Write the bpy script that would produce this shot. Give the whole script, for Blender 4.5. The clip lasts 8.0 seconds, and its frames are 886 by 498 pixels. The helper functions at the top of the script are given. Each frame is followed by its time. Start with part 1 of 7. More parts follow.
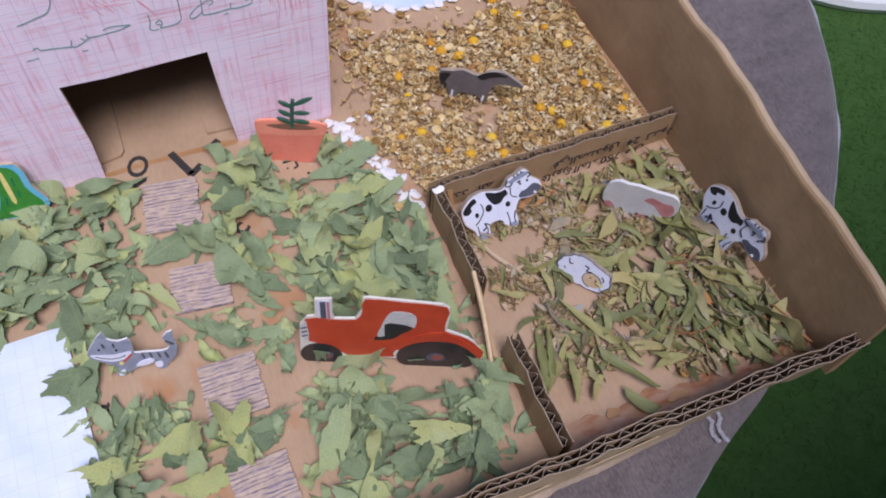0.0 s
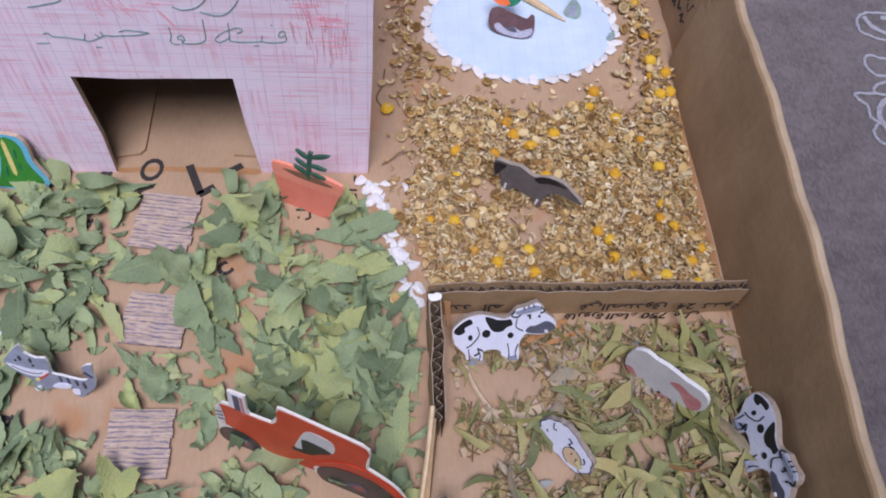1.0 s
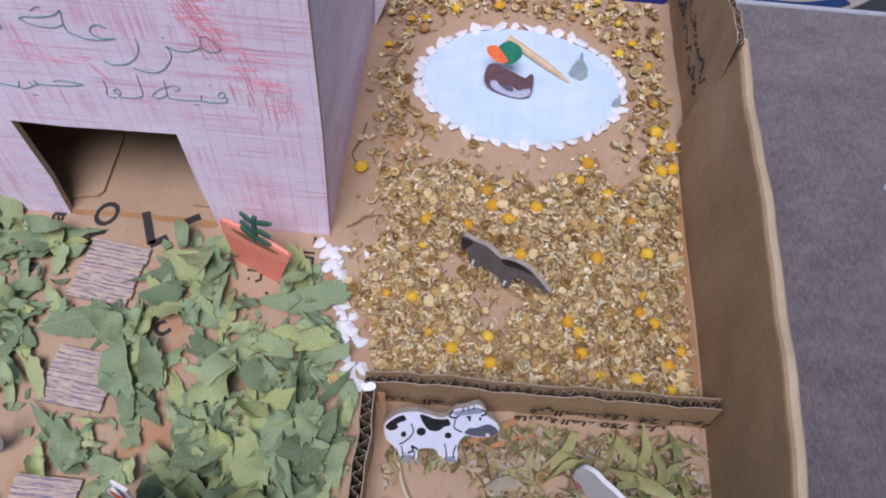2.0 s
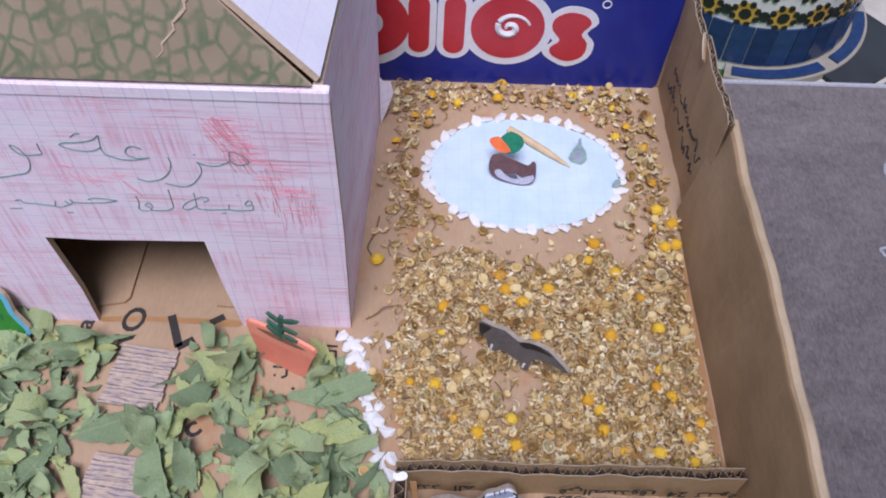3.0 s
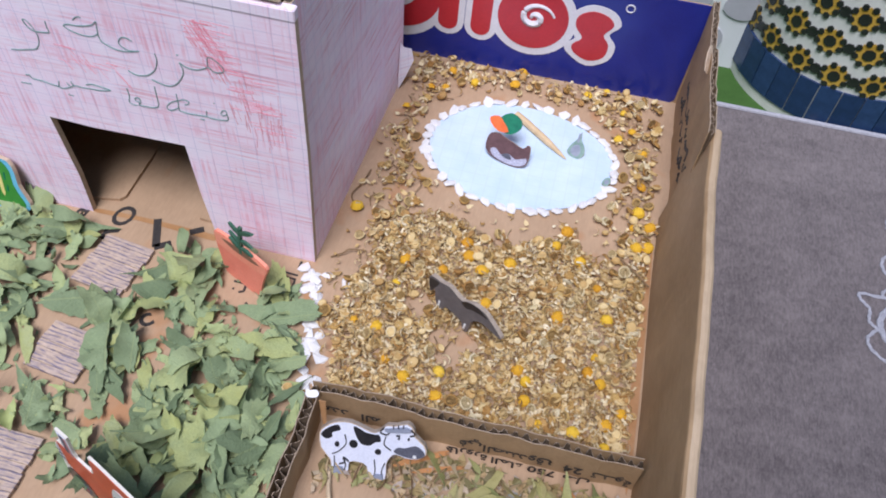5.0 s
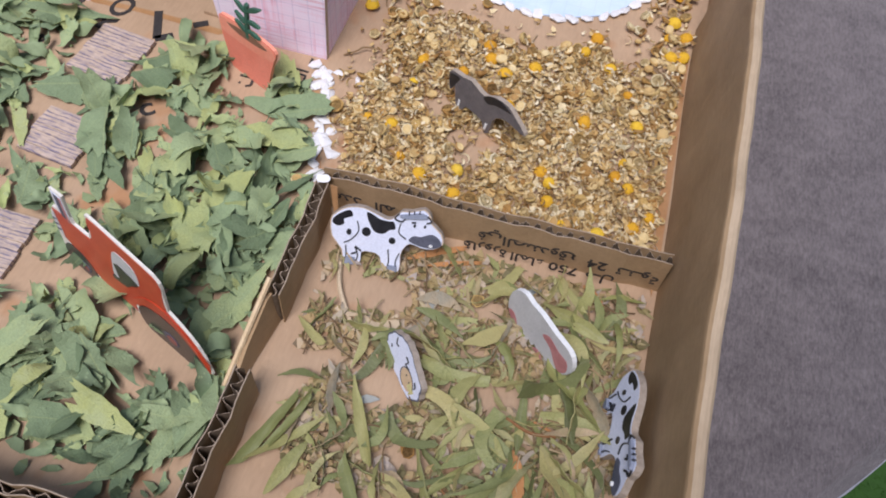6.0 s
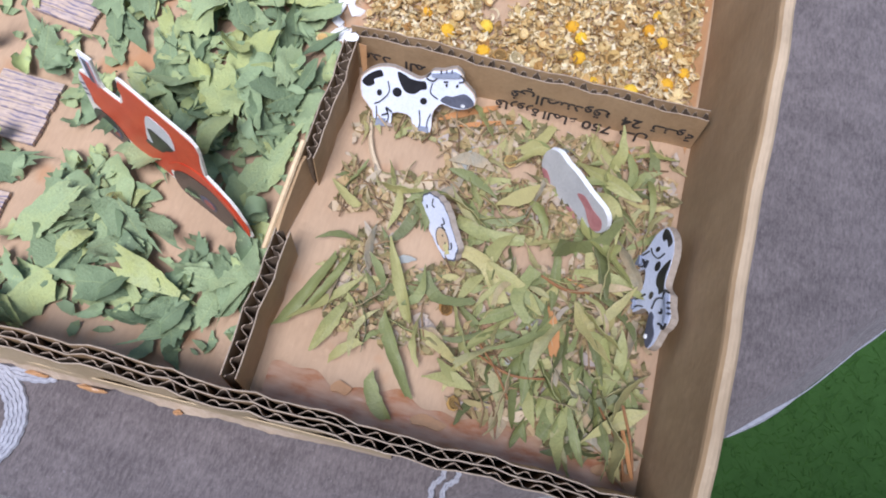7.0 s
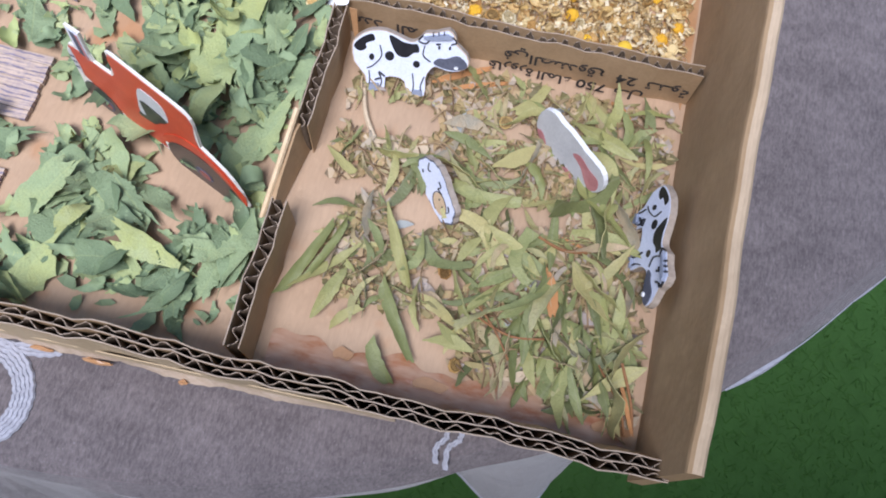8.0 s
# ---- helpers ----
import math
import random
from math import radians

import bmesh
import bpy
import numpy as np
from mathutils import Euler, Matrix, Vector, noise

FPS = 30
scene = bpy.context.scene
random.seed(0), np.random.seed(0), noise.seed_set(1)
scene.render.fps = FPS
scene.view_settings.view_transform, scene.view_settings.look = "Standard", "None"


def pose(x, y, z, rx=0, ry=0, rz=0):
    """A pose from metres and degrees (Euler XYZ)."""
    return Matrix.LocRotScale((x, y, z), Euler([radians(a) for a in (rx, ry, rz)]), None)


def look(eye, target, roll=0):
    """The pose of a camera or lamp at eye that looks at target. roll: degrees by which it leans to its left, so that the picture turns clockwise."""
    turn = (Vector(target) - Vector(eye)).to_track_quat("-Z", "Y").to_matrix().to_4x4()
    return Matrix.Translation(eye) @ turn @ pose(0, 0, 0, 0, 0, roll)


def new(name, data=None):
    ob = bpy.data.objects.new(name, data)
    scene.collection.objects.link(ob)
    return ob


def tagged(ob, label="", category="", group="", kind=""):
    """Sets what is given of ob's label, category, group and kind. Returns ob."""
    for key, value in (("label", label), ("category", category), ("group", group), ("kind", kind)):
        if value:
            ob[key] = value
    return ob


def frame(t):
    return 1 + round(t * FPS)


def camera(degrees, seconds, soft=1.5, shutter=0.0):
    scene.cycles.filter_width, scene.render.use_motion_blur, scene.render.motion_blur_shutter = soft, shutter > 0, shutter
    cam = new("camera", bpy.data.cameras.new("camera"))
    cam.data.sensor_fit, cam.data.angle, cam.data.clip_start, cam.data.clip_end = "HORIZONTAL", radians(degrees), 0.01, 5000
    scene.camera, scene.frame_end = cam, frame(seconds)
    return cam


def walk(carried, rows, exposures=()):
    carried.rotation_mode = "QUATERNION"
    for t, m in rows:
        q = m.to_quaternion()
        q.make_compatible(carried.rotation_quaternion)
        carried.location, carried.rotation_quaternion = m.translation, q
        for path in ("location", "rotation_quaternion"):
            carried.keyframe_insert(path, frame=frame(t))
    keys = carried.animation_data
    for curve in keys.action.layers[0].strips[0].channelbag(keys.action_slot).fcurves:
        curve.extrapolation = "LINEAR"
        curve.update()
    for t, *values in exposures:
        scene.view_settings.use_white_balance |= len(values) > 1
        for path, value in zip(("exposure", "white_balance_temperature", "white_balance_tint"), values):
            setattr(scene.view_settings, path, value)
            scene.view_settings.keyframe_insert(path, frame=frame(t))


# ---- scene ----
cam = camera(57.5, 8.0, soft=1.9)
PATH = [
    (0, (-0.27, -0.074, 0.374), (0.24, 0.852, -1.325), 6.9),
    (0.5, (-0.229, -0.051, 0.367), (0.092, 0.941, -1.34), 6.5),
    (1, (-0.183, -0.021, 0.357), (-0.003, 0.999, -1.353), 8.4),
    (1.5, (-0.154, 0.003, 0.356), (-0.078, 1.025, -1.361), 8.2),
    (2, (-0.129, 0.025, 0.352), (-0.114, 1.059, -1.359), 5.6),
    (2.2, (-0.122, 0.03, 0.353), (-0.107, 1.085, -1.346), 4.8),
    (3.3, (-0.144, 0.02, 0.37), (-0.131, 1.238, -1.216), 2.0),
    (3.5, (-0.14, 0.023, 0.369), (-0.126, 1.246, -1.213), 2.1),
    (4, (-0.099, 0.018, 0.367), (-0.115, 1.251, -1.207), 5.2),
    (4.2, (-0.086, 0.013, 0.367), (-0.149, 1.243, -1.209), 5.0),
    (5.3, (-0.072, -0.015, 0.356), (-0.284, 1.186, -1.23), 6.0),
    (5.5, (-0.071, -0.019, 0.349), (-0.268, 1.163, -1.252), 6.9),
    (6, (-0.068, -0.04, 0.31), (-0.226, 0.991, -1.396), 7.4),
    (6.5, (-0.074, -0.047, 0.302), (-0.191, 0.843, -1.485), 8.7),
    (7, (-0.079, -0.044, 0.309), (-0.165, 0.694, -1.547), 8.4),
    (7.5, (-0.082, -0.04, 0.31), (-0.148, 0.629, -1.574), 8.2),
    (8, (-0.079, -0.042, 0.311), (-0.138, 0.602, -1.582), 8.1),
]
walk(cam, [(t, look(eye, target, roll)) for t, eye, target, roll in PATH],
     exposures=[(0.0, -0.32, 6250, 17), (1.5, -0.38, 6100, 16), (2.2, -0.34, 6050, 15), (3.5, -0.22, 6100, 13), (5.5, -0.09, 6350, 10), (6.0, -0.12, 6450, 10), (6.5, 0.24, 6300, 9), (7.2, 0.33, 5960, 9), (8.0, 0.30, 5960, 9)])

# ---- light: a bright overcast sky over an open courtyard ----
world = bpy.data.worlds.new("world")
scene.world = world
world.use_nodes = True
wn = world.node_tree.nodes
sky = wn.new("ShaderNodeTexSky")
sky.sky_type = "NISHITA"
sky.sun_disc = False
sky.sun_elevation, sky.sun_rotation = radians(65), radians(180)
sky.air_density, sky.dust_density, sky.ozone_density = 1.0, 1.2, 1.0
wn["Background"].inputs["Strength"].default_value = 0.15
world.node_tree.links.new(sky.outputs[0], wn["Background"].inputs[0])
sun = new("sun", bpy.data.lights.new("sun", "SUN"))
sun.data.energy, sun.data.angle, sun.data.color = 3.9, radians(26), (0.985, 0.95, 1.04)
sun.matrix_world = look((-0.06, -0.47, 1.0), (0, 0, 0))


# ---- materials ----
def shader(name, rough=0.8, metal=0.0, spec=0.3):
    m = bpy.data.materials.new(name)
    m.use_nodes = True
    b = m.node_tree.nodes["Principled BSDF"]
    b.inputs["Roughness"].default_value = rough
    b.inputs["Metallic"].default_value = metal
    b.inputs["Specular IOR Level"].default_value = spec
    return m, m.node_tree.nodes, m.node_tree.links, b


def coords(nodes, links, scale=(1, 1, 1), rot=(0, 0, 0)):
    tc = nodes.new("ShaderNodeTexCoord")
    mp = nodes.new("ShaderNodeMapping")
    mp.inputs["Scale"].default_value = scale
    mp.inputs["Rotation"].default_value = rot
    links.new(tc.outputs["Object"], mp.inputs[0])
    return mp.outputs[0]


def noisy(nodes, links, vec, scale, detail=4.0, rough=0.6):
    n = nodes.new("ShaderNodeTexNoise")
    n.inputs["Scale"].default_value = scale
    n.inputs["Detail"].default_value = detail
    n.inputs["Roughness"].default_value = rough
    links.new(vec, n.inputs["Vector"])
    return n.outputs["Fac"]


def ramp(nodes, links, fac, stops):
    r = nodes.new("ShaderNodeValToRGB")
    while len(r.color_ramp.elements) < len(stops):
        r.color_ramp.elements.new(0.5)
    for e, (p, c) in zip(r.color_ramp.elements, stops):
        e.position, e.color = p, (*c, 1)
    links.new(fac, r.inputs[0])
    return r.outputs[0]


def blend(nodes, links, fac, a, b, kind="MIX"):
    m = nodes.new("ShaderNodeMix")
    m.data_type, m.blend_type = "RGBA", kind
    for sock, v in ((m.inputs[0], fac), (m.inputs[6], a), (m.inputs[7], b)):
        if isinstance(v, (int, float)):
            sock.default_value = v
        elif isinstance(v, tuple):
            sock.default_value = (*v, 1)
        else:
            links.new(v, sock)
    return m.outputs[2]


def relief(nodes, links, fac, bsdf, strength=0.3, dist=0.0005):
    b = nodes.new("ShaderNodeBump")
    b.inputs["Strength"].default_value, b.inputs["Distance"].default_value = strength, dist
    links.new(fac, b.inputs["Height"])
    links.new(b.outputs[0], bsdf.inputs["Normal"])


def math_node(nodes, links, op, a, b=0.0):
    n = nodes.new("ShaderNodeMath")
    n.operation = op
    for sock, v in zip(n.inputs, (a, b)):
        if isinstance(v, (int, float)):
            sock.default_value = v
        else:
            links.new(v, sock)
    return n.outputs[0]


def mottled(name, dark, light, scale=120.0, rough=0.8, fine=900.0, bump=0.25, stretch=(1, 1, 1), spec=0.3):
    """Two scales of mottling between two colours, with a fine relief."""
    m, n, l, b = shader(name, rough, spec=spec)
    v = coords(n, l, stretch)
    big = noisy(n, l, v, scale, 5)
    small = noisy(n, l, v, fine, 3)
    base = ramp(n, l, big, ((0.3, dark), (0.7, light)))
    mid = tuple((p + q) / 2 for p, q in zip(dark, light))
    col = blend(n, l, 0.35, base, ramp(n, l, small, ((0.3, tuple(c * 0.8 for c in mid)), (0.7, tuple(min(1, c * 1.2) for c in mid)))))
    l.new(col, b.inputs["Base Color"])
    relief(n, l, small, b, bump, 0.0004)
    return m


def cardboard(name, dark, light, glue=0.0):
    """Kraft liner: fine fibres, faint flute lines showing through, soft stains, and orange glue marks."""
    m, n, l, b = shader(name, 0.72, spec=0.25)
    v = coords(n, l)
    fibre = noisy(n, l, coords(n, l, (1, 0.2, 1)), 700, 4)
    stain = noisy(n, l, v, 22, 4)
    col = ramp(n, l, stain, ((0.3, dark), (0.72, light)))
    col = blend(n, l, 0.18, col, ramp(n, l, fibre, ((0.35, tuple(c * 0.7 for c in dark)), (0.65, light))))
    if glue:
        g = ramp(n, l, noisy(n, l, v, 34, 2), ((0.6, (0, 0, 0)), (0.72, (1, 1, 1))))
        col = blend(n, l, math_node(n, l, "MULTIPLY", g, glue), col, (0.42, 0.16, 0.04))
    scuff = ramp(n, l, noisy(n, l, coords(n, l, (1, 1, 0.4)), 130, 6, 0.7), ((0.58, (0,) * 3), (0.72, (1,) * 3)))
    col = blend(n, l, math_node(n, l, "MULTIPLY", scuff, 0.28), col, tuple(min(1, q * 1.25) for q in light))
    l.new(col, b.inputs["Base Color"])
    relief(n, l, math_node(n, l, "ADD", math_node(n, l, "MULTIPLY", fibre, 0.25), noisy(n, l, v, 55, 3)), b, 0.35, 0.0018)
    return m


KRAFT_FLOOR = cardboard("kraft_floor", (0.40, 0.268, 0.165), (0.50, 0.348, 0.222), 0.5)
KRAFT_WALL = cardboard("kraft_wall", (0.335, 0.220, 0.115), (0.480, 0.330, 0.185))
KRAFT_PALE = cardboard("kraft_outer", (0.47, 0.36, 0.22), (0.56, 0.44, 0.28), 0.12)
KRAFT_WORN = cardboard("kraft_worn_fold", (0.40, 0.295, 0.185), (0.55, 0.42, 0.28))
KRAFT_RIM = mottled("kraft_worn_rim", (0.27, 0.22, 0.17), (0.44, 0.37, 0.30), 400, 0.9)
KRAFT_EDGE = mottled("kraft_cut_edge", (0.46, 0.34, 0.23), (0.62, 0.5, 0.38), 300, 0.9)
FLUTE_RIM = mottled("flute_cut_rim", (0.27, 0.2, 0.14), (0.46, 0.37, 0.28), 400, 0.9)
# inner paper coloured darker than kraft: shade of the open flutes painted in
FLUTE_SHADED = mottled("flute_paper", (0.10, 0.07, 0.045), (0.19, 0.14, 0.095), 300, 0.9)
PRINT = mottled("black_print", (0.025, 0.022, 0.022), (0.06, 0.052, 0.048), 500, 0.7)
WHITE_CARD = mottled("white_card", (0.72, 0.72, 0.70), (0.84, 0.84, 0.82), 200, 0.6)
CREAM_CARD = mottled("cream_card", (0.68, 0.64, 0.56), (0.80, 0.76, 0.68), 200, 0.6)
PRINT_WHITE = mottled("printed_white", (0.64, 0.68, 0.80), (0.75, 0.78, 0.88), 90, 0.5, spec=0.12)
PRINT_BLACK = mottled("printed_black", (0.012, 0.012, 0.015), (0.03, 0.03, 0.034), 200, 0.3, spec=0.4)
PRINT_GREY = mottled("printed_grey", (0.075, 0.08, 0.105), (0.13, 0.135, 0.17), 250, 0.5, spec=0.12)
CAT_GREY = mottled("printed_cat_grey", (0.2, 0.225, 0.29), (0.32, 0.35, 0.43), 200, 0.5, spec=0.12)
HORSE_GREY = mottled("printed_horse_grey", (0.11, 0.10, 0.10), (0.19, 0.17, 0.165), 200, 0.5, spec=0.12)
TRACTOR_RED = mottled("printed_red", (0.44, 0.040, 0.018), (0.62, 0.080, 0.030), 90, 0.36, spec=0.3)
HUB_RED = mottled("printed_dull_red", (0.20, 0.06, 0.05), (0.30, 0.10, 0.085), 150, 0.45)
PIG_GREY = mottled("printed_pale_grey", (0.50, 0.50, 0.49), (0.65, 0.645, 0.63), 120, 0.45)
PIG_PINK = mottled("printed_pink", (0.42, 0.15, 0.15), (0.58, 0.28, 0.27), 200, 0.5)
TAN = mottled("printed_tan", (0.55, 0.40, 0.24), (0.66, 0.5, 0.32), 300, 0.5)
TERRACOTTA = mottled("printed_terracotta", (0.78, 0.21, 0.135), (0.88, 0.29, 0.20), 70, 0.45, spec=0.4)
TERRA_LIGHT = mottled("printed_terracotta_rim", (0.82, 0.27, 0.17), (0.9, 0.36, 0.25), 100, 0.45)
SOIL = mottled("printed_soil", (0.2, 0.1, 0.06), (0.3, 0.16, 0.1), 200, 0.6)
PLANT_GREEN = mottled("printed_plant_green", (0.025, 0.085, 0.055), (0.06, 0.15, 0.10), 400, 0.5)
BOOT_GREEN = mottled("printed_bright_green", (0.03, 0.2, 0.03), (0.07, 0.32, 0.05), 120, 0.45)
CYAN = mottled("printed_cyan", (0.1, 0.42, 0.6), (0.2, 0.55, 0.7), 150, 0.45)
CLOTH_BLUE = mottled("printed_blue", (0.03, 0.12, 0.45), (0.06, 0.2, 0.6), 120, 0.45)
ORANGE = mottled("printed_orange", (0.72, 0.12, 0.03), (0.84, 0.21, 0.06), 200, 0.45)
YELLOW_INK = mottled("printed_yellow", (0.7, 0.6, 0.18), (0.8, 0.72, 0.3), 200, 0.5)
DUCK_GREEN = mottled("painted_duck_green", (0.005, 0.13, 0.08), (0.02, 0.24, 0.13), 250, 0.4)
FEATHER = mottled("printed_pale_feather", (0.2, 0.2, 0.3), (0.62, 0.64, 0.74), 700, 0.5)
TAG_GREEN = mottled("printed_grey_green", (0.10, 0.2, 0.17), (0.26, 0.38, 0.33), 300, 0.5)
DUCK_BROWN = mottled("painted_duck_brown", (0.075, 0.04, 0.045), (0.16, 0.085, 0.09), 180, 0.45)
RED_PENCIL = mottled("red_pencil", (0.62, 0.17, 0.23), (0.78, 0.36, 0.43), 700, 0.8)
MATCH_WOOD = mottled("splint_wood", (0.56, 0.40, 0.22), (0.74, 0.57, 0.36), 200, 0.7, stretch=(1, 1, 0.2))
GREEN_PEN = mottled("green_pen", (0.09, 0.20, 0.19), (0.20, 0.34, 0.31), 600, 0.6)
LOGO_BLUE = mottled("glossy_blue_print", (0.010, 0.018, 0.19), (0.018, 0.032, 0.27), 30, 0.28, spec=0.5, bump=0.05)
LOGO_RED = mottled("glossy_red_print", (0.44, 0.018, 0.03), (0.56, 0.035, 0.045), 60, 0.3, spec=0.5, bump=0.05)
LOGO_WHITE = mottled("glossy_white_print", (0.68, 0.68, 0.72), (0.8, 0.8, 0.83), 60, 0.3, spec=0.5, bump=0.05)
STONE_WHITE = mottled("white_gravel", (0.70, 0.69, 0.67), (0.84, 0.83, 0.82), 300, 0.75, bump=0.4)


GLUE_TAPE = mottled("orange_glue_tape", (0.34, 0.165, 0.06), (0.48, 0.28, 0.14), 60, 0.35, spec=0.5)


def squared_paper(name, hatch, tone=((0.85, 0.85, 0.95), (0.91, 0.91, 0.97)), grid=0.34):
    """White notebook paper with a printed grid; hatch: how strongly a red pencil has shaded it."""
    m, n, l, b = shader(name, 0.75, spec=0.2)
    tc = n.new("ShaderNodeTexCoord")
    sep = n.new("ShaderNodeSeparateXYZ")
    l.new(tc.outputs["Object"], sep.inputs[0])
    lines = None
    axes = (0, 2) if hatch else (0, 1)
    across = math_node(n, l, "ADD", sep.outputs[0], sep.outputs[1]) if hatch else sep.outputs[0]
    for axis, step, width, weight in ((0, 0.008, 0.05, 1.0), (1, 0.008, 0.05, 0.9), (1, 0.002, 0.12, 0.22)):
        src = across if axis == 0 else sep.outputs[axes[1]]
        frac = math_node(n, l, "FRACT", math_node(n, l, "DIVIDE", math_node(n, l, "ADD", src, 10.0), step))
        on = math_node(n, l, "MULTIPLY", math_node(n, l, "LESS_THAN", frac, width), weight)
        lines = on if lines is None else math_node(n, l, "MAXIMUM", lines, on)
    v = tc.outputs["Object"]
    blot = noisy(n, l, v, 45, 4)
    col = ramp(n, l, blot, ((0.3, tone[0]), (0.7, tone[1])))
    if hatch:
        # pencil strokes: level ones and upright ones, patchy
        flat = noisy(n, l, coords(n, l, (16, 16, 640)), 1.0, 3, 0.7)
        tall = noisy(n, l, coords(n, l, (560, 560, 18)), 1.0, 3, 0.7)
        where = noisy(n, l, coords(n, l, (26, 26, 48)), 1.0, 4)
        where2 = noisy(n, l, coords(n, l, (34, 34, 60)), 1.0, 4)
        wash = ramp(n, l, where, ((0.3, (0.35,) * 3), (0.7, (0.85,) * 3)))
        s1 = math_node(n, l, "MULTIPLY", ramp(n, l, flat, ((0.5, (0,) * 3), (0.66, (1,) * 3))), ramp(n, l, where2, ((0.42, (0,) * 3), (0.62, (1,) * 3))))
        s2 = math_node(n, l, "MULTIPLY", ramp(n, l, tall, ((0.5, (0,) * 3), (0.66, (1,) * 3))), ramp(n, l, where, ((0.42, (0,) * 3), (0.6, (1,) * 3))))
        col = blend(n, l, math_node(n, l, "MULTIPLY", wash, 0.8 * hatch), col, (0.92, 0.65, 0.81))
        col = blend(n, l, math_node(n, l, "MULTIPLY", math_node(n, l, "MAXIMUM", s1, math_node(n, l, "MULTIPLY", s2, 0.7)), 0.62 * hatch), col, (0.66, 0.14, 0.21))
    col = blend(n, l, math_node(n, l, "MULTIPLY", lines, grid if hatch else 0.16), col, (0.33, 0.34, 0.55))
    l.new(col, b.inputs["Base Color"])
    relief(n, l, noisy(n, l, v, 60, 3), b, 0.25, 0.002)
    return m


PINK_PAPER = squared_paper("pencilled_pink_squared_paper", 1.0)
PALE_PAPER = squared_paper("faintly_pencilled_squared_paper", 0.3)
FOLD_PAPER = squared_paper("folded_pink_squared_paper", 0.7)
WHITE_HIP = squared_paper("white_hip_paper", 0.16, ((0.66, 0.66, 0.74), (0.74, 0.74, 0.80)), 0.14)
POND_PAPER = squared_paper("white_squared_paper", 0.0, ((0.51, 0.645, 0.79), (0.62, 0.74, 0.85)))


def scales_board():
    """Brown card with a net of green pen scales."""
    m, n, l, b = shader("green_scaled_card", 0.75, spec=0.2)
    v = coords(n, l, (1.0, 0.8, 0.8))
    w = noisy(n, l, v, 130, 3)
    warp = n.new("ShaderNodeVectorMath")
    warp.operation = "MULTIPLY_ADD"
    l.new(w, warp.inputs[0])
    warp.inputs[1].default_value = (0.004, 0.004, 0.004)
    l.new(v, warp.inputs[2])
    vo = n.new("ShaderNodeTexVoronoi")
    vo.feature = "DISTANCE_TO_EDGE"
    vo.inputs["Scale"].default_value = 150
    vo.inputs["Randomness"].default_value = 0.7
    l.new(warp.outputs[0], vo.inputs["Vector"])
    line = ramp(n, l, vo.outputs["Distance"], ((0.04, (1,) * 3), (0.17, (0,) * 3)))
    worn = ramp(n, l, noisy(n, l, v, 90, 3), ((0.3, (0.45,) * 3), (0.6, (1,) * 3)))
    base = ramp(n, l, noisy(n, l, v, 40, 5), ((0.3, (0.26, 0.205, 0.135)), (0.7, (0.33, 0.265, 0.18))))
    col = blend(n, l, math_node(n, l, "MULTIPLY", line, math_node(n, l, "MULTIPLY", worn, 0.7)), base, (0.075, 0.135, 0.07))
    l.new(col, b.inputs["Base Color"])
    relief(n, l, noisy(n, l, v, 500, 3), b, 0.2, 0.0004)
    return m


SCALES = scales_board()


def varied(name, stops, rough=0.7, spec=0.3, veins=0.0, scale=160, grain=None, mottle=0.6, bump=0.8):
    """Colour picked by each object's own random number, mottled within the piece."""
    m, n, l, b = shader(name, rough, spec=spec)
    info = n.new("ShaderNodeObjectInfo")
    v = coords(n, l)
    spot = noisy(n, l, v, scale, 4)
    scale = grain or scale
    pick = math_node(n, l, "ADD", math_node(n, l, "MULTIPLY", info.outputs["Random"], 0.74), math_node(n, l, "MULTIPLY", spot, 0.26))
    col = ramp(n, l, pick, stops)
    dark = ramp(n, l, noisy(n, l, v, scale * 4, 3), ((0.35, (0.6,) * 3), (0.65, (1.05,) * 3)))
    col = blend(n, l, mottle, col, dark, "MULTIPLY")
    height = noisy(n, l, v, scale * 2.5, 4)
    if veins:
        sep = n.new("ShaderNodeSeparateXYZ")
        l.new(v, sep.inputs[0])
        side = math_node(n, l, "ABSOLUTE", sep.outputs[1])
        mid = math_node(n, l, "LESS_THAN", side, 0.012)
        ribs = math_node(n, l, "LESS_THAN", math_node(n, l, "FRACT", math_node(n, l, "MULTIPLY", math_node(n, l, "SUBTRACT", math_node(n, l, "ADD", sep.outputs[0], 5.0), side), 8.0)), 0.11)
        line = math_node(n, l, "MAXIMUM", mid, math_node(n, l, "MULTIPLY", ribs, 0.35 if veins > 0.5 else 0.0))
        col = blend(n, l, math_node(n, l, "MULTIPLY", line, 0.13), col, tuple(min(1, c * 1.35) for c in stops[-2][1]))
        height = math_node(n, l, "ADD", height, math_node(n, l, "MULTIPLY", line, -0.35))
    l.new(col, b.inputs["Base Color"])
    relief(n, l, height, b, bump, 0.0010)
    return m


def islands(name, stops, rough=0.7, spec=0.3):
    m, n, l, b = shader(name, rough, spec=spec)
    g = n.new("ShaderNodeNewGeometry")
    v = coords(n, l)
    pick = math_node(n, l, "ADD", math_node(n, l, "MULTIPLY", g.outputs["Random Per Island"], 0.85), math_node(n, l, "MULTIPLY", noisy(n, l, v, 700, 3), 0.15))
    l.new(ramp(n, l, pick, stops), b.inputs["Base Color"])
    relief(n, l, noisy(n, l, v, 900, 3), b, 0.4, 0.0003)
    return m


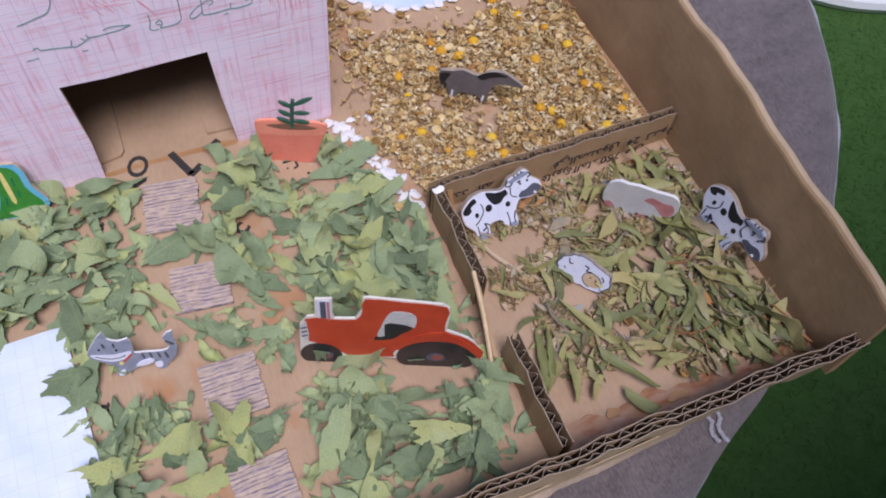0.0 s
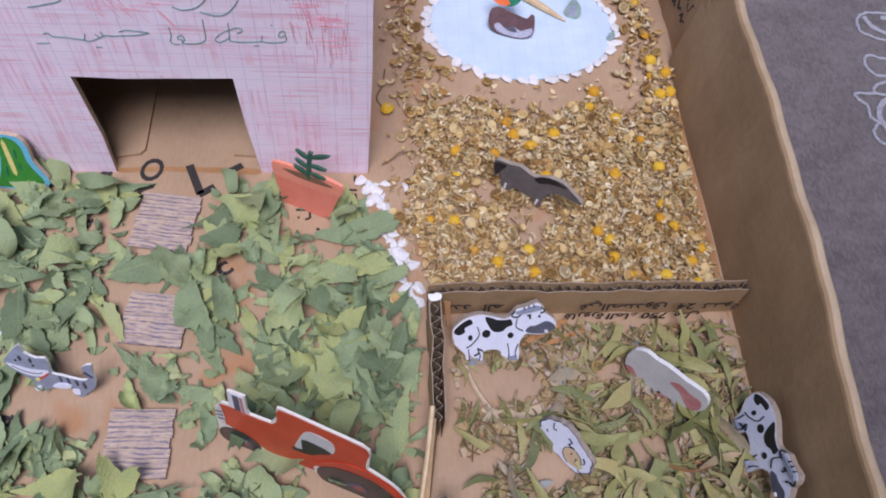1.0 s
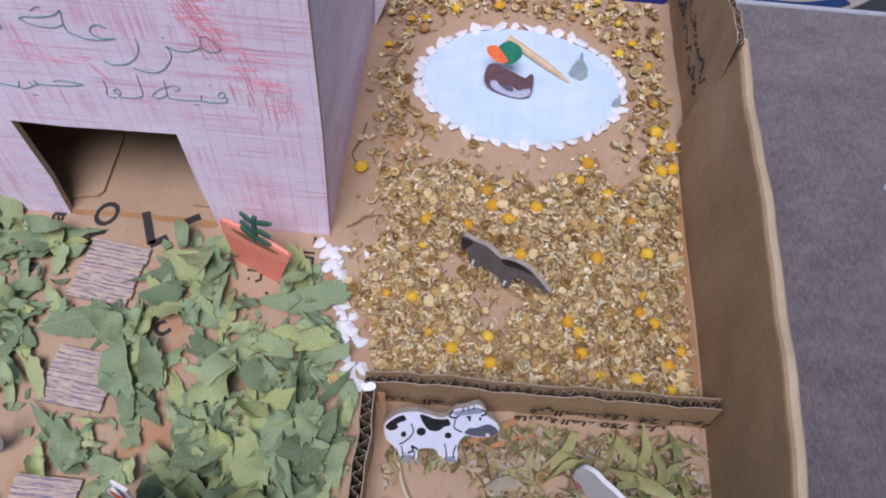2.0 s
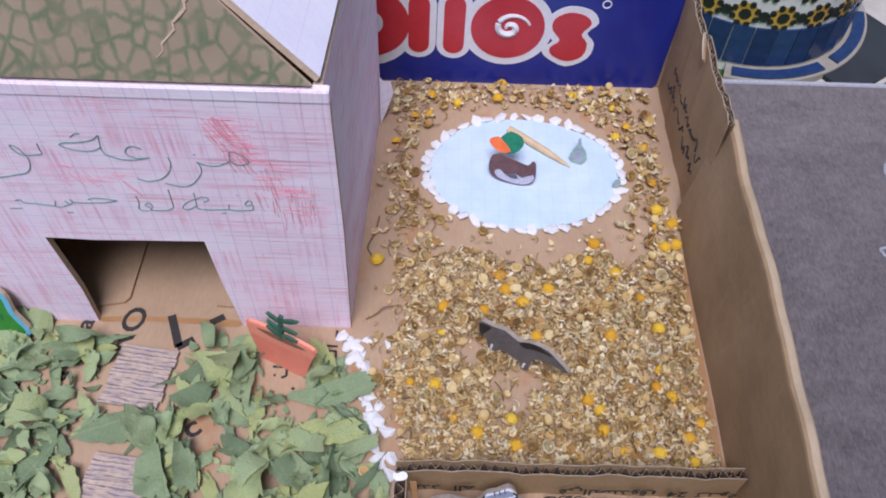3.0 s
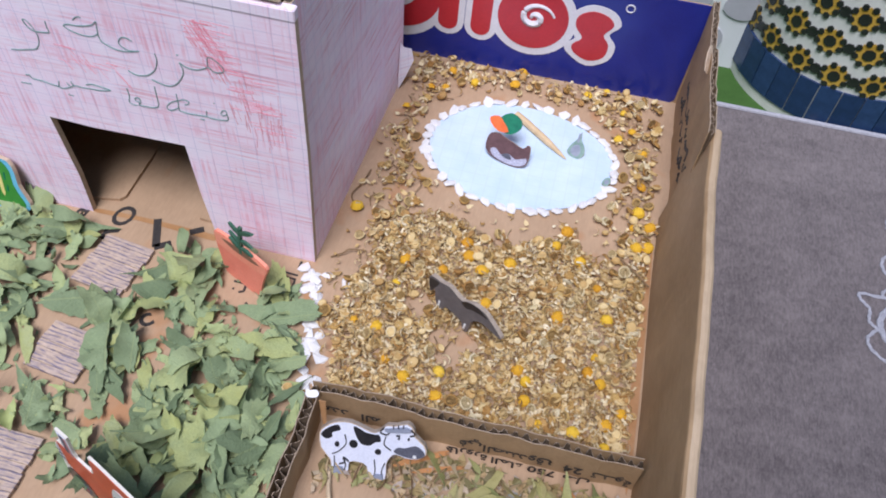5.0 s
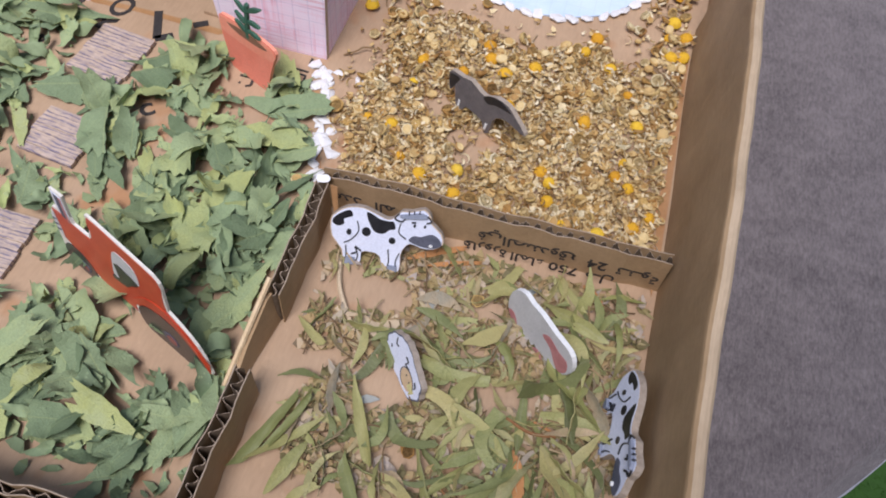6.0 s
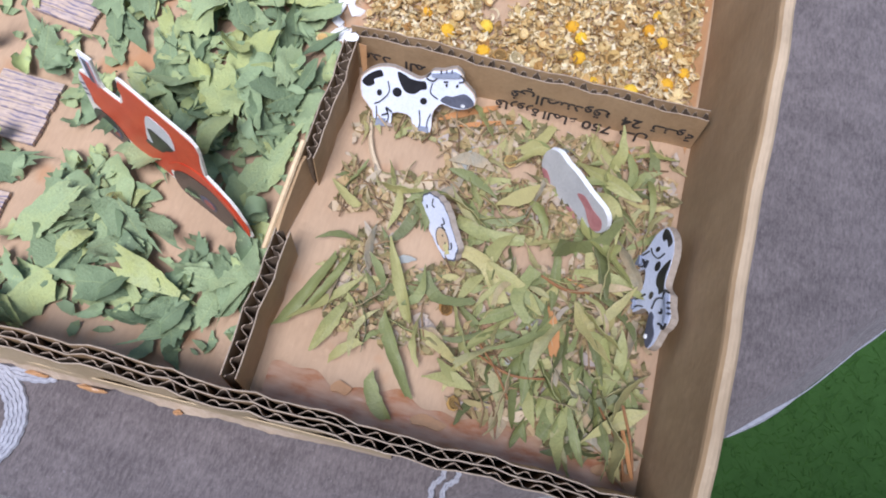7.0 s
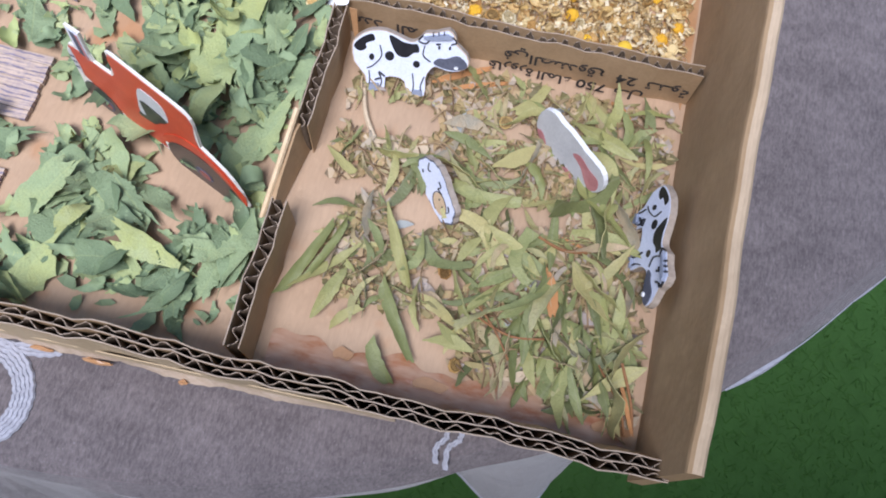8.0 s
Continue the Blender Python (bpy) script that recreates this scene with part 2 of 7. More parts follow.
BROAD_LEAF = varied("dried_broad_leaf", ((0.08, (0.127, 0.179, 0.094)), (0.25, (0.197, 0.263, 0.141)), (0.45, (0.263, 0.338, 0.179)), (0.65, (0.320, 0.395, 0.202)), (0.82, (0.414, 0.446, 0.169)), (1.0, (0.395, 0.456, 0.310))), 0.65, 0.25, 1.0, 2.5, 9, 0.35, 0.7)
LONG_LEAF = varied("dried_long_leaf", ((0.02, (0.100, 0.105, 0.045)), (0.18, (0.165, 0.180, 0.070)), (0.34, (0.245, 0.265, 0.100)), (0.48, (0.355, 0.345, 0.130)), (0.60, (0.455, 0.395, 0.165)), (0.70, (0.330, 0.310, 0.140)), (0.80, (0.480, 0.350, 0.200)), (0.89, (0.290, 0.265, 0.190)), (1.0, (0.370, 0.275, 0.165))), 0.5, 0.4, 0.4, 2.5, 9, 0.40, 0.5)
GREEN_LEAF = varied("dried_green_long_leaf", ((0.0, (0.138, 0.152, 0.055)), (0.5, (0.212, 0.225, 0.078)), (1.0, (0.304, 0.299, 0.101))), 0.45, 0.4, 0.4, 2.5, 9, 0.25, 0.4)
OLIVE_LEAF = varied("dried_yellow_long_leaf", ((0.0, (0.249, 0.249, 0.086)), (0.5, (0.344, 0.318, 0.120)), (1.0, (0.464, 0.387, 0.163))), 0.5, 0.35, 0.4, 2.5, 9, 0.25, 0.4)
LEAF_BITS = islands("leaf_bits", ((0.0, (0.13, 0.10, 0.055)), (0.2, (0.20, 0.175, 0.075)), (0.4, (0.33, 0.25, 0.11)), (0.6, (0.43, 0.30, 0.15)), (0.8, (0.48, 0.38, 0.26)), (1.0, (0.33, 0.29, 0.29))))
ORANGE_LEAF = mottled("orange_dried_leaf", (0.38, 0.16, 0.055), (0.55, 0.28, 0.11), 150, 0.7)
GREY_LEAF = mottled("grey_dried_leaf", (0.27, 0.28, 0.25), (0.4, 0.41, 0.37), 150, 0.7)
PETAL = islands("chamomile_petals", ((0.0, (0.223, 0.116, 0.042)), (0.2, (0.409, 0.251, 0.088)), (0.42, (0.577, 0.414, 0.181)), (0.70, (0.707, 0.567, 0.321)), (0.9, (0.781, 0.688, 0.474)), (1.0, (0.809, 0.753, 0.605))))
YELLOW_HEAD = varied("chamomile_yellow", ((0.0, (0.62, 0.27, 0.03)), (0.3, (0.80, 0.44, 0.04)), (0.7, (0.88, 0.56, 0.05)), (1.0, (0.88, 0.64, 0.12))), 0.85, 0.1, scale=600, mottle=0.3, bump=0.5)
BROWN_HEAD = varied("chamomile_brown", ((0.0, (0.30, 0.14, 0.05)), (0.3, (0.48, 0.28, 0.09)), (0.55, (0.62, 0.43, 0.16)), (0.75, (0.72, 0.60, 0.34)), (1.0, (0.80, 0.74, 0.56))), 0.85, 0.1, scale=500, mottle=0.4, bump=0.5)
STALK = islands("dry_stalks", ((0.0, (0.12, 0.07, 0.035)), (0.6, (0.3, 0.2, 0.1)), (1.0, (0.5, 0.38, 0.22))))
TWIG = mottled("reddish_twig", (0.20, 0.085, 0.035), (0.34, 0.17, 0.07), 300, 0.6)
STRAW = mottled("pale_straw", (0.5, 0.38, 0.24), (0.65, 0.52, 0.35), 200, 0.7)


def mat_weave():
    """Burlap-like card strips with blue pen lines across."""
    m, n, l, b = shader("pen_lined_mat", 0.85, spec=0.1)
    v = coords(n, l, (46, 980, 60))
    sep = n.new("ShaderNodeSeparateXYZ")
    l.new(coords(n, l), sep.inputs[0])
    wander = math_node(n, l, "MULTIPLY", noisy(n, l, coords(n, l, (60, 120, 60)), 1.0, 3), 2.2)
    saw = math_node(n, l, "FRACT", math_node(n, l, "ADD", math_node(n, l, "MULTIPLY", sep.outputs[1], 430.0), wander))
    ruled = ramp(n, l, saw, ((0.0, (0,) * 3), (0.10, (1,) * 3), (0.34, (1,) * 3), (0.50, (0,) * 3)))
    gaps = ramp(n, l, noisy(n, l, coords(n, l, (130, 420, 60)), 1.0, 3), ((0.40, (0.15,) * 3), (0.52, (1,) * 3)))
    loose = ramp(n, l, noisy(n, l, v, 1.0, 3, 0.6), ((0.5, (0,) * 3), (0.57, (0.35,) * 3)))
    li = math_node(n, l, "MAXIMUM", math_node(n, l, "MULTIPLY", ruled, gaps), loose)
    li2 = ramp(n, l, noisy(n, l, coords(n, l, (300, 40, 60)), 1.0, 2), ((0.52, (0,) * 3), (0.6, (1,) * 3)))
    base = ramp(n, l, noisy(n, l, coords(n, l), 250, 4), ((0.3, (0.47, 0.36, 0.27)), (0.7, (0.60, 0.47, 0.365))))
    col = blend(n, l, math_node(n, l, "MULTIPLY", li, 0.75), base, (0.13, 0.125, 0.21))
    col = blend(n, l, math_node(n, l, "MULTIPLY", li2, 0.12), col, (0.16, 0.16, 0.28))
    l.new(col, b.inputs["Base Color"])
    relief(n, l, noisy(n, l, v, 1.5, 3), b, 0.6, 0.0008)
    return m


MAT = mat_weave()


def velvet():
    """Short brushed nap: fine streaks along the pile, faint crushed patches, pale lint specks."""
    m, n, l, b = shader("grey_purple_velvet", 0.95, spec=0.05)
    v = coords(n, l)
    nap = noisy(n, l, coords(n, l, (0.7, 1.2, 1)), 42, 9, 0.78)
    fine = noisy(n, l, coords(n, l, (1, 0.35, 1)), 800, 6, 0.8)
    col = ramp(n, l, nap, ((0.33, (0.080, 0.068, 0.068)), (0.67, (0.236, 0.204, 0.198))))
    col = blend(n, l, 0.5, col, ramp(n, l, fine, ((0.36, (0.054, 0.044, 0.046)), (0.70, (0.276, 0.236, 0.232)))))
    speck = ramp(n, l, noisy(n, l, v, 1100, 3, 0.8), ((0.63, (0,) * 3), (0.72, (1,) * 3)))
    col = blend(n, l, math_node(n, l, "MULTIPLY", speck, 0.45), col, (0.46, 0.43, 0.45))
    l.new(col, b.inputs["Base Color"])
    b.inputs["Sheen Weight"].default_value = 0.35
    b.inputs["Sheen Roughness"].default_value = 0.5
    relief(n, l, fine, b, 0.5, 0.001)
    return m


VELVET = velvet()
CORD = mottled("white_cord", (0.27, 0.27, 0.30), (0.46, 0.46, 0.50), 500, 0.9, bump=0.6)
TURF = mottled("artificial_turf", (0.035, 0.088, 0.017), (0.052, 0.122, 0.026), 45, 0.95, 300, 0.4)
TURF_BLADE = islands("turf_blades", ((0.0, (0.040, 0.100, 0.020)), (0.6, (0.050, 0.118, 0.025)), (1.0, (0.066, 0.140, 0.034))), 0.95, 0.08)
SLATE = mottled("slate_tile", (0.020, 0.024, 0.027), (0.046, 0.050, 0.054), 12, 0.55)
MORTAR = mottled("beige_mortar", (0.25, 0.225, 0.18), (0.37, 0.335, 0.275), 40, 0.9)
GROUT = mottled("pale_grout", (0.40, 0.37, 0.32), (0.55, 0.51, 0.45), 25, 0.8)
ZELLIGE_BLUE = varied("glazed_blue_tile", ((0.0, (0.016, 0.036, 0.105)), (1.0, (0.032, 0.068, 0.175))), 0.2, 0.5, scale=20)
ZELLIGE_BLACK = mottled("glazed_black_tile", (0.012, 0.014, 0.014), (0.03, 0.034, 0.03), 30, 0.22, spec=0.5)
ZELLIGE_YELLOW = mottled("glazed_ochre_tile", (0.45, 0.26, 0.03), (0.62, 0.4, 0.08), 30, 0.25, spec=0.5)
ZELLIGE_WHITE = mottled("glazed_white_tile", (0.60, 0.62, 0.56), (0.74, 0.75, 0.69), 20, 0.25, spec=0.5)
SPOT_GREY = mottled("grey_pebble_inlay", (0.36, 0.37, 0.4), (0.46, 0.47, 0.5), 20, 0.5)
PLASTER = mottled("courtyard_plaster", (0.28, 0.25, 0.21), (0.38, 0.34, 0.29), 6, 0.9)
MARBLE = mottled("white_terrazzo", (0.62, 0.66, 0.66), (0.74, 0.77, 0.77), 8, 0.4)
BLUE_PAPER = squared_paper("pale_blue_squared_paper", 0.0, ((0.60, 0.69, 0.80), (0.72, 0.79, 0.87)))


# ---- building helpers ----
def link_mesh(name, bm, material, parent=None, label=""):
    me = bpy.data.meshes.new(name)
    bmesh.ops.recalc_face_normals(bm, faces=bm.faces)
    bm.to_mesh(me)
    bm.free()
    for mt in material if isinstance(material, (list, tuple)) else [material]:
        me.materials.append(mt)
    ob = new(name, me)
    ob.parent = parent
    if label:
        ob["label"] = label
    return ob


def part(name, bm, material, parent, label=""):
    return link_mesh(name, bm, material, parent, label)


def empty(name, label, category, group="", kind="", at=(0, 0, 0)):
    ob = new(name)
    ob.location = at
    bpy.context.view_layer.update()
    return tagged(ob, label, category, group, kind)


def box(bm, lo, hi, slot=0):
    vs = [bm.verts.new((x, y, z)) for z in (lo[2], hi[2]) for y in (lo[1], hi[1]) for x in (lo[0], hi[0])]
    for a in ((0, 1, 3, 2), (4, 6, 7, 5), (0, 4, 5, 1), (2, 3, 7, 6), (0, 2, 6, 4), (1, 5, 7, 3)):
        bm.faces.new([vs[i] for i in a]).material_index = slot


def prism(bm, pts, o, u, v, thick, face=0, side=0, back=0):
    """A flat board of outline pts (in u, v) at o; its front looks along u x v, and it is thick behind that."""
    o, u, v = Vector(o), Vector(u), Vector(v)
    n = u.cross(v).normalized()
    area = sum(p[0] * q[1] - q[0] * p[1] for p, q in zip(pts, pts[1:] + pts[:1]))
    if area < 0:
        pts = pts[::-1]
    f = [bm.verts.new(o + u * p[0] + v * p[1]) for p in pts]
    b = [bm.verts.new(o + u * p[0] + v * p[1] - n * thick) for p in pts]
    bm.faces.new(f).material_index = face
    bm.faces.new(b[::-1]).material_index = back
    k = len(pts)
    for i in range(k):
        bm.faces.new((f[i], b[i], b[(i + 1) % k], f[(i + 1) % k])).material_index = side


def smooth(pts, n=3):
    """A closed soft curve through the points."""
    out = []
    k = len(pts)
    for i in range(k):
        p0, p1, p2, p3 = (pts[(i + j - 1) % k] for j in range(4))
        for s in range(n):
            t = s / n
            out.append(tuple(0.5 * (2 * p1[a] + (p2[a] - p0[a]) * t + (2 * p0[a] - 5 * p1[a] + 4 * p2[a] - p3[a]) * t * t + (3 * p1[a] - p0[a] - 3 * p2[a] + p3[a]) * t ** 3) for a in (0, 1)))
    return out


def oval(cx, cy, rx, ry, n=16, turn=0.0):
    c, s = math.cos(turn), math.sin(turn)
    return [(cx + rx * math.cos(a) * c - ry * math.sin(a) * s, cy + rx * math.cos(a) * s + ry * math.sin(a) * c) for a in (2 * math.pi * i / n for i in range(n))]


def tube(bm, pts, r, sides=6, slot=0):
    """A round rod along points; r: radius, or one for each point."""
    rings = []
    k = len(pts)
    for i, p in enumerate(pts):
        p = Vector(p)
        d = (Vector(pts[min(i + 1, k - 1)]) - Vector(pts[max(i - 1, 0)])).normalized()
        a = d.cross(Vector((0, 0, 1)) if abs(d.z) < 0.9 else Vector((1, 0, 0))).normalized()
        b = d.cross(a)
        rad = r[i] if isinstance(r, (list, tuple)) else r
        rings.append([bm.verts.new(p + (a * math.cos(t) + b * math.sin(t)) * rad) for t in (2 * math.pi * j / sides for j in range(sides))])
    for r0, r1 in zip(rings, rings[1:]):
        for j in range(sides):
            bm.faces.new((r0[j], r0[(j + 1) % sides], r1[(j + 1) % sides], r1[j])).material_index = slot
    bm.faces.new(rings[0][::-1]).material_index = slot
    bm.faces.new(rings[-1]).material_index = slot


def curve_pts(pts, n=6):
    """An open soft curve through points of any dimension."""
    out = []
    k = len(pts)
    for i in range(k - 1):
        p0, p1, p2, p3 = pts[max(i - 1, 0)], pts[i], pts[i + 1], pts[min(i + 2, k - 1)]
        for s in range(n):
            t = s / n
            out.append(tuple(0.5 * (2 * p1[a] + (p2[a] - p0[a]) * t + (2 * p0[a] - 5 * p1[a] + 4 * p2[a] - p3[a]) * t * t + (3 * p1[a] - p0[a] - 3 * p2[a] + p3[a]) * t ** 3) for a in range(len(p1))))
    return out + [tuple(pts[-1])]


def frame_of(a, b, lean):
    """Axes of a board that stands on the line a-b and leans back by that many degrees."""
    a, b = Vector((*a, 0)), Vector((*b, 0))
    u = (b - a).normalized()
    back = Vector((-u.y, u.x, 0))
    v = Vector((0, 0, math.cos(radians(lean)))) + back * math.sin(radians(lean))
    return u, v


def corrugated(owner, start, end, z0, z1, thick, pitch, top=None, liner=KRAFT_WALL, layers=1, front_liner=None, lean=None):
    """A corrugated board on edge from start to end: liners, with a wavy sheet between them, open at the top."""
    a, b = Vector((*start, 0)), Vector((*end, 0))
    u = (b - a).normalized()
    n = Vector((u.y, -u.x, 0))
    length = (b - a).length
    steps = max(6, int(length / 0.006))
    bow = thick / 0.008
    wob = lambda s: bow * (0.0007 * math.sin(s * 90 + z1 * 900) + 0.0006 * math.sin(s * 233) + 0.0004 * math.sin(s * 611))
    height = top or (lambda s: z1)
    paper = 0.00045
    tip = lean or (lambda s: 0.0)
    for i in range(layers + 1):
        off = thick * i / layers
        bm = bmesh.new()
        rows = []
        for k in range(steps + 1):
            s = length * k / steps
            base = a + u * s + n * (off + wob(s))
            h = height(s) + 0.0006 * math.sin(k * 2.1 + i * 1.7) * math.sin(k * 0.23 + i)
            rows.append([bm.verts.new(base + n * (d - (tip(s) if z == z0 else 0.0)) + Vector((0, 0, z))) for d, z in ((-paper / 2, z0), (paper / 2, z0), (paper / 2, h), (-paper / 2, h))])
        for r0, r1 in zip(rows, rows[1:]):
            for j in range(4):
                bm.faces.new((r0[j], r0[(j + 1) % 4], r1[(j + 1) % 4], r1[j])).material_index = 1 if j == 2 else 0
        bm.faces.new(rows[0])
        bm.faces.new(rows[-1][::-1])
        part("liner", bm, [front_liner if front_liner and i == layers else liner, FLUTE_RIM], owner)
    for i in range(layers):
        bm = bmesh.new()
        rows = []
        count = int(length / pitch * 10)
        gap = thick / layers
        for k in range(count + 1):
            s = length * k / count
            w = math.sin(2 * math.pi * s / pitch + i * 1.9 + 0.9 * math.sin(s * 55 + i) + 0.6 * math.sin(s * 131)) * (gap / 2 - paper) * (0.82 + 0.18 * math.sin(s * 83 + i * 2))
            base = a + u * s + n * (gap * (i + 0.5) + w + wob(s))
            h = height(s) - 0.0014 + 0.0010 * math.sin(k * 0.37 + 2 * math.sin(k * 0.05)) + 0.0006 * math.sin(k * 1.9)
            rows.append([bm.verts.new(base + n * (d - (tip(s) if z == z0 else 0.0)) + Vector((0, 0, z))) for d, z in ((-0.0002, z0), (0.0002, z0), (0.0002, h), (-0.0002, h))])
        for r0, r1 in zip(rows, rows[1:]):
            for j in range(4):
                bm.faces.new((r0[j], r0[(j + 1) % 4], r1[(j + 1) % 4], r1[j])).material_index = 1 if j == 2 else 0
        part("flute", bm, [FLUTE_SHADED, FLUTE_RIM], owner, "wavy brown inner paper, coloured dark for the shade in the holes")


# ---- ground, paving, table ----
GROUND_Z = -0.5
bm = bmesh.new()
box(bm, (-6, -6, GROUND_Z - 0.05), (6, 6, GROUND_Z))
tagged(link_mesh("ground", bm, TURF), "bright green artificial turf of the courtyard", "turf", kind="structure")
rng = random.Random(4)
verts, faces = [], []
for i in range(46000):
    x, y = rng.uniform(-0.15, 1.0), rng.uniform(-0.5, 0.75)
    a, h, w = rng.uniform(0, 6.28), rng.uniform(0.002, 0.005), 0.0008
    dx, dy = math.cos(a), math.sin(a)
    tx, ty = x + rng.uniform(-0.012, 0.012), y + rng.uniform(-0.012, 0.012)
    k = len(verts)
    verts += [(x - dx * w, y - dy * w, GROUND_Z), (x + dx * w, y + dy * w, GROUND_Z), (tx, ty, GROUND_Z + h)]
    faces.append((k, k + 1, k + 2))
me = bpy.data.meshes.new("turf_blades")
me.from_pydata(verts, [], faces)
me.materials.append(TURF_BLADE)
tagged(new("turf_blades", me), "short green plastic turf blades", "turf", kind="stuff")

# dark slate paving with pale joints, behind a white kerb
paving = empty("pavement", "dark slate tiles with pale joints", "paving", kind="structure")
bm = bmesh.new()
prism(bm, [(0.43, 1.02), (0.62, 0.98), (0.80, 0.64), (3.0, 0.45), (3.0, 3.0), (-2.0, 3.0), (-2.0, 1.3), (0.2, 1.3)], (0, 0, GROUND_Z + 0.004), (1, 0, 0), (0, 1, 0), 0.004)
part("joint_bed", bm, GROUT, paving, "pale joint mortar")
tile_bm = bmesh.new()
prism(tile_bm, [(-0.095, -0.095), (0.095, -0.093), (0.094, 0.095), (-0.094, 0.094)], (0, 0, 0.008), (1, 0, 0), (0, 1, 0), 0.008)
bmesh.ops.recalc_face_normals(tile_bm, faces=tile_bm.faces)
tile_me = bpy.data.meshes.new("tile")
tile_bm.to_mesh(tile_me)
tile_bm.free()
tile_me.materials.append(SLATE)
for i in range(-5, 9):
    for j in range(-4, 6):
        c = Vector((0.75 + 0.2 * i * 0.82 - 0.2 * j * 0.57, 0.78 + 0.2 * i * 0.57 + 0.2 * j * 0.82, GROUND_Z + 0.004))
        if c.x > 0.52 and c.y > 0.70 and not (c.x < 0.74 and c.y > 1.15) and 0.15 < (c.xy - Vector((0.360, 1.218))).length < 1.3:
            t = new("tile", tile_me)
            t.parent = paving
            t.matrix_basis = Matrix.Translation(c) @ Matrix.Rotation(0.61, 4, "Z")
bm = bmesh.new()
kerb = curve_pts([(0.60, 0.90), (0.72, 0.66), (0.92, 0.55), (1.4, 0.5), (2.6, 0.45)], 6)
tube(bm, [(x, y, GROUND_Z + 0.012) for x, y in kerb], 0.014, 8)
tagged(link_mesh("kerb", bm, MARBLE), "white rounded kerb at the edge of the turf", "kerb", kind="structure")

# round mosaic column and the white spotted wall beside it
COL = Vector((0.370, 1.211, GROUND_Z))
COL_R = 0.179
column = empty("mosaic_column", "round column in black, ochre and white star mosaic with blue tiled foot", "column", at=COL)
bm = bmesh.new()
ring = lambda r, z, n=64: [bm.verts.new((r * math.cos(2 * math.pi * i / n), r * math.sin(2 * math.pi * i / n), z)) for i in range(n)]
rows = [ring(COL_R + 0.001, 0), ring(COL_R + 0.001, 0.016), ring(COL_R, 0.019), ring(COL_R, 1.1)]
for r0, r1 in zip(rows, rows[1:]):
    for i in range(64):
        bm.faces.new((r0[i], r0[(i + 1) % 64], r1[(i + 1) % 64], r1[i]))
bm.faces.new(rows[-1])
part("shaft", bm, ZELLIGE_WHITE, column, "white glazed tile ground")


def curved_tile(pts, z, r, thick=0.002):
    """A tile on the shaft; pts in (arc metres, height)."""
    b = bmesh.new()
    f, k = [], len(pts)
    for d in (thick, 0.0):
        f.append([b.verts.new(((r + d) * math.cos(p[0] / r), (r + d) * math.sin(p[0] / r), z + p[1])) for p in pts])
    b.faces.new(f[0])
    for i in range(k):
        b.faces.new((f[0][i], f[1][i], f[1][(i + 1) % k], f[0][(i + 1) % k]))
    return b


def tile_data(name, pts, material, thick=0.002):
    b = curved_tile(pts, 0, COL_R, thick)
    bmesh.ops.recalc_face_normals(b, faces=b.faces)
    me = bpy.data.meshes.new(name)
    b.to_mesh(me)
    b.free()
    me.materials.append(material)
    return me


star_pts = []
for i in range(16):
    rr = 0.0196 if i % 2 == 0 else 0.0144
    star_pts.append((rr * math.cos(math.pi * i / 8), rr * math.sin(math.pi * i / 8)))
STAR = tile_data("star_tile", star_pts, ZELLIGE_YELLOW, 0.0015)
HUB = tile_data("hub_tile", oval(0, 0, 0.0092, 0.0092, 8), ZELLIGE_BLACK, 0.003)
DIAMONDS = [tile_data("petal_tile", oval(0.0184 * math.cos(math.pi * i / 4 + 0.39), 0.0184 * math.sin(math.pi * i / 4 + 0.39), 0.0050, 0.0050, 6, i * 0.785), ZELLIGE_BLACK, 0.003) for i in range(8)]
DOT = tile_data("octagon_tile", oval(0, 0, 0.0084, 0.0084, 8, 0.39), ZELLIGE_BLACK, 0.003)
SKIRT = tile_data("skirting_tile", [(-0.0158, 0), (0.0158, 0), (0.0158, 0.069), (-0.0158, 0.069)], ZELLIGE_BLUE, 0.004)


def on_shaft(me, arc, z):
    ob = new(me.name, me)
    ob.parent = column
    ob.matrix_basis = Matrix.Translation((0, 0, z)) @ Matrix.Rotation(arc / COL_R, 4, "Z")


step = 2 * math.pi * COL_R / 20
for row in range(8):
    for i in range(20):
        arc = step * (i + (row % 2) * 0.5)
        if not (3.0 < (arc / COL_R) % 6.283 < 6.1):
            continue
        z = 0.110 + row * 0.0498
        on_shaft(STAR, arc, z)
        on_shaft(HUB, arc, z)
        for d in DIAMONDS:
            on_shaft(d, arc, z)
        on_shaft(DOT, arc + step / 2, z)
for i in range(34):
    on_shaft(SKIRT, 2 * math.pi * COL_R * i / 34, 0.020)
# a border of curved blue pieces set in mortar round the foot
bm = bmesh.new()
sweep = [radians(-108 + 205 * i / 48) for i in range(49)]
rings = [[bm.verts.new((r * math.cos(a), r * math.sin(a), z)) for a in sweep] for r, z in ((COL_R - 0.002, 0.0145), (0.2130, 0.0145), (0.2150, 0.0))]
for r0, r1 in zip(rings, rings[1:]):
    for i in range(48):
        bm.faces.new((r0[i], r1[i], r1[i + 1], r0[i + 1]))
part("mortar_ring", bm, MORTAR, column, "beige mortar round the foot")
bm = bmesh.new()
turns = [radians(-22 + 44 * k / 8) for k in range(9)]
outline = [(0.2080 * math.cos(a), 0.2080 * math.sin(a)) for a in turns] + [(0.1890 * math.cos(a), 0.1890 * math.sin(a)) for a in turns[::-1]]
prism(bm, outline, (0, 0, 0.0180), (1, 0, 0), (0, 1, 0), 0.0050)
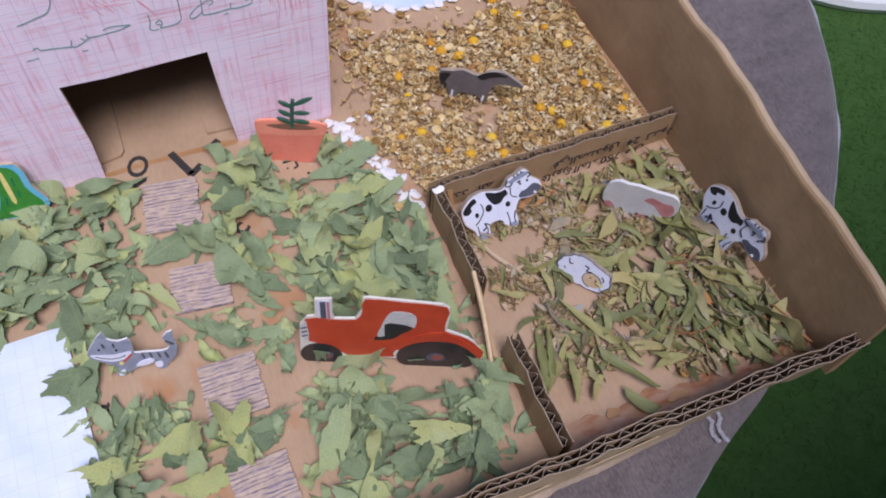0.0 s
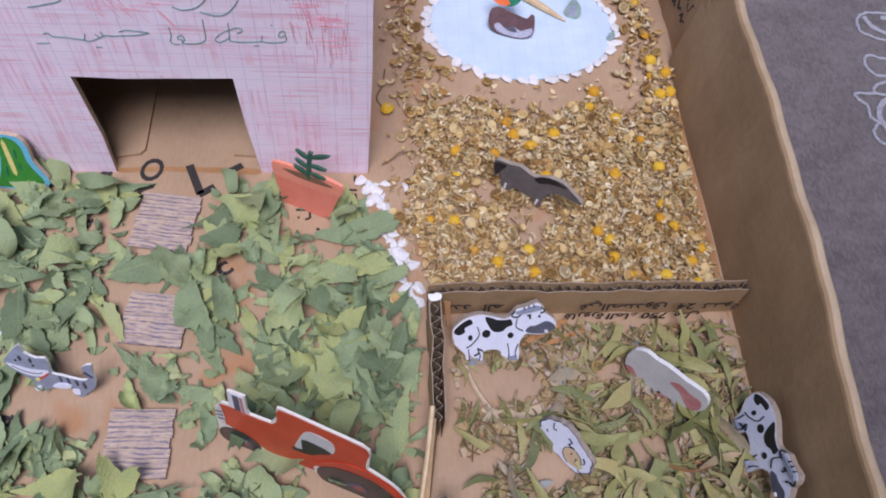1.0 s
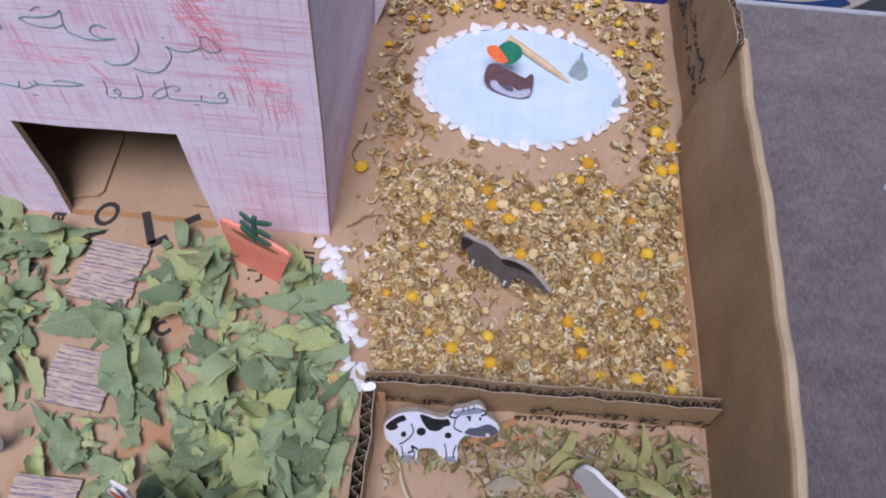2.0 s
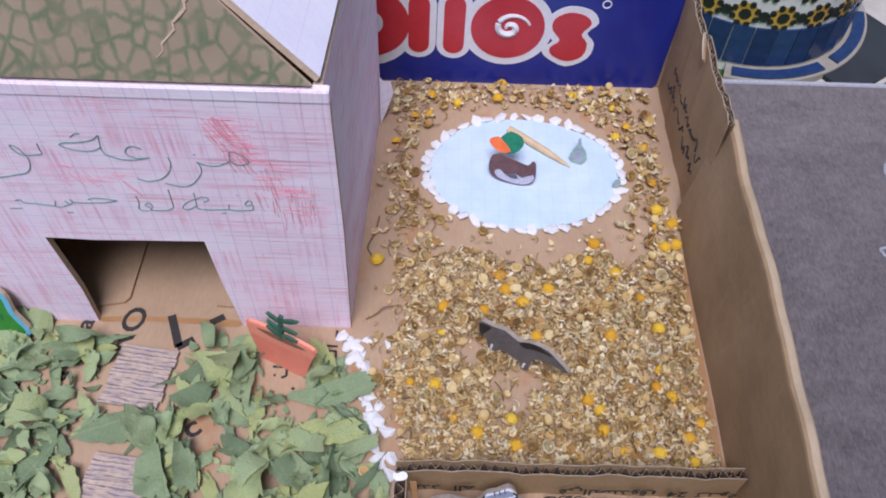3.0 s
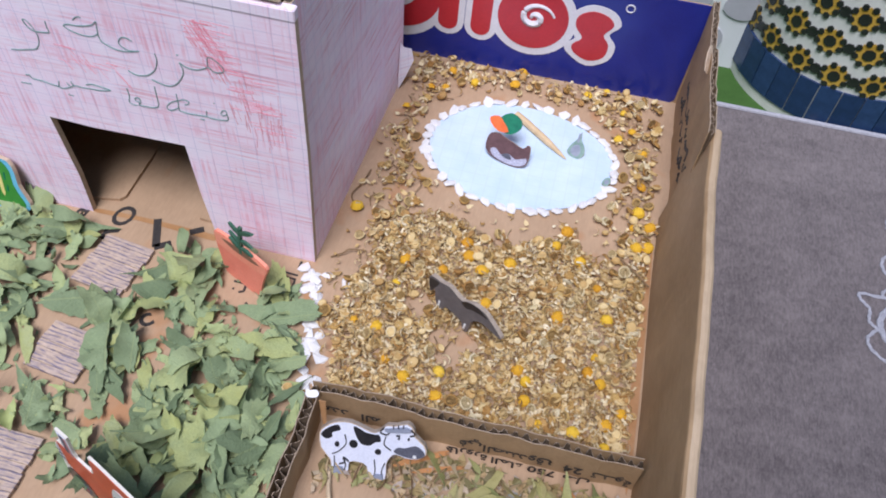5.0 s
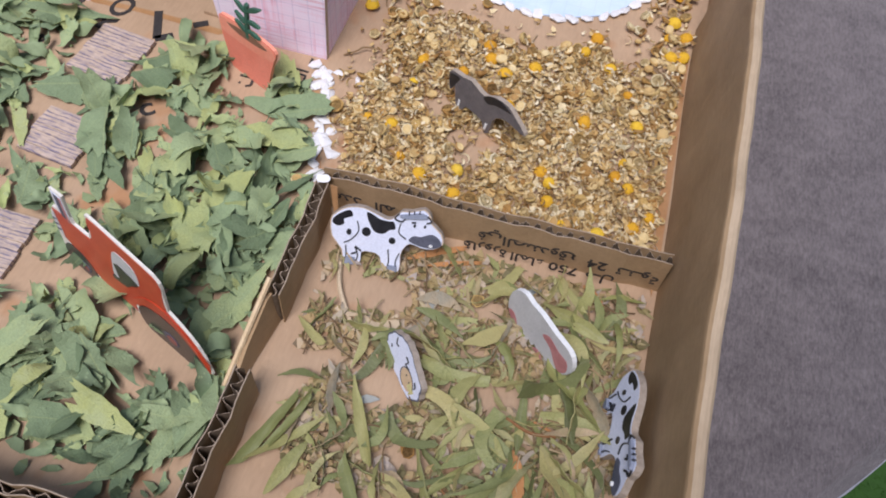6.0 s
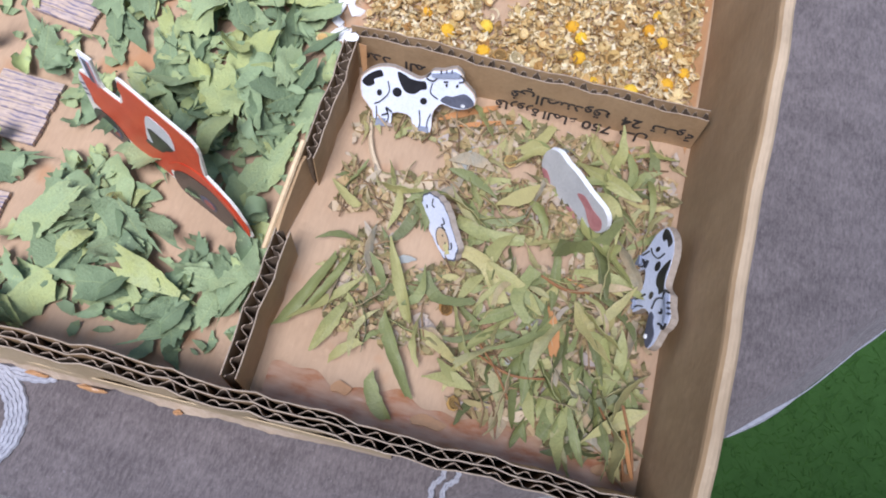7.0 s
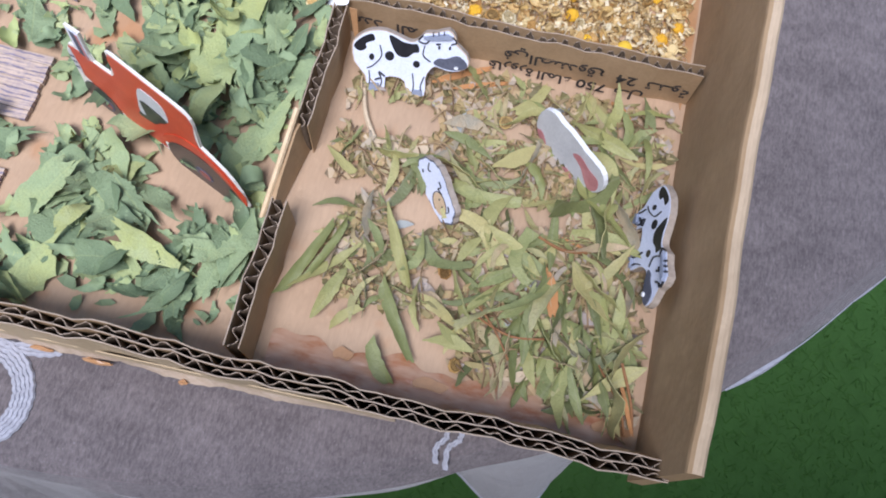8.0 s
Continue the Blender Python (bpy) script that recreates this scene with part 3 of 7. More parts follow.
bmesh.ops.recalc_face_normals(bm, faces=bm.faces)
border_me = bpy.data.meshes.new("border_tile")
bm.to_mesh(border_me)
bm.free()
border_me.materials.append(ZELLIGE_BLUE)
for i in range(4):
    piece = new("border_tile", border_me)
    piece.parent = column
    piece.matrix_basis = Matrix.Rotation(radians(-83 + 52 * i), 4, "Z")

bm = bmesh.new()
box(bm, (-2.5, 1.16, GROUND_Z), (0.285, 1.26, 1.0))
wall = tagged(link_mesh("wall_back", bm, MARBLE), "white wall with rounded grey pebble spots", "wall", kind="structure")
spot_rng = random.Random(8)
for i in range(5):
    for j in range(12):
        b = bmesh.new()
        c = (0.225 - i * 0.085 + (j % 2) * 0.04, GROUND_Z + 0.05 + j * 0.07)
        pts = smooth([(c[0] + rx * math.cos(a) * 0.030, c[1] + math.sin(a) * 0.026) for a in (k * 0.8976 for k in range(7)) for rx in (spot_rng.uniform(0.8, 1.2),)], 2)
        prism(b, pts, (0, 1.157, 0), (1, 0, 0), (0, 0, 1), 0.003)
        part("pebble", b, SPOT_GREY, wall)

# plain unseen walls, added to close the other sides and hold back light
# stands close, taller to the right, so the box's near right corner darkens
bm = bmesh.new()
prism(bm, [(-3.4, GROUND_Z), (3.3, GROUND_Z), (3.3, 1.22), (-0.08, 1.22), (-0.08, 0.68), (-3.4, 0.68)], (0, -0.62, 0), (1, 0, 0), (0, 0, 1), 0.12)
tagged(link_mesh("wall_south", bm, PLASTER), "unseen plastered wall, added with a stepped top to shade the table's near side", "wall", kind="structure")
# two more added walls, out of view, that cut off the low sky
for name, lo, hi in (("wall_east", (3.2, -0.50, GROUND_Z), (3.3, 3.0, 2.0)), ("wall_west", (-3.4, -0.50, GROUND_Z), (-3.3, 3.0, 2.0))):
    bm = bmesh.new()
    box(bm, lo, hi)
    tagged(link_mesh(name, bm, PLASTER), "plain unseen plastered wall, added to block the low sky", "wall", kind="structure")

# half-round table under a velvet cloth with corded embroidery
TABLE_C, TABLE_R, TABLE_Z = (-0.241, 0.392), 0.446, -0.0045
TABLE_BACK = 0.0538
SWEEP = math.asin(TABLE_BACK / TABLE_R)
bm = bmesh.new()
STEPS = 220
arc = [math.pi - SWEEP + (math.pi + 2 * SWEEP) * i / STEPS for i in range(STEPS + 1)]
prev = None
profile = [(0.0, 0.0), (0.25, 0.0), (0.42, 0.0), (TABLE_R - 0.003, -0.0006), (TABLE_R + 0.001, -0.003), (TABLE_R + 0.003, -0.010), (TABLE_R + 0.003, -0.03), (TABLE_R + 0.001, -0.06), (TABLE_R - 0.002, -0.10), (TABLE_R - 0.006, -0.15), (TABLE_R - 0.012, -0.21)]


def rim(a):
    """How far the table's edge stands in from its full round."""
    deg = math.degrees(a) - 360
    return float(np.interp(deg, (-88, -80, -75, -70, -66, -61, -56, -52, -47, -43, -36), (-0.001, 0.0, 0.0015, 0.003, 0.0045, 0.0045, 0.0035, 0.0025, 0.0035, 0.006, 0.005)))


def drape(a, dz):
    """How far the hanging cloth swings out: hardly at the side, more and in folds in front."""
    deg = math.degrees(a) - 360
    front_side = min(1, max(0, (-78 - deg) / 10)) * min(1, max(0, (deg + 150) / 20))
    folds = math.sin(a * 34) + 0.6 * math.sin(a * 57 + 1)
    flare = max(0.0, -dz - 0.05)
    kick = 0.22 * flare * math.exp(-((deg + 60) / 4.5) ** 2)
    return 0.0 if dz > -0.008 else kick + 0.004 * (1 - front_side) - dz * 0.03 * folds + front_side * (-0.06 * dz + flare * (0.04 + 0.20 * abs(math.sin(a * 17 + 0.4)) + 0.06 * math.sin(a * 61)))


for r, dz in profile:
    row = []
    for a in arc:
        wave = drape(a, dz) - (rim(a) if r > 0.4 else 0.0)
        row.append(bm.verts.new((TABLE_C[0] + (r + wave) * math.cos(a), TABLE_C[1] + (r + wave) * math.sin(a), TABLE_Z + dz)))
    if prev:
        for i in range(STEPS):
            bm.faces.new((prev[i], prev[i + 1], row[i + 1], row[i]))
    prev = row
bmesh.ops.remove_doubles(bm, verts=bm.verts, dist=1e-6)
CHORD = TABLE_R * math.cos(SWEEP)
bm.faces.new([bm.verts.new((TABLE_C[0] + x, TABLE_C[1] + y, TABLE_Z)) for x, y in ((0, 0), (CHORD, TABLE_BACK), (-CHORD, TABLE_BACK))])
low = [bm.verts.new((TABLE_C[0] + x, TABLE_C[1] + TABLE_BACK + 0.001, TABLE_Z - dz)) for x, dz in ((-CHORD, 0.0), (CHORD, 0.0), (CHORD, 0.25), (-CHORD, 0.25))]
bm.faces.new(low)
cloth = tagged(link_mesh("tablecloth", bm, VELVET), "grey-purple velvet tablecloth with white cord embroidery", "tablecloth")
bm = bmesh.new()
tube(bm, [(TABLE_C[0] + x, TABLE_C[1] + TABLE_BACK, TABLE_Z + 0.0004) for x in (-CHORD, -0.2, 0.1, 0.3, CHORD)], 0.0018, 8)
part("hem", bm, CORD, cloth, "pale stitched hem")
bm = bmesh.new()
hem = []
for a in arc:
    wave = drape(a, -0.21) - rim(a)
    hem.append((TABLE_C[0] + (TABLE_R - 0.012 + wave) * math.cos(a), TABLE_C[1] + (TABLE_R - 0.012 + wave) * math.sin(a), TABLE_Z - 0.21))
tube(bm, hem, 0.0012, 6)
part("hem", bm, CORD, cloth, "white corded hem")
# silvery piping worn pale along the table's edge at the side
bm = bmesh.new()
edge_turns = [radians(308 + 60 * i / 80) for i in range(81)]
tube(bm, [(TABLE_C[0] + (TABLE_R + 0.0072 - rim(a)) * math.cos(a), TABLE_C[1] + (TABLE_R + 0.0072 - rim(a)) * math.sin(a), TABLE_Z - 0.010) for a in edge_turns], [0.0003 + 0.0014 * max(0, math.sin(i * 0.50 + 0.2) * math.sin(i * 0.17 + 0.6)) for i in range(81)], 6)
part("piping", bm, CORD, cloth, "white worn piping along the edge")


def cord(points, r=0.0019, strands=4):
    """A flat band of cords lying side by side along a line."""
    path = curve_pts(points, 8)
    b = bmesh.new()
    for k in (q - (strands - 1) / 2 for q in range(strands)):
        strand = []
        for i, (x, y) in enumerate(path):
            q, s = path[max(i - 1, 0)], path[min(i + 1, len(path) - 1)]
            d = Vector((s[0] - q[0], s[1] - q[1], 0)).normalized()
            off = k * r * 0.85 + 0.00025 * math.sin(i * 1.7 + k)
            strand.append((x - d.y * off, y + d.x * off, TABLE_Z + 0.0004 + 0.0002 * math.sin(i * 0.9 + k)))
        tube(b, strand, r * 0.58, 6)
    part("embroidery_cord", b, CORD, cloth, "white cord sewn in loops")


# a rose with three leaves in looped cord
for loop, r, strands in (
        ([(0.139, 0.361), (0.141, 0.372), (0.150, 0.378), (0.169, 0.376), (0.178, 0.362), (0.172, 0.351), (0.150, 0.354), (0.139, 0.361)], 0.0010, 2),
        ([(0.146, 0.374), (0.151, 0.363), (0.165, 0.357), (0.168, 0.369), (0.158, 0.374)], 0.0012, 3),
        ([(0.190, 0.344), (0.166, 0.341), (0.150, 0.336), (0.138, 0.339), (0.133, 0.332), (0.138, 0.322), (0.160, 0.3215), (0.190, 0.322)], 0.0010, 2),
        ([(0.190, 0.320), (0.157, 0.318), (0.138, 0.315), (0.131, 0.308), (0.140, 0.305), (0.158, 0.308), (0.190, 0.309)], 0.0010, 2),
        ([(0.135, 0.306), (0.120, 0.3065), (0.118, 0.303), (0.123, 0.296), (0.122, 0.288), (0.126, 0.283)], 0.0010, 2),
        ([(0.126, 0.283), (0.120, 0.275), (0.124, 0.266), (0.136, 0.260), (0.148, 0.261), (0.155, 0.266)], 0.0010, 2),
        ([(0.152, 0.303), (0.138, 0.302), (0.129, 0.292), (0.129, 0.280), (0.138, 0.271), (0.150, 0.271), (0.157, 0.279)], 0.0013, 3),
        ([(0.150, 0.297), (0.140, 0.295), (0.136, 0.286), (0.141, 0.278), (0.150, 0.279), (0.153, 0.287), (0.147, 0.291), (0.143, 0.286)], 0.0011, 3),
        ([(0.150, 0.304), (0.161, 0.300), (0.167, 0.286), (0.165, 0.272), (0.156, 0.263), (0.152, 0.272), (0.157, 0.284), (0.153, 0.297)], 0.0011, 3)):
    cord(loop, r, strands)
# two short cords that run over the edge below the box corner
for loop in ([(-0.0715, -0.0040), (-0.0705, -0.0085), (-0.0735, -0.0130), (-0.0725, -0.0190)], [(-0.0650, -0.0040), (-0.0655, -0.0085), (-0.0690, -0.0125), (-0.0685, -0.0205)]):
    cord(loop, 0.0011, 2)
# a scroll before the box
for loop, r, strands in (
        ([(-0.290, -0.012), (-0.262, -0.0125), (-0.2470, -0.0145), (-0.2375, -0.0190), (-0.2320, -0.0260), (-0.2302, -0.0330), (-0.2315, -0.0405), (-0.2370, -0.0465), (-0.2480, -0.0505), (-0.2620, -0.0490)], 0.0019, 5),
        ([(-0.2460, -0.0140), (-0.2380, -0.0130), (-0.2290, -0.0122), (-0.2230, -0.0100)], 0.0017, 3)):
    cord(loop, r, strands)

# ---- the cardboard box ----
LEFT_X, BACK_Y = -0.62, 0.433
bm = bmesh.new()
box(bm, (LEFT_X, -0.003, -0.0038), (0.0085, BACK_Y + 0.004, 0.0))
floor = tagged(link_mesh("floor", bm, KRAFT_FLOOR), "brown kraft cardboard floor of the box with printed letters", "cardboard floor", kind="structure")


def loft_wall(bm, ys, inner, thick, height, slot=0, round_top=True):
    """A board along y with a rounded fold on top; inner(y) gives the foot and the lean, height(y) the top."""
    rows = []
    for y in ys:
        x0, lean = inner(y)
        h = height(y)
        r = thick / 2
        pr = [(x0, -0.004), (x0 + lean * 0.5, h * 0.5), (x0 + lean, h - r)]
        if round_top:
            pr += [(x0 + lean + r - r * math.cos(a), h - r + r * math.sin(a)) for a in (0.5, 1.05, 1.57, 2.1, 2.64)]
        else:
            pr += [(x0 + lean, h), (x0 + lean + thick, h)]
        pr += [(x0 + lean + thick, h - r), (x0 + lean * 0.5 + thick, h * 0.5), (x0 + thick, -0.004)]
        rows.append([bm.verts.new((x, y, z)) for x, z in pr])
    for r0, r1 in zip(rows, rows[1:]):
        for j in range(len(r0)):
            bm.faces.new((r0[j], r0[(j + 1) % len(r0)], r1[(j + 1) % len(r0)], r1[j])).material_index = 1 if round_top and 4 <= j <= 7 else slot
    bm.faces.new(rows[0])
    bm.faces.new(rows[-1][::-1])


def right_h(y):
    return 0.062 + 0.014 * min(1, max(0, y) / 0.15) + 0.0012 * math.sin(y * 60) + 0.0006 * math.sin(y * 170)


bm = bmesh.new()
loft_wall(bm, [-0.009 + 0.335 * i / 40 for i in range(41)], lambda y: (0.0005 * math.sin(y * 40), 0.0015 + 0.0065 * max(0, y) / 0.32), 0.0060, right_h)
tagged(link_mesh("wall_right", bm, [KRAFT_WALL, KRAFT_WORN]), "tall folded brown cardboard side wall of the box", "cardboard wall", kind="structure")
rear = empty("wall_right_rear", "brown cardboard flap with torn fluted top edge and small print", "cardboard wall", kind="structure")
corrugated(rear, (0.0058, 0.318), (0.0045, BACK_Y), -0.004, 0.082, 0.0032, 0.0034, lambda s: 0.080 + 0.0018 * math.sin(s * 130) + 0.001 * math.sin(s * 410))
bm = bmesh.new()
prism(bm, smooth([(0, 0), (0.006, 0.004), (0.010, 0.012), (0.004, 0.011), (-0.003, 0.004)], 2), (0.006, 0.374, 0.073), (0.4, 1, 0), (-0.5, 0, 1), 0.0006)
part("torn_scrap", bm, KRAFT_EDGE, rear, "curled torn liner scrap")
r_ink = random.Random(3)
for i in range(16):
    row, k = divmod(i, 8)
    y, z = 0.336 + k * 0.0100 - row * 0.004, 0.022 + row * 0.013 + 0.0016 * math.sin(i * 2.3)
    b = bmesh.new()
    scrawl = [(0.0050 + (0.374 - y) * 0.011 - 0.0002, y + 0.0023 * q + r_ink.uniform(-0.0008, 0.0008), z + r_ink.uniform(-0.0034, 0.0036)) for q in range(5)]
    tube(b, curve_pts(scrawl, 3), 0.0006, 5)
    part("print_mark", b, PRINT, rear, "black handwritten mark")

bm = bmesh.new()
box(bm, (LEFT_X - 0.005, -0.012, -0.004), (LEFT_X, BACK_Y + 0.004, 0.078))
tagged(link_mesh("wall_left", bm, KRAFT_WALL), "brown cardboard side wall of the box", "cardboard wall", kind="structure")
front = empty("wall_front", "low double corrugated cardboard edge, fluted top and pale outer paper", "cardboard wall", kind="structure")
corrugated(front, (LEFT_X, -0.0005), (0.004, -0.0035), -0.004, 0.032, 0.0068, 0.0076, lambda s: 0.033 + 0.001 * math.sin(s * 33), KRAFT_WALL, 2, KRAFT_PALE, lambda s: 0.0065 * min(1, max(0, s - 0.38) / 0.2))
r_tear = random.Random(12)
b = bmesh.new()
rows = []
for i in range(205):
    x = LEFT_X + 0.002 + i * (0.620 / 240)
    drop = 0.0012 * math.sin(i * 0.11) + 0.0011 * math.sin(i * 0.37 + 1) + r_tear.uniform(-0.0009, 0.0009)
    y = -0.0076 - 0.003 * i / 240 + 0.0040 * min(1, max(0, x + 0.24) / 0.2)
    fade = min(1, (204 - i) / 30)
    drop = drop * fade - 0.0028 * (1 - fade)
    rows.append([b.verts.new(p) for p in ((x, y - 0.0004, 0.010), (x, y - 0.0006, 0.003), (x, y - 0.0022 - drop * 0.6, -0.0030), (x, y - 0.0016 - drop * 0.6, -0.0034), (x, y, 0.0026), (x, y, 0.010))])
for r0, r1 in zip(rows, rows[1:]):
    for j in range(6):
        b.faces.new((r0[j], r0[(j + 1) % 6], r1[(j + 1) % 6], r1[j])).material_index = 1 if j in (2, 1) else 0
b.faces.new(rows[0])
b.faces.new(rows[-1][::-1])
part("torn_liner", b, [KRAFT_PALE, KRAFT_EDGE], front, "pale outer paper with ragged torn lower edge")
for x, w in ((-0.2290, 0.010), (-0.2070, 0.013), (-0.1730, 0.004)):
    b = bmesh.new()
    bmesh.ops.create_icosphere(b, subdivisions=2, radius=1.0, matrix=Matrix.Translation((x, -0.0118, -0.0008)) @ Matrix.Diagonal((w / 2, 0.0009, 0.0010, 1)))
    for v in b.verts:
        v.co += Vector((0, r_tear.uniform(-0.0004, 0.0004), r_tear.uniform(-0.0005, 0.0005)))
    part("glue_bead", b, GLUE_TAPE, front, "orange dried glue bead")

back = empty("wall_back_panel", "glossy dark blue printed box panel with red and white shapes", "cardboard wall", kind="structure")
bm = bmesh.new()
box(bm, (LEFT_X, BACK_Y, -0.004), (0.0050, BACK_Y + 0.0016, 0.0768))
part("board", bm, KRAFT_WALL, back, "brown corrugated backing board")
bm = bmesh.new()
prism(bm, [(LEFT_X + 0.01, 0.0), (0.0005, 0.0), (0.0030, 0.003), (0.0056, 0.0772), (LEFT_X + 0.01, 0.0772)], (0, BACK_Y - 0.0006, 0), (1, 0, 0), (0, 0, 1), 0.0006)
part("blue_sheet", bm, LOGO_BLUE, back, "glossy dark blue print")


def emblem(name, pts, y, material):
    b = bmesh.new()
    prism(b, pts, (0, y, 0), (1, 0, 0), (0, 0, 1), 0.0003)
    part(name, b, material, back)


def pill(x0, z0, x1, z1, r, n=8):
    a = math.atan2(z1 - z0, x1 - x0)
    return [(x1 + r * math.cos(a - 1.57 + 3.14159 * i / n), z1 + r * math.sin(a - 1.57 + 3.14159 * i / n)) for i in range(n + 1)] + [(x0 + r * math.cos(a + 1.57 + 3.14159 * i / n), z0 + r * math.sin(a + 1.57 + 3.14159 * i / n)) for i in range(n + 1)]


# plain red shapes with white borders
Y1, Y2, Y3 = BACK_Y - 0.0009, BACK_Y - 0.0012, BACK_Y - 0.0015
emblem("white_border", oval(-0.190, 0.047, 0.0335, 0.0345, 32), Y1, LOGO_WHITE)
emblem("red_shape", oval(-0.190, 0.047, 0.0290, 0.0270, 32), Y2, LOGO_RED)
emblem("white_border", oval(-0.190, 0.047, 0.0125, 0.0105, 24), Y3, LOGO_WHITE)
for x in (-0.1555, -0.1335):
    emblem("white_border", pill(x, 0.0315, x + 0.0005, 0.0615, 0.0108), Y1 - (0.0001 if x < -0.14 else 0.00015), LOGO_WHITE)
    emblem("red_shape", pill(x, 0.0315, x + 0.0005, 0.0615, 0.0066), Y2 - 0.0001, LOGO_RED)
emblem("white_border", oval(-0.1000, 0.0460, 0.0285, 0.0290, 36), Y1 - 0.0002, LOGO_WHITE)
emblem("red_shape", oval(-0.1000, 0.0460, 0.0230, 0.0235, 36), Y2 - 0.0002, LOGO_RED)
swirl = [(0.0128 * math.exp(-0.20 * a) * math.cos(a + 0.2), 0.0118 * math.exp(-0.20 * a) * math.sin(a + 0.2)) for a in (k * 0.25 for k in range(40))]
b = bmesh.new()
tube(b, [(-0.099 + x, Y3 + 0.0004, 0.0465 + z) for x, z in swirl], [0.0008 + 0.0017 * math.sin(math.pi * (k + 1) / 41) for k in range(40)], 6)
part("white_swirl", b, LOGO_WHITE, back)
emblem("white_border", smooth([(-0.0735, 0.024), (-0.060, 0.017), (-0.047, 0.024), (-0.0445, 0.036), (-0.050, 0.044), (-0.044, 0.052), (-0.050, 0.061), (-0.064, 0.0635), (-0.075, 0.056), (-0.0765, 0.044), (-0.071, 0.037), (-0.077, 0.031)], 3), Y1 - 0.0003, LOGO_WHITE)
emblem("red_shape", smooth([(-0.070, 0.026), (-0.060, 0.0215), (-0.0505, 0.026), (-0.049, 0.036), (-0.0535, 0.043), (-0.0485, 0.051), (-0.053, 0.057), (-0.063, 0.0590), (-0.0715, 0.054), (-0.072, 0.046), (-0.0665, 0.038), (-0.072, 0.032)], 3), Y2 - 0.0003, LOGO_RED)
b = bmesh.new()
tube(b, [(-0.0415 + 0.0026 * math.cos(a), Y1, 0.0655 + 0.0026 * math.sin(a)) for a in (k * 0.45 for k in range(15))], 0.00045, 5)
part("white_ring", b, LOGO_WHITE, back)

# ---- fences of the pen ----
pen_back = empty("fence", "low corrugated cardboard fence with upside-down black print", "fence", group="pen fences")
corrugated(pen_back, (0.0, 0.1545), (-0.1555, 0.1545), 0.0, 0.024, 0.0047, 0.0048, lambda s: 0.0235 + 0.0006 * math.sin(s * 70))
pen_left = empty("fence", "low corrugated cardboard fence standing beside the gate gap", "fence", group="pen fences")
corrugated(pen_left, (-0.1505, 0.150), (-0.1505, 0.0925), 0.0, 0.0245, 0.0052, 0.0058, lambda s: 0.0245 - 0.02 * max(0, s - 0.052))
pen_front = empty("fence", "low corrugated cardboard fence between gate gap and box edge", "fence", group="pen fences")
corrugated(pen_front, (-0.1500, 0.0600), (-0.1500, 0.0015), 0.0, 0.0255, 0.0056, 0.0064)

gate = empty("gate", "brown cardboard gate flap standing ajar in the fence gap", "gate", at=(-0.156, 0.078, 0))
bm = bmesh.new()
a, bq = Vector((0.0015, 0.0165, 0)), Vector((-0.0035, -0.016, 0))
u = (bq - a).normalized()
prism(bm, [(0, 0.0005), (0.034, 0.0005), (0.036, 0.006), (0.022, 0.014), (0.004, 0.0215), (0, 0.021)], a, u, (-0.10, 0, 0.99), 0.002)
part("panel", bm, KRAFT_WALL, gate)
bm = bmesh.new()
tube(bm, curve_pts([(-0.0005, 0.0200, 0.0265), (-0.003, 0.0, 0.0175), (-0.0068, -0.0225, 0.0035)], 4), 0.0012, 6)
part("edge_splint", bm, MATCH_WOOD, gate, "pale wooden splint along the gate edge")


def letters(owner, text, size, m, material=PRINT, name="print", spread=1.0):
    """Flat printed letters from the built-in font, as one thin mesh."""
    c = bpy.data.curves.new("letters", "FONT")
    c.body, c.size, c.align_x, c.align_y, c.extrude, c.resolution_u = text, size, "CENTER", "CENTER", 0.00008, 3
    c.space_character, c.offset = spread, size * 0.018
    t = bpy.data.objects.new("letters", c)
    me = bpy.data.meshes.new_from_object(t)
    me.materials.clear()
    me.materials.append(material)
    bpy.data.objects.remove(t)
    ob = new(name, me)
    ob.parent = owner
    ob.matrix_basis = m
    return ob


def upside(x, z, y=0.1497):
    """Print on the fence's face towards the pen, turned upside down."""
    return Matrix.Translation((x, y, z)) @ Matrix(((-1, 0, 0, 0), (0, 0, -1, 0), (0, -1, 0, 0), (0, 0, 0, 1)))


for text, x, z, size in (("24", -0.0300, 0.0160, 0.0088), (":", -0.0405, 0.0165, 0.0080), ("750", -0.0430, 0.0062, 0.0088)):
    letters(pen_back, text, size, upside(x, z), name="print")
for word, x, z, size in (("\ufedd\u0640\ufee3", -0.0270, 0.0058, 0.0085), ("\ufe94\ufeee\u0640\ufee8\u0640\ufe97", -0.0125, 0.0160, 0.0085),
                         ("\ufed5\ufeed\ufeaa\ufee8\ufebc\ufedf\u0627", -0.0560, 0.0158, 0.0090), ("\ufef2\ufed3", -0.0775, 0.0158, 0.0088), ("\u0621\ufe8e\ufee4\ufedf\u0627", -0.0595, 0.0058, 0.0085), ("\ufe93\u0631\u0648\u0631\ufe8e\ufed7", -0.0785, 0.0060, 0.0085), ("\u062f\ufeaa\ufecb", -0.1420, 0.0165, 0.0088), ("\ufee4\ufedf\u0627", -0.1250, 0.0165, 0.0088)):
    letters(pen_back, word, size, upside(x, z), name="print")

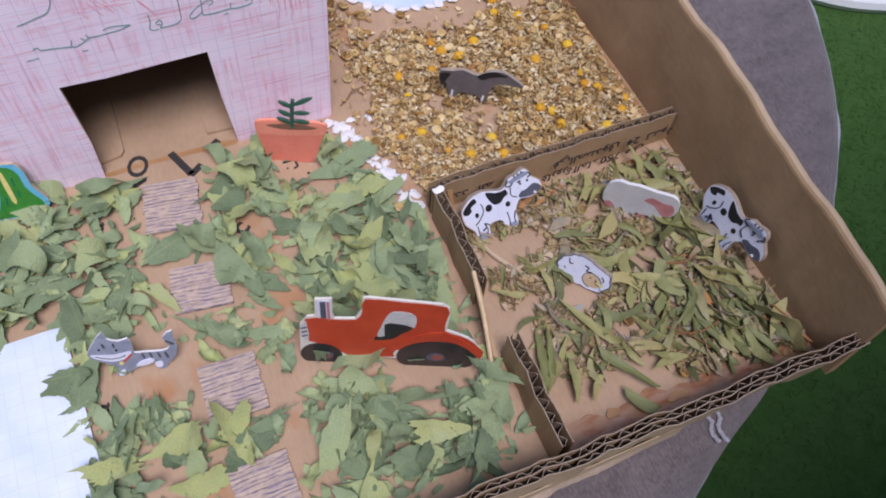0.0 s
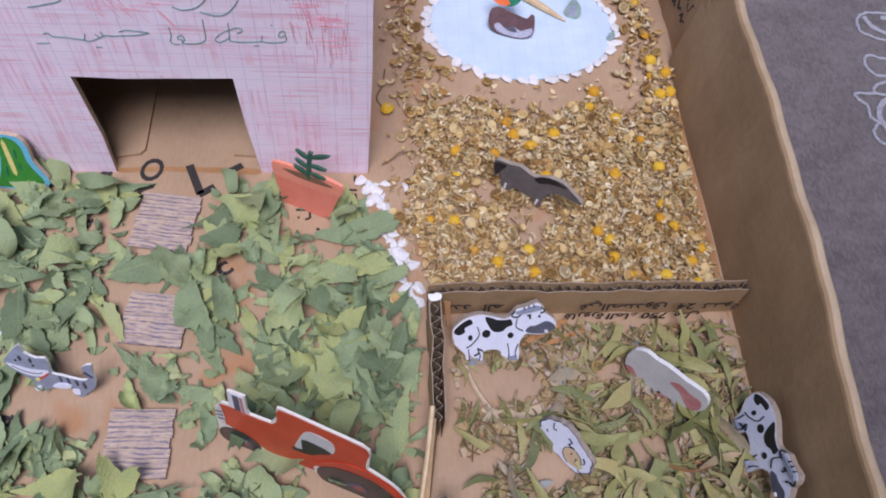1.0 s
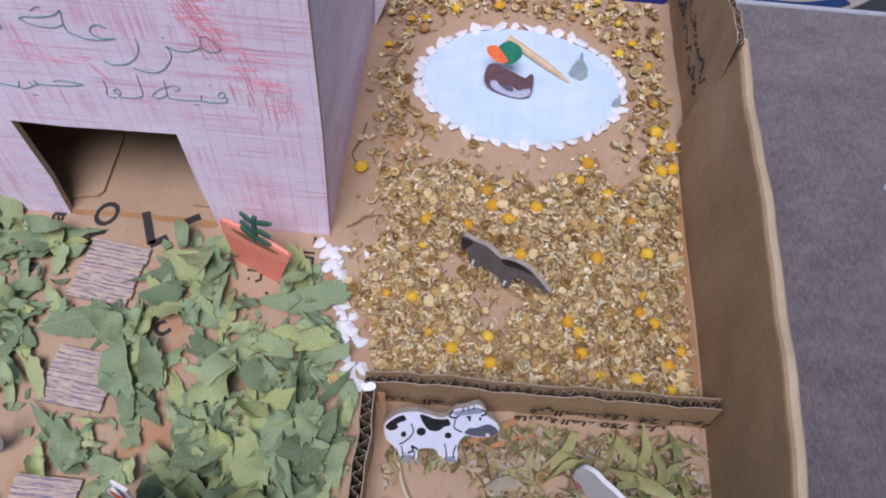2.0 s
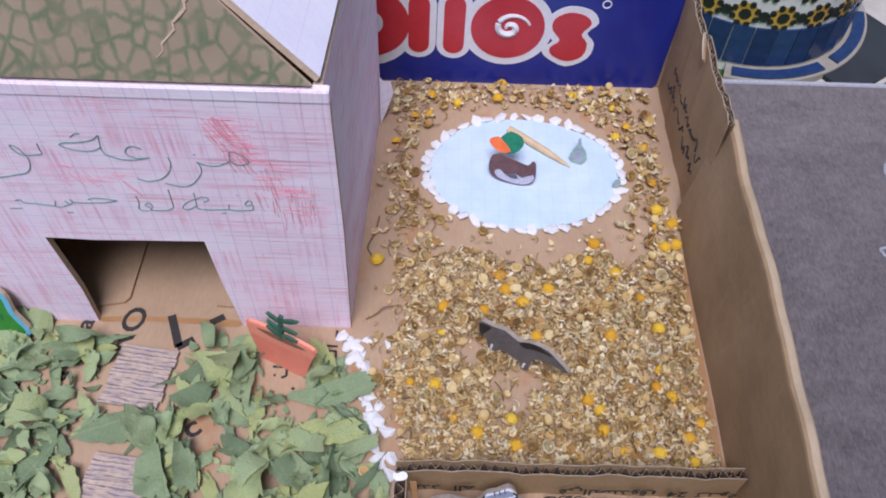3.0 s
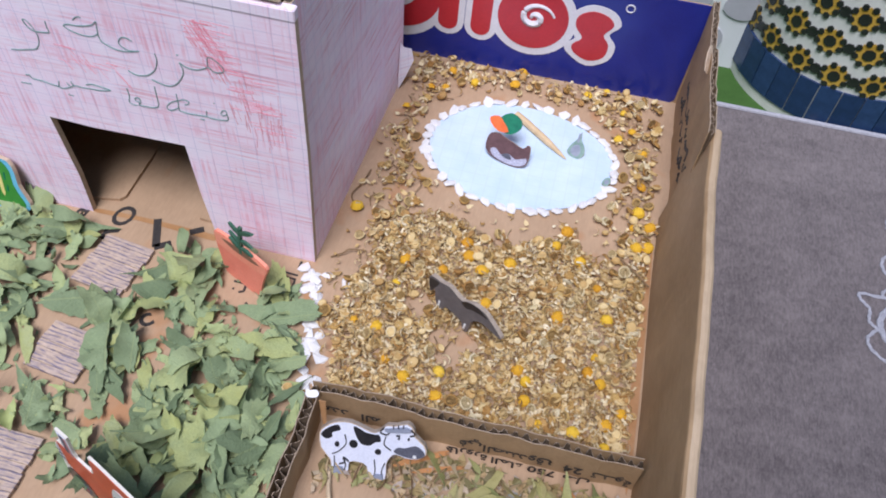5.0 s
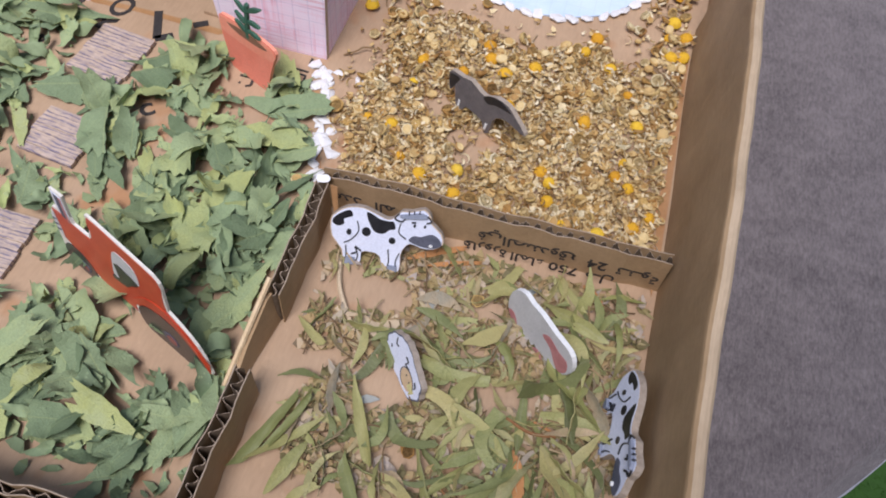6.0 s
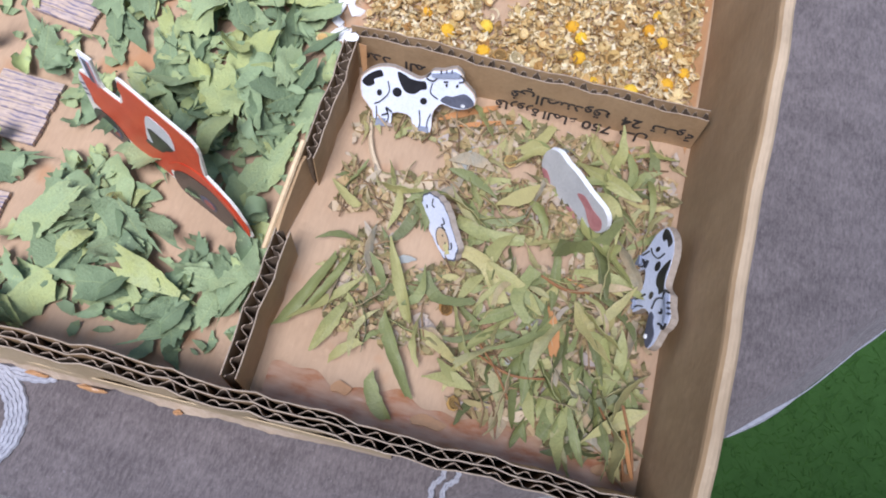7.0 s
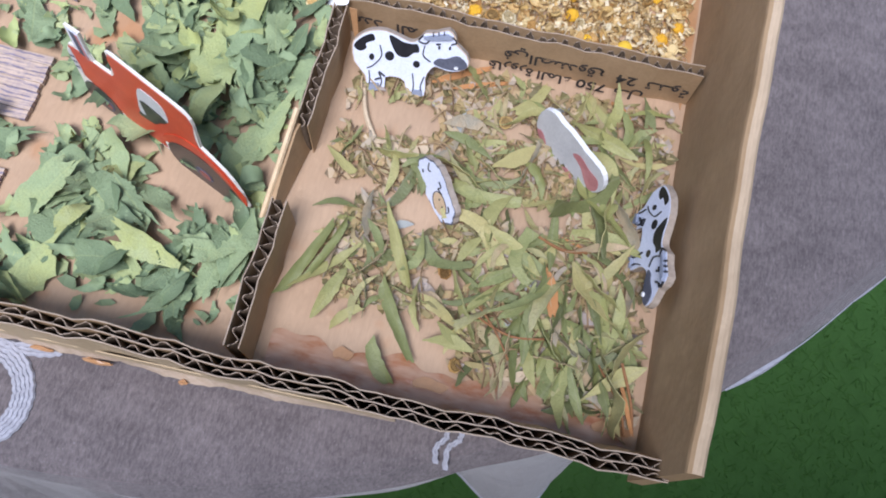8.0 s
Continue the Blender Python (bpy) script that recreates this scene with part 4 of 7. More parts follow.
# large black letters on the floor, read from the side
for text, x, y, size, turn, wide in (("RO", -0.2992, 0.2355, 0.0158, 73, 1.25), ("a", -0.3225, 0.2378, 0.0125, 80, 1.2), ("S", -0.3490, 0.2020, 0.013, 62, 1.3), ("a", -0.3270, 0.2080, 0.012, 75, 1.2), ("S", -0.3520, 0.1950, 0.012, 62, 1.2), ("c", -0.2560, 0.1815, 0.016, 40, 1.1), ("c", -0.2600, 0.1690, 0.017, 70, 1.1), ("a", -0.3440, 0.1050, 0.012, 75, 1.2)):
    letters(floor, text, size, Matrix.Translation((x, y, 0.0003)) @ Matrix.Rotation(radians(turn), 4, "Z") @ Matrix.Diagonal((wide, 1, 1, 1)), name="print")
for (x0, y0), (x1, y1), w in (((-0.2790, 0.2445), (-0.2714, 0.2258), 0.0043), ((-0.2722, 0.2252), (-0.2645, 0.2306), 0.0040), ((-0.2512, 0.2447), (-0.2578, 0.2404), 0.0040), ((-0.2530, 0.2180), (-0.2488, 0.2040), 0.0046), ((-0.1910, 0.2382), (-0.1910, 0.2342), 0.0014), ((-0.2005, 0.2292), (-0.1898, 0.2286), 0.0011), ((-0.2005, 0.2264), (-0.1905, 0.2258), 0.0011), ((-0.1905, 0.2262), (-0.1902, 0.2222), 0.0011), ((-0.2215, 0.2160), (-0.2145, 0.2160), 0.0013), ((-0.2145, 0.2165), (-0.2140, 0.2110), 0.0013), ((-0.2140, 0.2110), (-0.2165, 0.2098), 0.0012), ((-0.2205, 0.2112), (-0.2195, 0.2112), 0.0011), ((-0.2104, 0.2045), (-0.2092, 0.2035), 0.0014), ((-0.3540, 0.2420), (-0.3460, 0.2400), 0.0050), ((-0.3480, 0.1330), (-0.3430, 0.1330), 0.0034), ((-0.3420, 0.0880), (-0.3400, 0.0830), 0.003)):
    b = bmesh.new()
    d = Vector((x1 - x0, y1 - y0, 0))
    q = d.normalized()
    prism(b, [(0, -w / 2), (d.length, -w / 2), (d.length, w / 2), (0, w / 2)], (x0, y0, 0.0004), q, (-q.y, q.x, 0), 0.0003)
    part("print_mark", b, PRINT, floor, "black printed mark")
b = bmesh.new()
prism(b, [(-0.372, 0.249), (-0.3192, 0.2485), (-0.3050, 0.2510), (-0.3028, 0.2540), (-0.3024, 0.2858), (-0.3020, 0.395), (-0.372, 0.395)], (0, 0, 0.0022), (1, 0, 0), (0, 1, 0), 0.0020)
part("floor_flap", b, KRAFT_FLOOR, floor, "loose cardboard flap inside the doorway")
b = bmesh.new()
prism(b, [(-0.2560, 0.2505), (-0.2300, 0.2490), (-0.2300, 0.30), (-0.2570, 0.30)], (0, 0, 0.0022), (1, 0, 0), (0, 1, 0), 0.0020)
part("floor_flap", b, KRAFT_FLOOR, floor, "loose cardboard flap inside the doorway")
b = bmesh.new()
prism(b, smooth([(-0.314, 0.2425), (-0.29, 0.2435), (-0.262, 0.2432), (-0.243, 0.2425), (-0.243, 0.2385), (-0.262, 0.2395), (-0.29, 0.2405), (-0.314, 0.2395)], 2), (0, 0, 0.0002), (1, 0, 0), (0, 1, 0), 0.0001)
part("glue_smear", b, GLUE_TAPE, floor, "orange dried glue line at the doorstep")

# ---- the farmhouse ----
HX0, HX1, HY, HY2, EAVE = -0.376, -0.1840, 0.2400, 0.404, 0.1645
FLARE = 0.0340
house = empty("toy_house", "cardboard toy house in pink pencilled squared paper with scaled roof", "toy house", at=((HX0 + HX1) / 2, 0.32, 0))
hx, hy = (HX0 + HX1) / 2, 0.32
bm = bmesh.new()
prism(bm, [(HX0 - hx, 0), (-0.3160 - hx, 0.0), (-0.3150 - hx, 0.030), (-0.3175 - hx, 0.0725), (-0.295 - hx, 0.0715), (-0.27 - hx, 0.0722), (-0.2455 - hx, 0.0728), (-0.2440 - hx, 0.04), (-0.2405 - hx, 0.0), (HX1 - hx, 0), (HX1 + 0.0024 - hx, 0.08), (HX1 + 0.0030 - hx, EAVE), (HX0 - hx, EAVE)], (0, HY - hy, 0), (1, 0, 0), (0, 0, 1), 0.0035, 0, 1, 2)
front_wall = part("front_wall", bm, [PINK_PAPER, KRAFT_EDGE, KRAFT_WALL], house, "pink red-pencilled squared paper on card")
for x, nx in ((HX1 - 0.0002, 1), (HX0 + 0.0002, -1)):
    bm = bmesh.new()
    pts = [(HY - hy + 0.0005, 0), (HY2 - hy, 0), (HY2 - hy, EAVE), (HY - hy + 0.06, EAVE - 0.001), (HY - hy + 0.0005, EAVE + 0.001)]
    flare = FLARE if nx > 0 else 0.0
    prism(bm, pts if nx > 0 else [(-p, q) for p, q in pts], (x - hx + flare * (hy - HY), 0, 0), (flare, nx, 0), (0.004 * nx, 0, 1), 0.0035, 0, 1, 2)
    part("side_wall", bm, [PINK_PAPER, KRAFT_EDGE, KRAFT_WALL], house)
bm = bmesh.new()
box(bm, (HX0 - hx + 0.004, HY2 - hy - 0.004, 0), (HX1 - hx + 0.0010, HY2 - hy, EAVE))
part("back_wall", bm, KRAFT_WALL, house, "bare brown cardboard")
bm = bmesh.new()
prism(bm, [(0, -0.002), (0.005, 0.006), (0.0105, 0.017), (0.0085, 0.026), (0.003, 0.029), (0, 0.034)], (HX1 - hx + 0.0062, HY2 - hy - 0.013, 0.0025), (0.75, 0.66, 0), (0, 0.1, 1), 0.0005)
part("paper_flap", bm, PALE_PAPER, house, "loose white paper flap")
# folded paper strip along the eave
bm = bmesh.new()
box(bm, (HX0 - hx, HY - hy - 0.0005, EAVE - 0.0045), (HX1 + 0.0032 - hx, HY - hy + 0.004, EAVE + 0.0012))
bmesh.ops.bevel(bm, geom=bm.edges, offset=0.0004, segments=2, affect="EDGES")
part("eave_strip", bm, FOLD_PAPER, house, "pale pink paper folded over along the eave")
APEX = Vector((0.0, 0.283 - hy, EAVE + 0.0775))


def roof_panel(a, b, c, material, label, name="roof_panel", lift=0.0):
    bq = bmesh.new()
    a, b, c = Vector(a), Vector(b), Vector(c)
    n = (b - a).cross(c - a).normalized()
    if n.z < 0:
        a, b, n = b, a, -n
    top = [bq.verts.new(p + n * (0.003 + lift)) for p in (a, b, c)]
    low = [bq.verts.new(p + n * lift) for p in (a, b, c)]
    bq.faces.new(top)
    bq.faces.new(low[::-1]).material_index = 1
    for i in range(3):
        bq.faces.new((top[i], low[i], low[(i + 1) % 3], top[(i + 1) % 3])).material_index = 1
    part(name, bq, [material, KRAFT_EDGE], house, label)


e0, e1 = HX0 - hx, HX1 - hx
yf, yb = HY - hy + 0.003, HY2 - hy - 0.002
roof_panel((e0, yf, EAVE + 0.002), (e1 - 0.003, yf, EAVE + 0.002), APEX, SCALES, "brown card with green pen scales")
roof_panel((e1 - 0.003, yf + 0.0005, EAVE + 0.001), (e1 + 0.0045, yb, EAVE + 0.001), APEX + Vector((-0.006, 0.0, 0.0)), WHITE_HIP, "white squared paper with faint red pencil", lift=0.0022)
roof_panel((e0, yb, EAVE), (e0, yf, EAVE), APEX - Vector((0.004, 0, 0)), PALE_PAPER, "")
roof_panel((e1 + 0.003, yb, EAVE), (e0, yb, EAVE), APEX + Vector((0, 0.006, 0)), KRAFT_WALL, "")
# a torn brown strip on top of the side wall, and a worn crease across the scales
bm = bmesh.new()
prism(bm, [(0, 0), (0.03, -0.0004), (0.07, 0.0006), (0.10, 0), (0.095, 0.003), (0.07, 0.0046), (0.05, 0.0034), (0.03, 0.0050), (0.012, 0.0034)], (e1 + 0.0004, yf + 0.004, EAVE - 0.001), (FLARE, 1, 0), (-0.5, 0, 1), 0.0008)
part("torn_strip", bm, KRAFT_EDGE, house, "torn brown card strip along the side eave")
bm = bmesh.new()
slope = APEX - Vector((0, yf, EAVE + 0.002))
q0, q1 = Vector((0.0390, yf, EAVE + 0.002)) + slope * 0.10, Vector((0.0530, yf, EAVE + 0.002)) + slope * 0.36
nr = Vector((1, 0, 0)).cross(APEX - Vector((0, yf, EAVE + 0.002))).normalized()
tube(bm, [q0.lerp(q1, t / 9) + nr * 0.0032 + Vector((0.0010 * math.sin(t * 2.1), 0, 0)) for t in range(10)], [0.0002, 0.0003, 0.0005, 0.0004, 0.0006, 0.0005, 0.0008, 0.0006, 0.0008, 0.0005], 5)
part("crease", bm, KRAFT_EDGE, house, "pale worn crease")


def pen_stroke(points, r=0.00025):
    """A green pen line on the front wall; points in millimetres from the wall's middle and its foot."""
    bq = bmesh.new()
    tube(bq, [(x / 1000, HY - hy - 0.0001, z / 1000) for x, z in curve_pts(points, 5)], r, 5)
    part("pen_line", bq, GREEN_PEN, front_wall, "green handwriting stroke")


pencil = random.Random(23)
for x0, x1, z0, z1, slant, many in ((48, 58, 140, 152, -0.45, 28), (54, 64, 126, 144, -0.35, 30), (62, 78, 104, 128, -0.15, 22), (70, 90, 84, 120, 0.0, 24), (-20, 10, 112, 122, -0.6, 12)):
    bq = bmesh.new()
    for i in range(int(many * 1.9)):
        x, z = pencil.uniform(x0, x1), pencil.uniform(z0, z1)
        if pencil.random() < 0.35:
            dx, dz = pencil.uniform(5, 14), pencil.uniform(-1, 0.5)
        else:
            dz = pencil.uniform(-10, -4)
            dx = dz * slant + pencil.uniform(-0.6, 0.6)
        tube(bq, [((x + dx * k / 3) / 1000, HY - hy - 0.00002, (z + dz * k / 3 + pencil.uniform(-0.15, 0.15)) / 1000) for k in range(4)], pencil.uniform(0.00008, 0.00019), 4)
    tagged(part("pencil_scribble", bq, RED_PENCIL, front_wall), "red pencil scribble", kind="stuff")
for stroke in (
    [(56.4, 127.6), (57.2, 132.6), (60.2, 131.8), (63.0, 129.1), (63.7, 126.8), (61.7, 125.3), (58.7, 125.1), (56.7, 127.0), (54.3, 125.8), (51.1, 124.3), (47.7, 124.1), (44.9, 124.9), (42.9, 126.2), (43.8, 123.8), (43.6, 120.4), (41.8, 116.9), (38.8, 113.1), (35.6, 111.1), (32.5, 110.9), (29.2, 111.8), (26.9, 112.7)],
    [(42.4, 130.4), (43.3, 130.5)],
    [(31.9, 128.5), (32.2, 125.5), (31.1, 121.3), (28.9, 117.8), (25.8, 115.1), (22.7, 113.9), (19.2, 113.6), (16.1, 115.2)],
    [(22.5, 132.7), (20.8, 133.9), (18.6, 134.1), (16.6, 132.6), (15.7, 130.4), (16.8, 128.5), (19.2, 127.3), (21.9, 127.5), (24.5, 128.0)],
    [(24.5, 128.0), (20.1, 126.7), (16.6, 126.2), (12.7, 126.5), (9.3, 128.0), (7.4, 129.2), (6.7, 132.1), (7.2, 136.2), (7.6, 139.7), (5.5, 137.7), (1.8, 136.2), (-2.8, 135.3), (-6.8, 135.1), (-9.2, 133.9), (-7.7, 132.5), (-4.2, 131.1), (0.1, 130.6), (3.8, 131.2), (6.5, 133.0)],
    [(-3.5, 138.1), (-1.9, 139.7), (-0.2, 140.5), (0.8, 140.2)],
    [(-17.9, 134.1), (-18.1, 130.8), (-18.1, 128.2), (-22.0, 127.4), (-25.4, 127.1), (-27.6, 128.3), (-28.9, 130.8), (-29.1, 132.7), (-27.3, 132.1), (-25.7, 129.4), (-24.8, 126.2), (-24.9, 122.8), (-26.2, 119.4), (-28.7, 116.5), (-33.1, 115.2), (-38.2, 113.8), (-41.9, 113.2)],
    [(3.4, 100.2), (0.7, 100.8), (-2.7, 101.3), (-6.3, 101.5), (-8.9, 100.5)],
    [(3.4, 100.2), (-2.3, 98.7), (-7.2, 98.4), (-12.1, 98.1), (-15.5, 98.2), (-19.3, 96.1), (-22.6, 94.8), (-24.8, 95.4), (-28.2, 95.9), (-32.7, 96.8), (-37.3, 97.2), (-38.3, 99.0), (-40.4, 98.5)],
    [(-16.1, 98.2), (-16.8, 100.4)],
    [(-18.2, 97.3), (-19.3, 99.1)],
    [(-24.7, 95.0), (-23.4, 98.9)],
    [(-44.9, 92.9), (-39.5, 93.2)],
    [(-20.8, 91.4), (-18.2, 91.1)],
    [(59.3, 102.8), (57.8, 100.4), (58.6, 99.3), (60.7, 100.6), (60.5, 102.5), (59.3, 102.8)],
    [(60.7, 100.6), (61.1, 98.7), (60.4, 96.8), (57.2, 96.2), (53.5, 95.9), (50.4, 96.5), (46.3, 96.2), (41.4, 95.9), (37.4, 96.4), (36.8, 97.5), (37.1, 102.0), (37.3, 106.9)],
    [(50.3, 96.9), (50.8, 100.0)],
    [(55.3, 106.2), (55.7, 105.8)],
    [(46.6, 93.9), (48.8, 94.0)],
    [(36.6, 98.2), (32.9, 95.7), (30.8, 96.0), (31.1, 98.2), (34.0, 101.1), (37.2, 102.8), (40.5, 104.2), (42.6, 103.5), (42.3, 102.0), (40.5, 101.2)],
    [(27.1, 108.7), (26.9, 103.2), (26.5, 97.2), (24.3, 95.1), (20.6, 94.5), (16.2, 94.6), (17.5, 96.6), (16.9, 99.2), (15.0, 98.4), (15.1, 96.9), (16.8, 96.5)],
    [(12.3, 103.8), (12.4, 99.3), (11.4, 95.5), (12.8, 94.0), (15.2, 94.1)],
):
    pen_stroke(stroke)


# ---- paper pond ----
POND = (-0.0885, 0.3535)
pond = empty("paper_pond", "oval pond of white squared paper edged with white petal-like stones", "pond", at=(*POND, 0))
bm = bmesh.new()
prism(bm, [(0.058 * math.cos(a) * (1 + 0.015 * math.sin(5 * a)), 0.0445 * math.sin(a) * (1 + 0.02 * math.sin(3 * a + 1))) for a in (2 * math.pi * i / 56 for i in range(56))], (0, 0, 0.0012), (1, 0, 0), (0, 1, 0), 0.0009)
part("water_sheet", bm, POND_PAPER, pond)


def pebble_mesh(seed, flat=0.45, rough=0.22):
    r = random.Random(seed)
    bm = bmesh.new()
    bmesh.ops.create_icosphere(bm, subdivisions=1, radius=1.0)
    for v in bm.verts:
        v.co *= 1 + r.uniform(-rough, rough)
        v.co.z *= flat
    bmesh.ops.recalc_face_normals(bm, faces=bm.faces)
    me = bpy.data.meshes.new("stone")
    bm.to_mesh(me)
    bm.free()
    me.materials.append(STONE_WHITE)
    return me


PEBBLES = [pebble_mesh(s) for s in range(7)]
CHIPS = [pebble_mesh(50 + s, 0.36, 0.42) for s in range(7)]
rng = random.Random(21)


def put_piece(me, owner, x, y, z, size, spin, tilt=(0, 0), name=None):
    ob = new(name or me.name, me)
    ob.parent = owner
    ob.matrix_basis = Matrix.Translation((x, y, z)) @ Euler((tilt[0], tilt[1], spin)).to_matrix().to_4x4() @ Matrix.Diagonal((*(size if isinstance(size, tuple) else (size,) * 3), 1))
    return ob


n = 42
for i in range(n):
    a = 2 * math.pi * (i + rng.uniform(-0.2, 0.2)) / n
    put_piece(PEBBLES[i % 7], pond, 0.0595 * math.cos(a), 0.0460 * math.sin(a), 0.0016, (rng.uniform(0.0034, 0.0058), rng.uniform(0.0026, 0.0041), 0.0024), a + rng.uniform(-0.5, 0.5) + 1.57 * (rng.random() < 0.75), (rng.uniform(-0.3, 0.3), rng.uniform(-0.3, 0.3)), "stone")

# gravel border from the house corner down to the fence
gravel = empty("gravel_border", "short row of small white gravel stones on cardboard", "gravel")
for i, (x, y) in enumerate(((-0.174, 0.233), (-0.188, 0.234), (-0.180, 0.228), (-0.178, 0.222), (-0.174, 0.214), (-0.174, 0.206), (-0.162, 0.211), (-0.170, 0.191), (-0.169, 0.181), (-0.162, 0.182), (-0.1675, 0.1885), (-0.168, 0.174), (-0.165, 0.169), (-0.159, 0.169), (-0.163, 0.163), (-0.163, 0.158), (-0.163, 0.231), (-0.182, 0.222), (-0.173, 0.200), (-0.1715, 0.186), (-0.1755, 0.2185), (-0.1665, 0.1955), (-0.1590, 0.1605), (-0.1845, 0.2290))):
    put_piece(CHIPS[i % 7], gravel, x, y, 0.0010, (rng.uniform(0.0034, 0.0050), rng.uniform(0.0026, 0.0037), 0.0034), rng.uniform(0, 6.28), (rng.uniform(-0.25, 0.25), rng.uniform(-0.25, 0.25)), "stone")
for i in range(16):
    t = rng.random()
    x, y = -0.186 + 0.024 * t ** 0.7 + rng.gauss(0, 0.0022), 0.236 - 0.078 * t + rng.gauss(0, 0.002)
    put_piece(CHIPS[i % 7], gravel, x, y, 0.0008, (rng.uniform(0.0018, 0.0030), rng.uniform(0.0014, 0.0022), 0.0024), rng.uniform(0, 6.28), (rng.uniform(-0.3, 0.3), rng.uniform(-0.3, 0.3)), "stone")


# ---- flat cut-out toys ----
def mm(pts, du=0.0, dv=0.0, su=1.0, sv=1.0):
    return [((p[0] * su + du) / 1000, max(0.0, p[1] * sv + dv) / 1000) for p in pts]


def cutout(name, label, category, a, b, lean, outline, face, decals=(), thick=0.003, edge=KRAFT_EDGE, lift=0.0, group=""):
    """A toy cut from card, standing on the line a-b: face paper, card edge, printed patches laid on the face. One mesh."""
    u, v = frame_of(a, b, lean)
    base = Vector((a[0], a[1], lift))
    mats = [face, edge, KRAFT_WALL] + [d[0] for d in decals]
    bm = bmesh.new()
    prism(bm, outline, (0, 0, 0), u, v, thick, 0, 1, 2)
    n = u.cross(v).normalized()
    for i, (_, pts) in enumerate(decals):
        h = 0.00012 + 0.00006 * i
        prism(bm, pts, n * h, u, v, h - 0.00002, 3 + i, 3 + i, 3 + i)
    ob = link_mesh(name, bm, mats)
    ob.location = base
    return tagged(ob, label, category, group)


def line_patch(pts, w):
    """A drawn line as a thin patch, in millimetres."""
    pts = curve_pts(pts, 4)
    left, right = [], []
    for i, p in enumerate(pts):
        q, r = pts[max(i - 1, 0)], pts[min(i + 1, len(pts) - 1)]
        d = Vector((r[0] - q[0], r[1] - q[1])).normalized()
        left.append((p[0] - d.y * w / 2, p[1] + d.x * w / 2))
        right.append((p[0] + d.y * w / 2, p[1] - d.x * w / 2))
    return left + right[::-1]


COW = smooth([(-8.2, 20.4), (-6.6, 23.6), (-3.3, 26.6), (0.1, 28.3), (5.4, 29.0), (10.9, 27.6), (15.6, 26.1), (18.2, 26.7), (20.2, 29.0), (22.1, 31.2), (26.3, 32.0), (31.3, 34.2), (34.5, 31.4), (35.5, 28.2), (40.2, 24.4), (41.5, 19.7), (37.9, 16.5), (32.5, 15.9), (27.8, 16.9), (25.4, 14.4), (24.1, 10.1), (24.5, 0.8), (18.3, 0.0), (15.2, 7.2), (11.4, 8.5), (6.8, 7.5), (6.8, 2.9), (4.7, 0.9), (-0.4, 0.3), (-2.0, 6.7), (-7.1, 12.7)], 2)
COW_IN = [(16 + (p[0] - 16) * 0.978, 16.5 + (p[1] - 16.5) * 0.97) for p in COW]
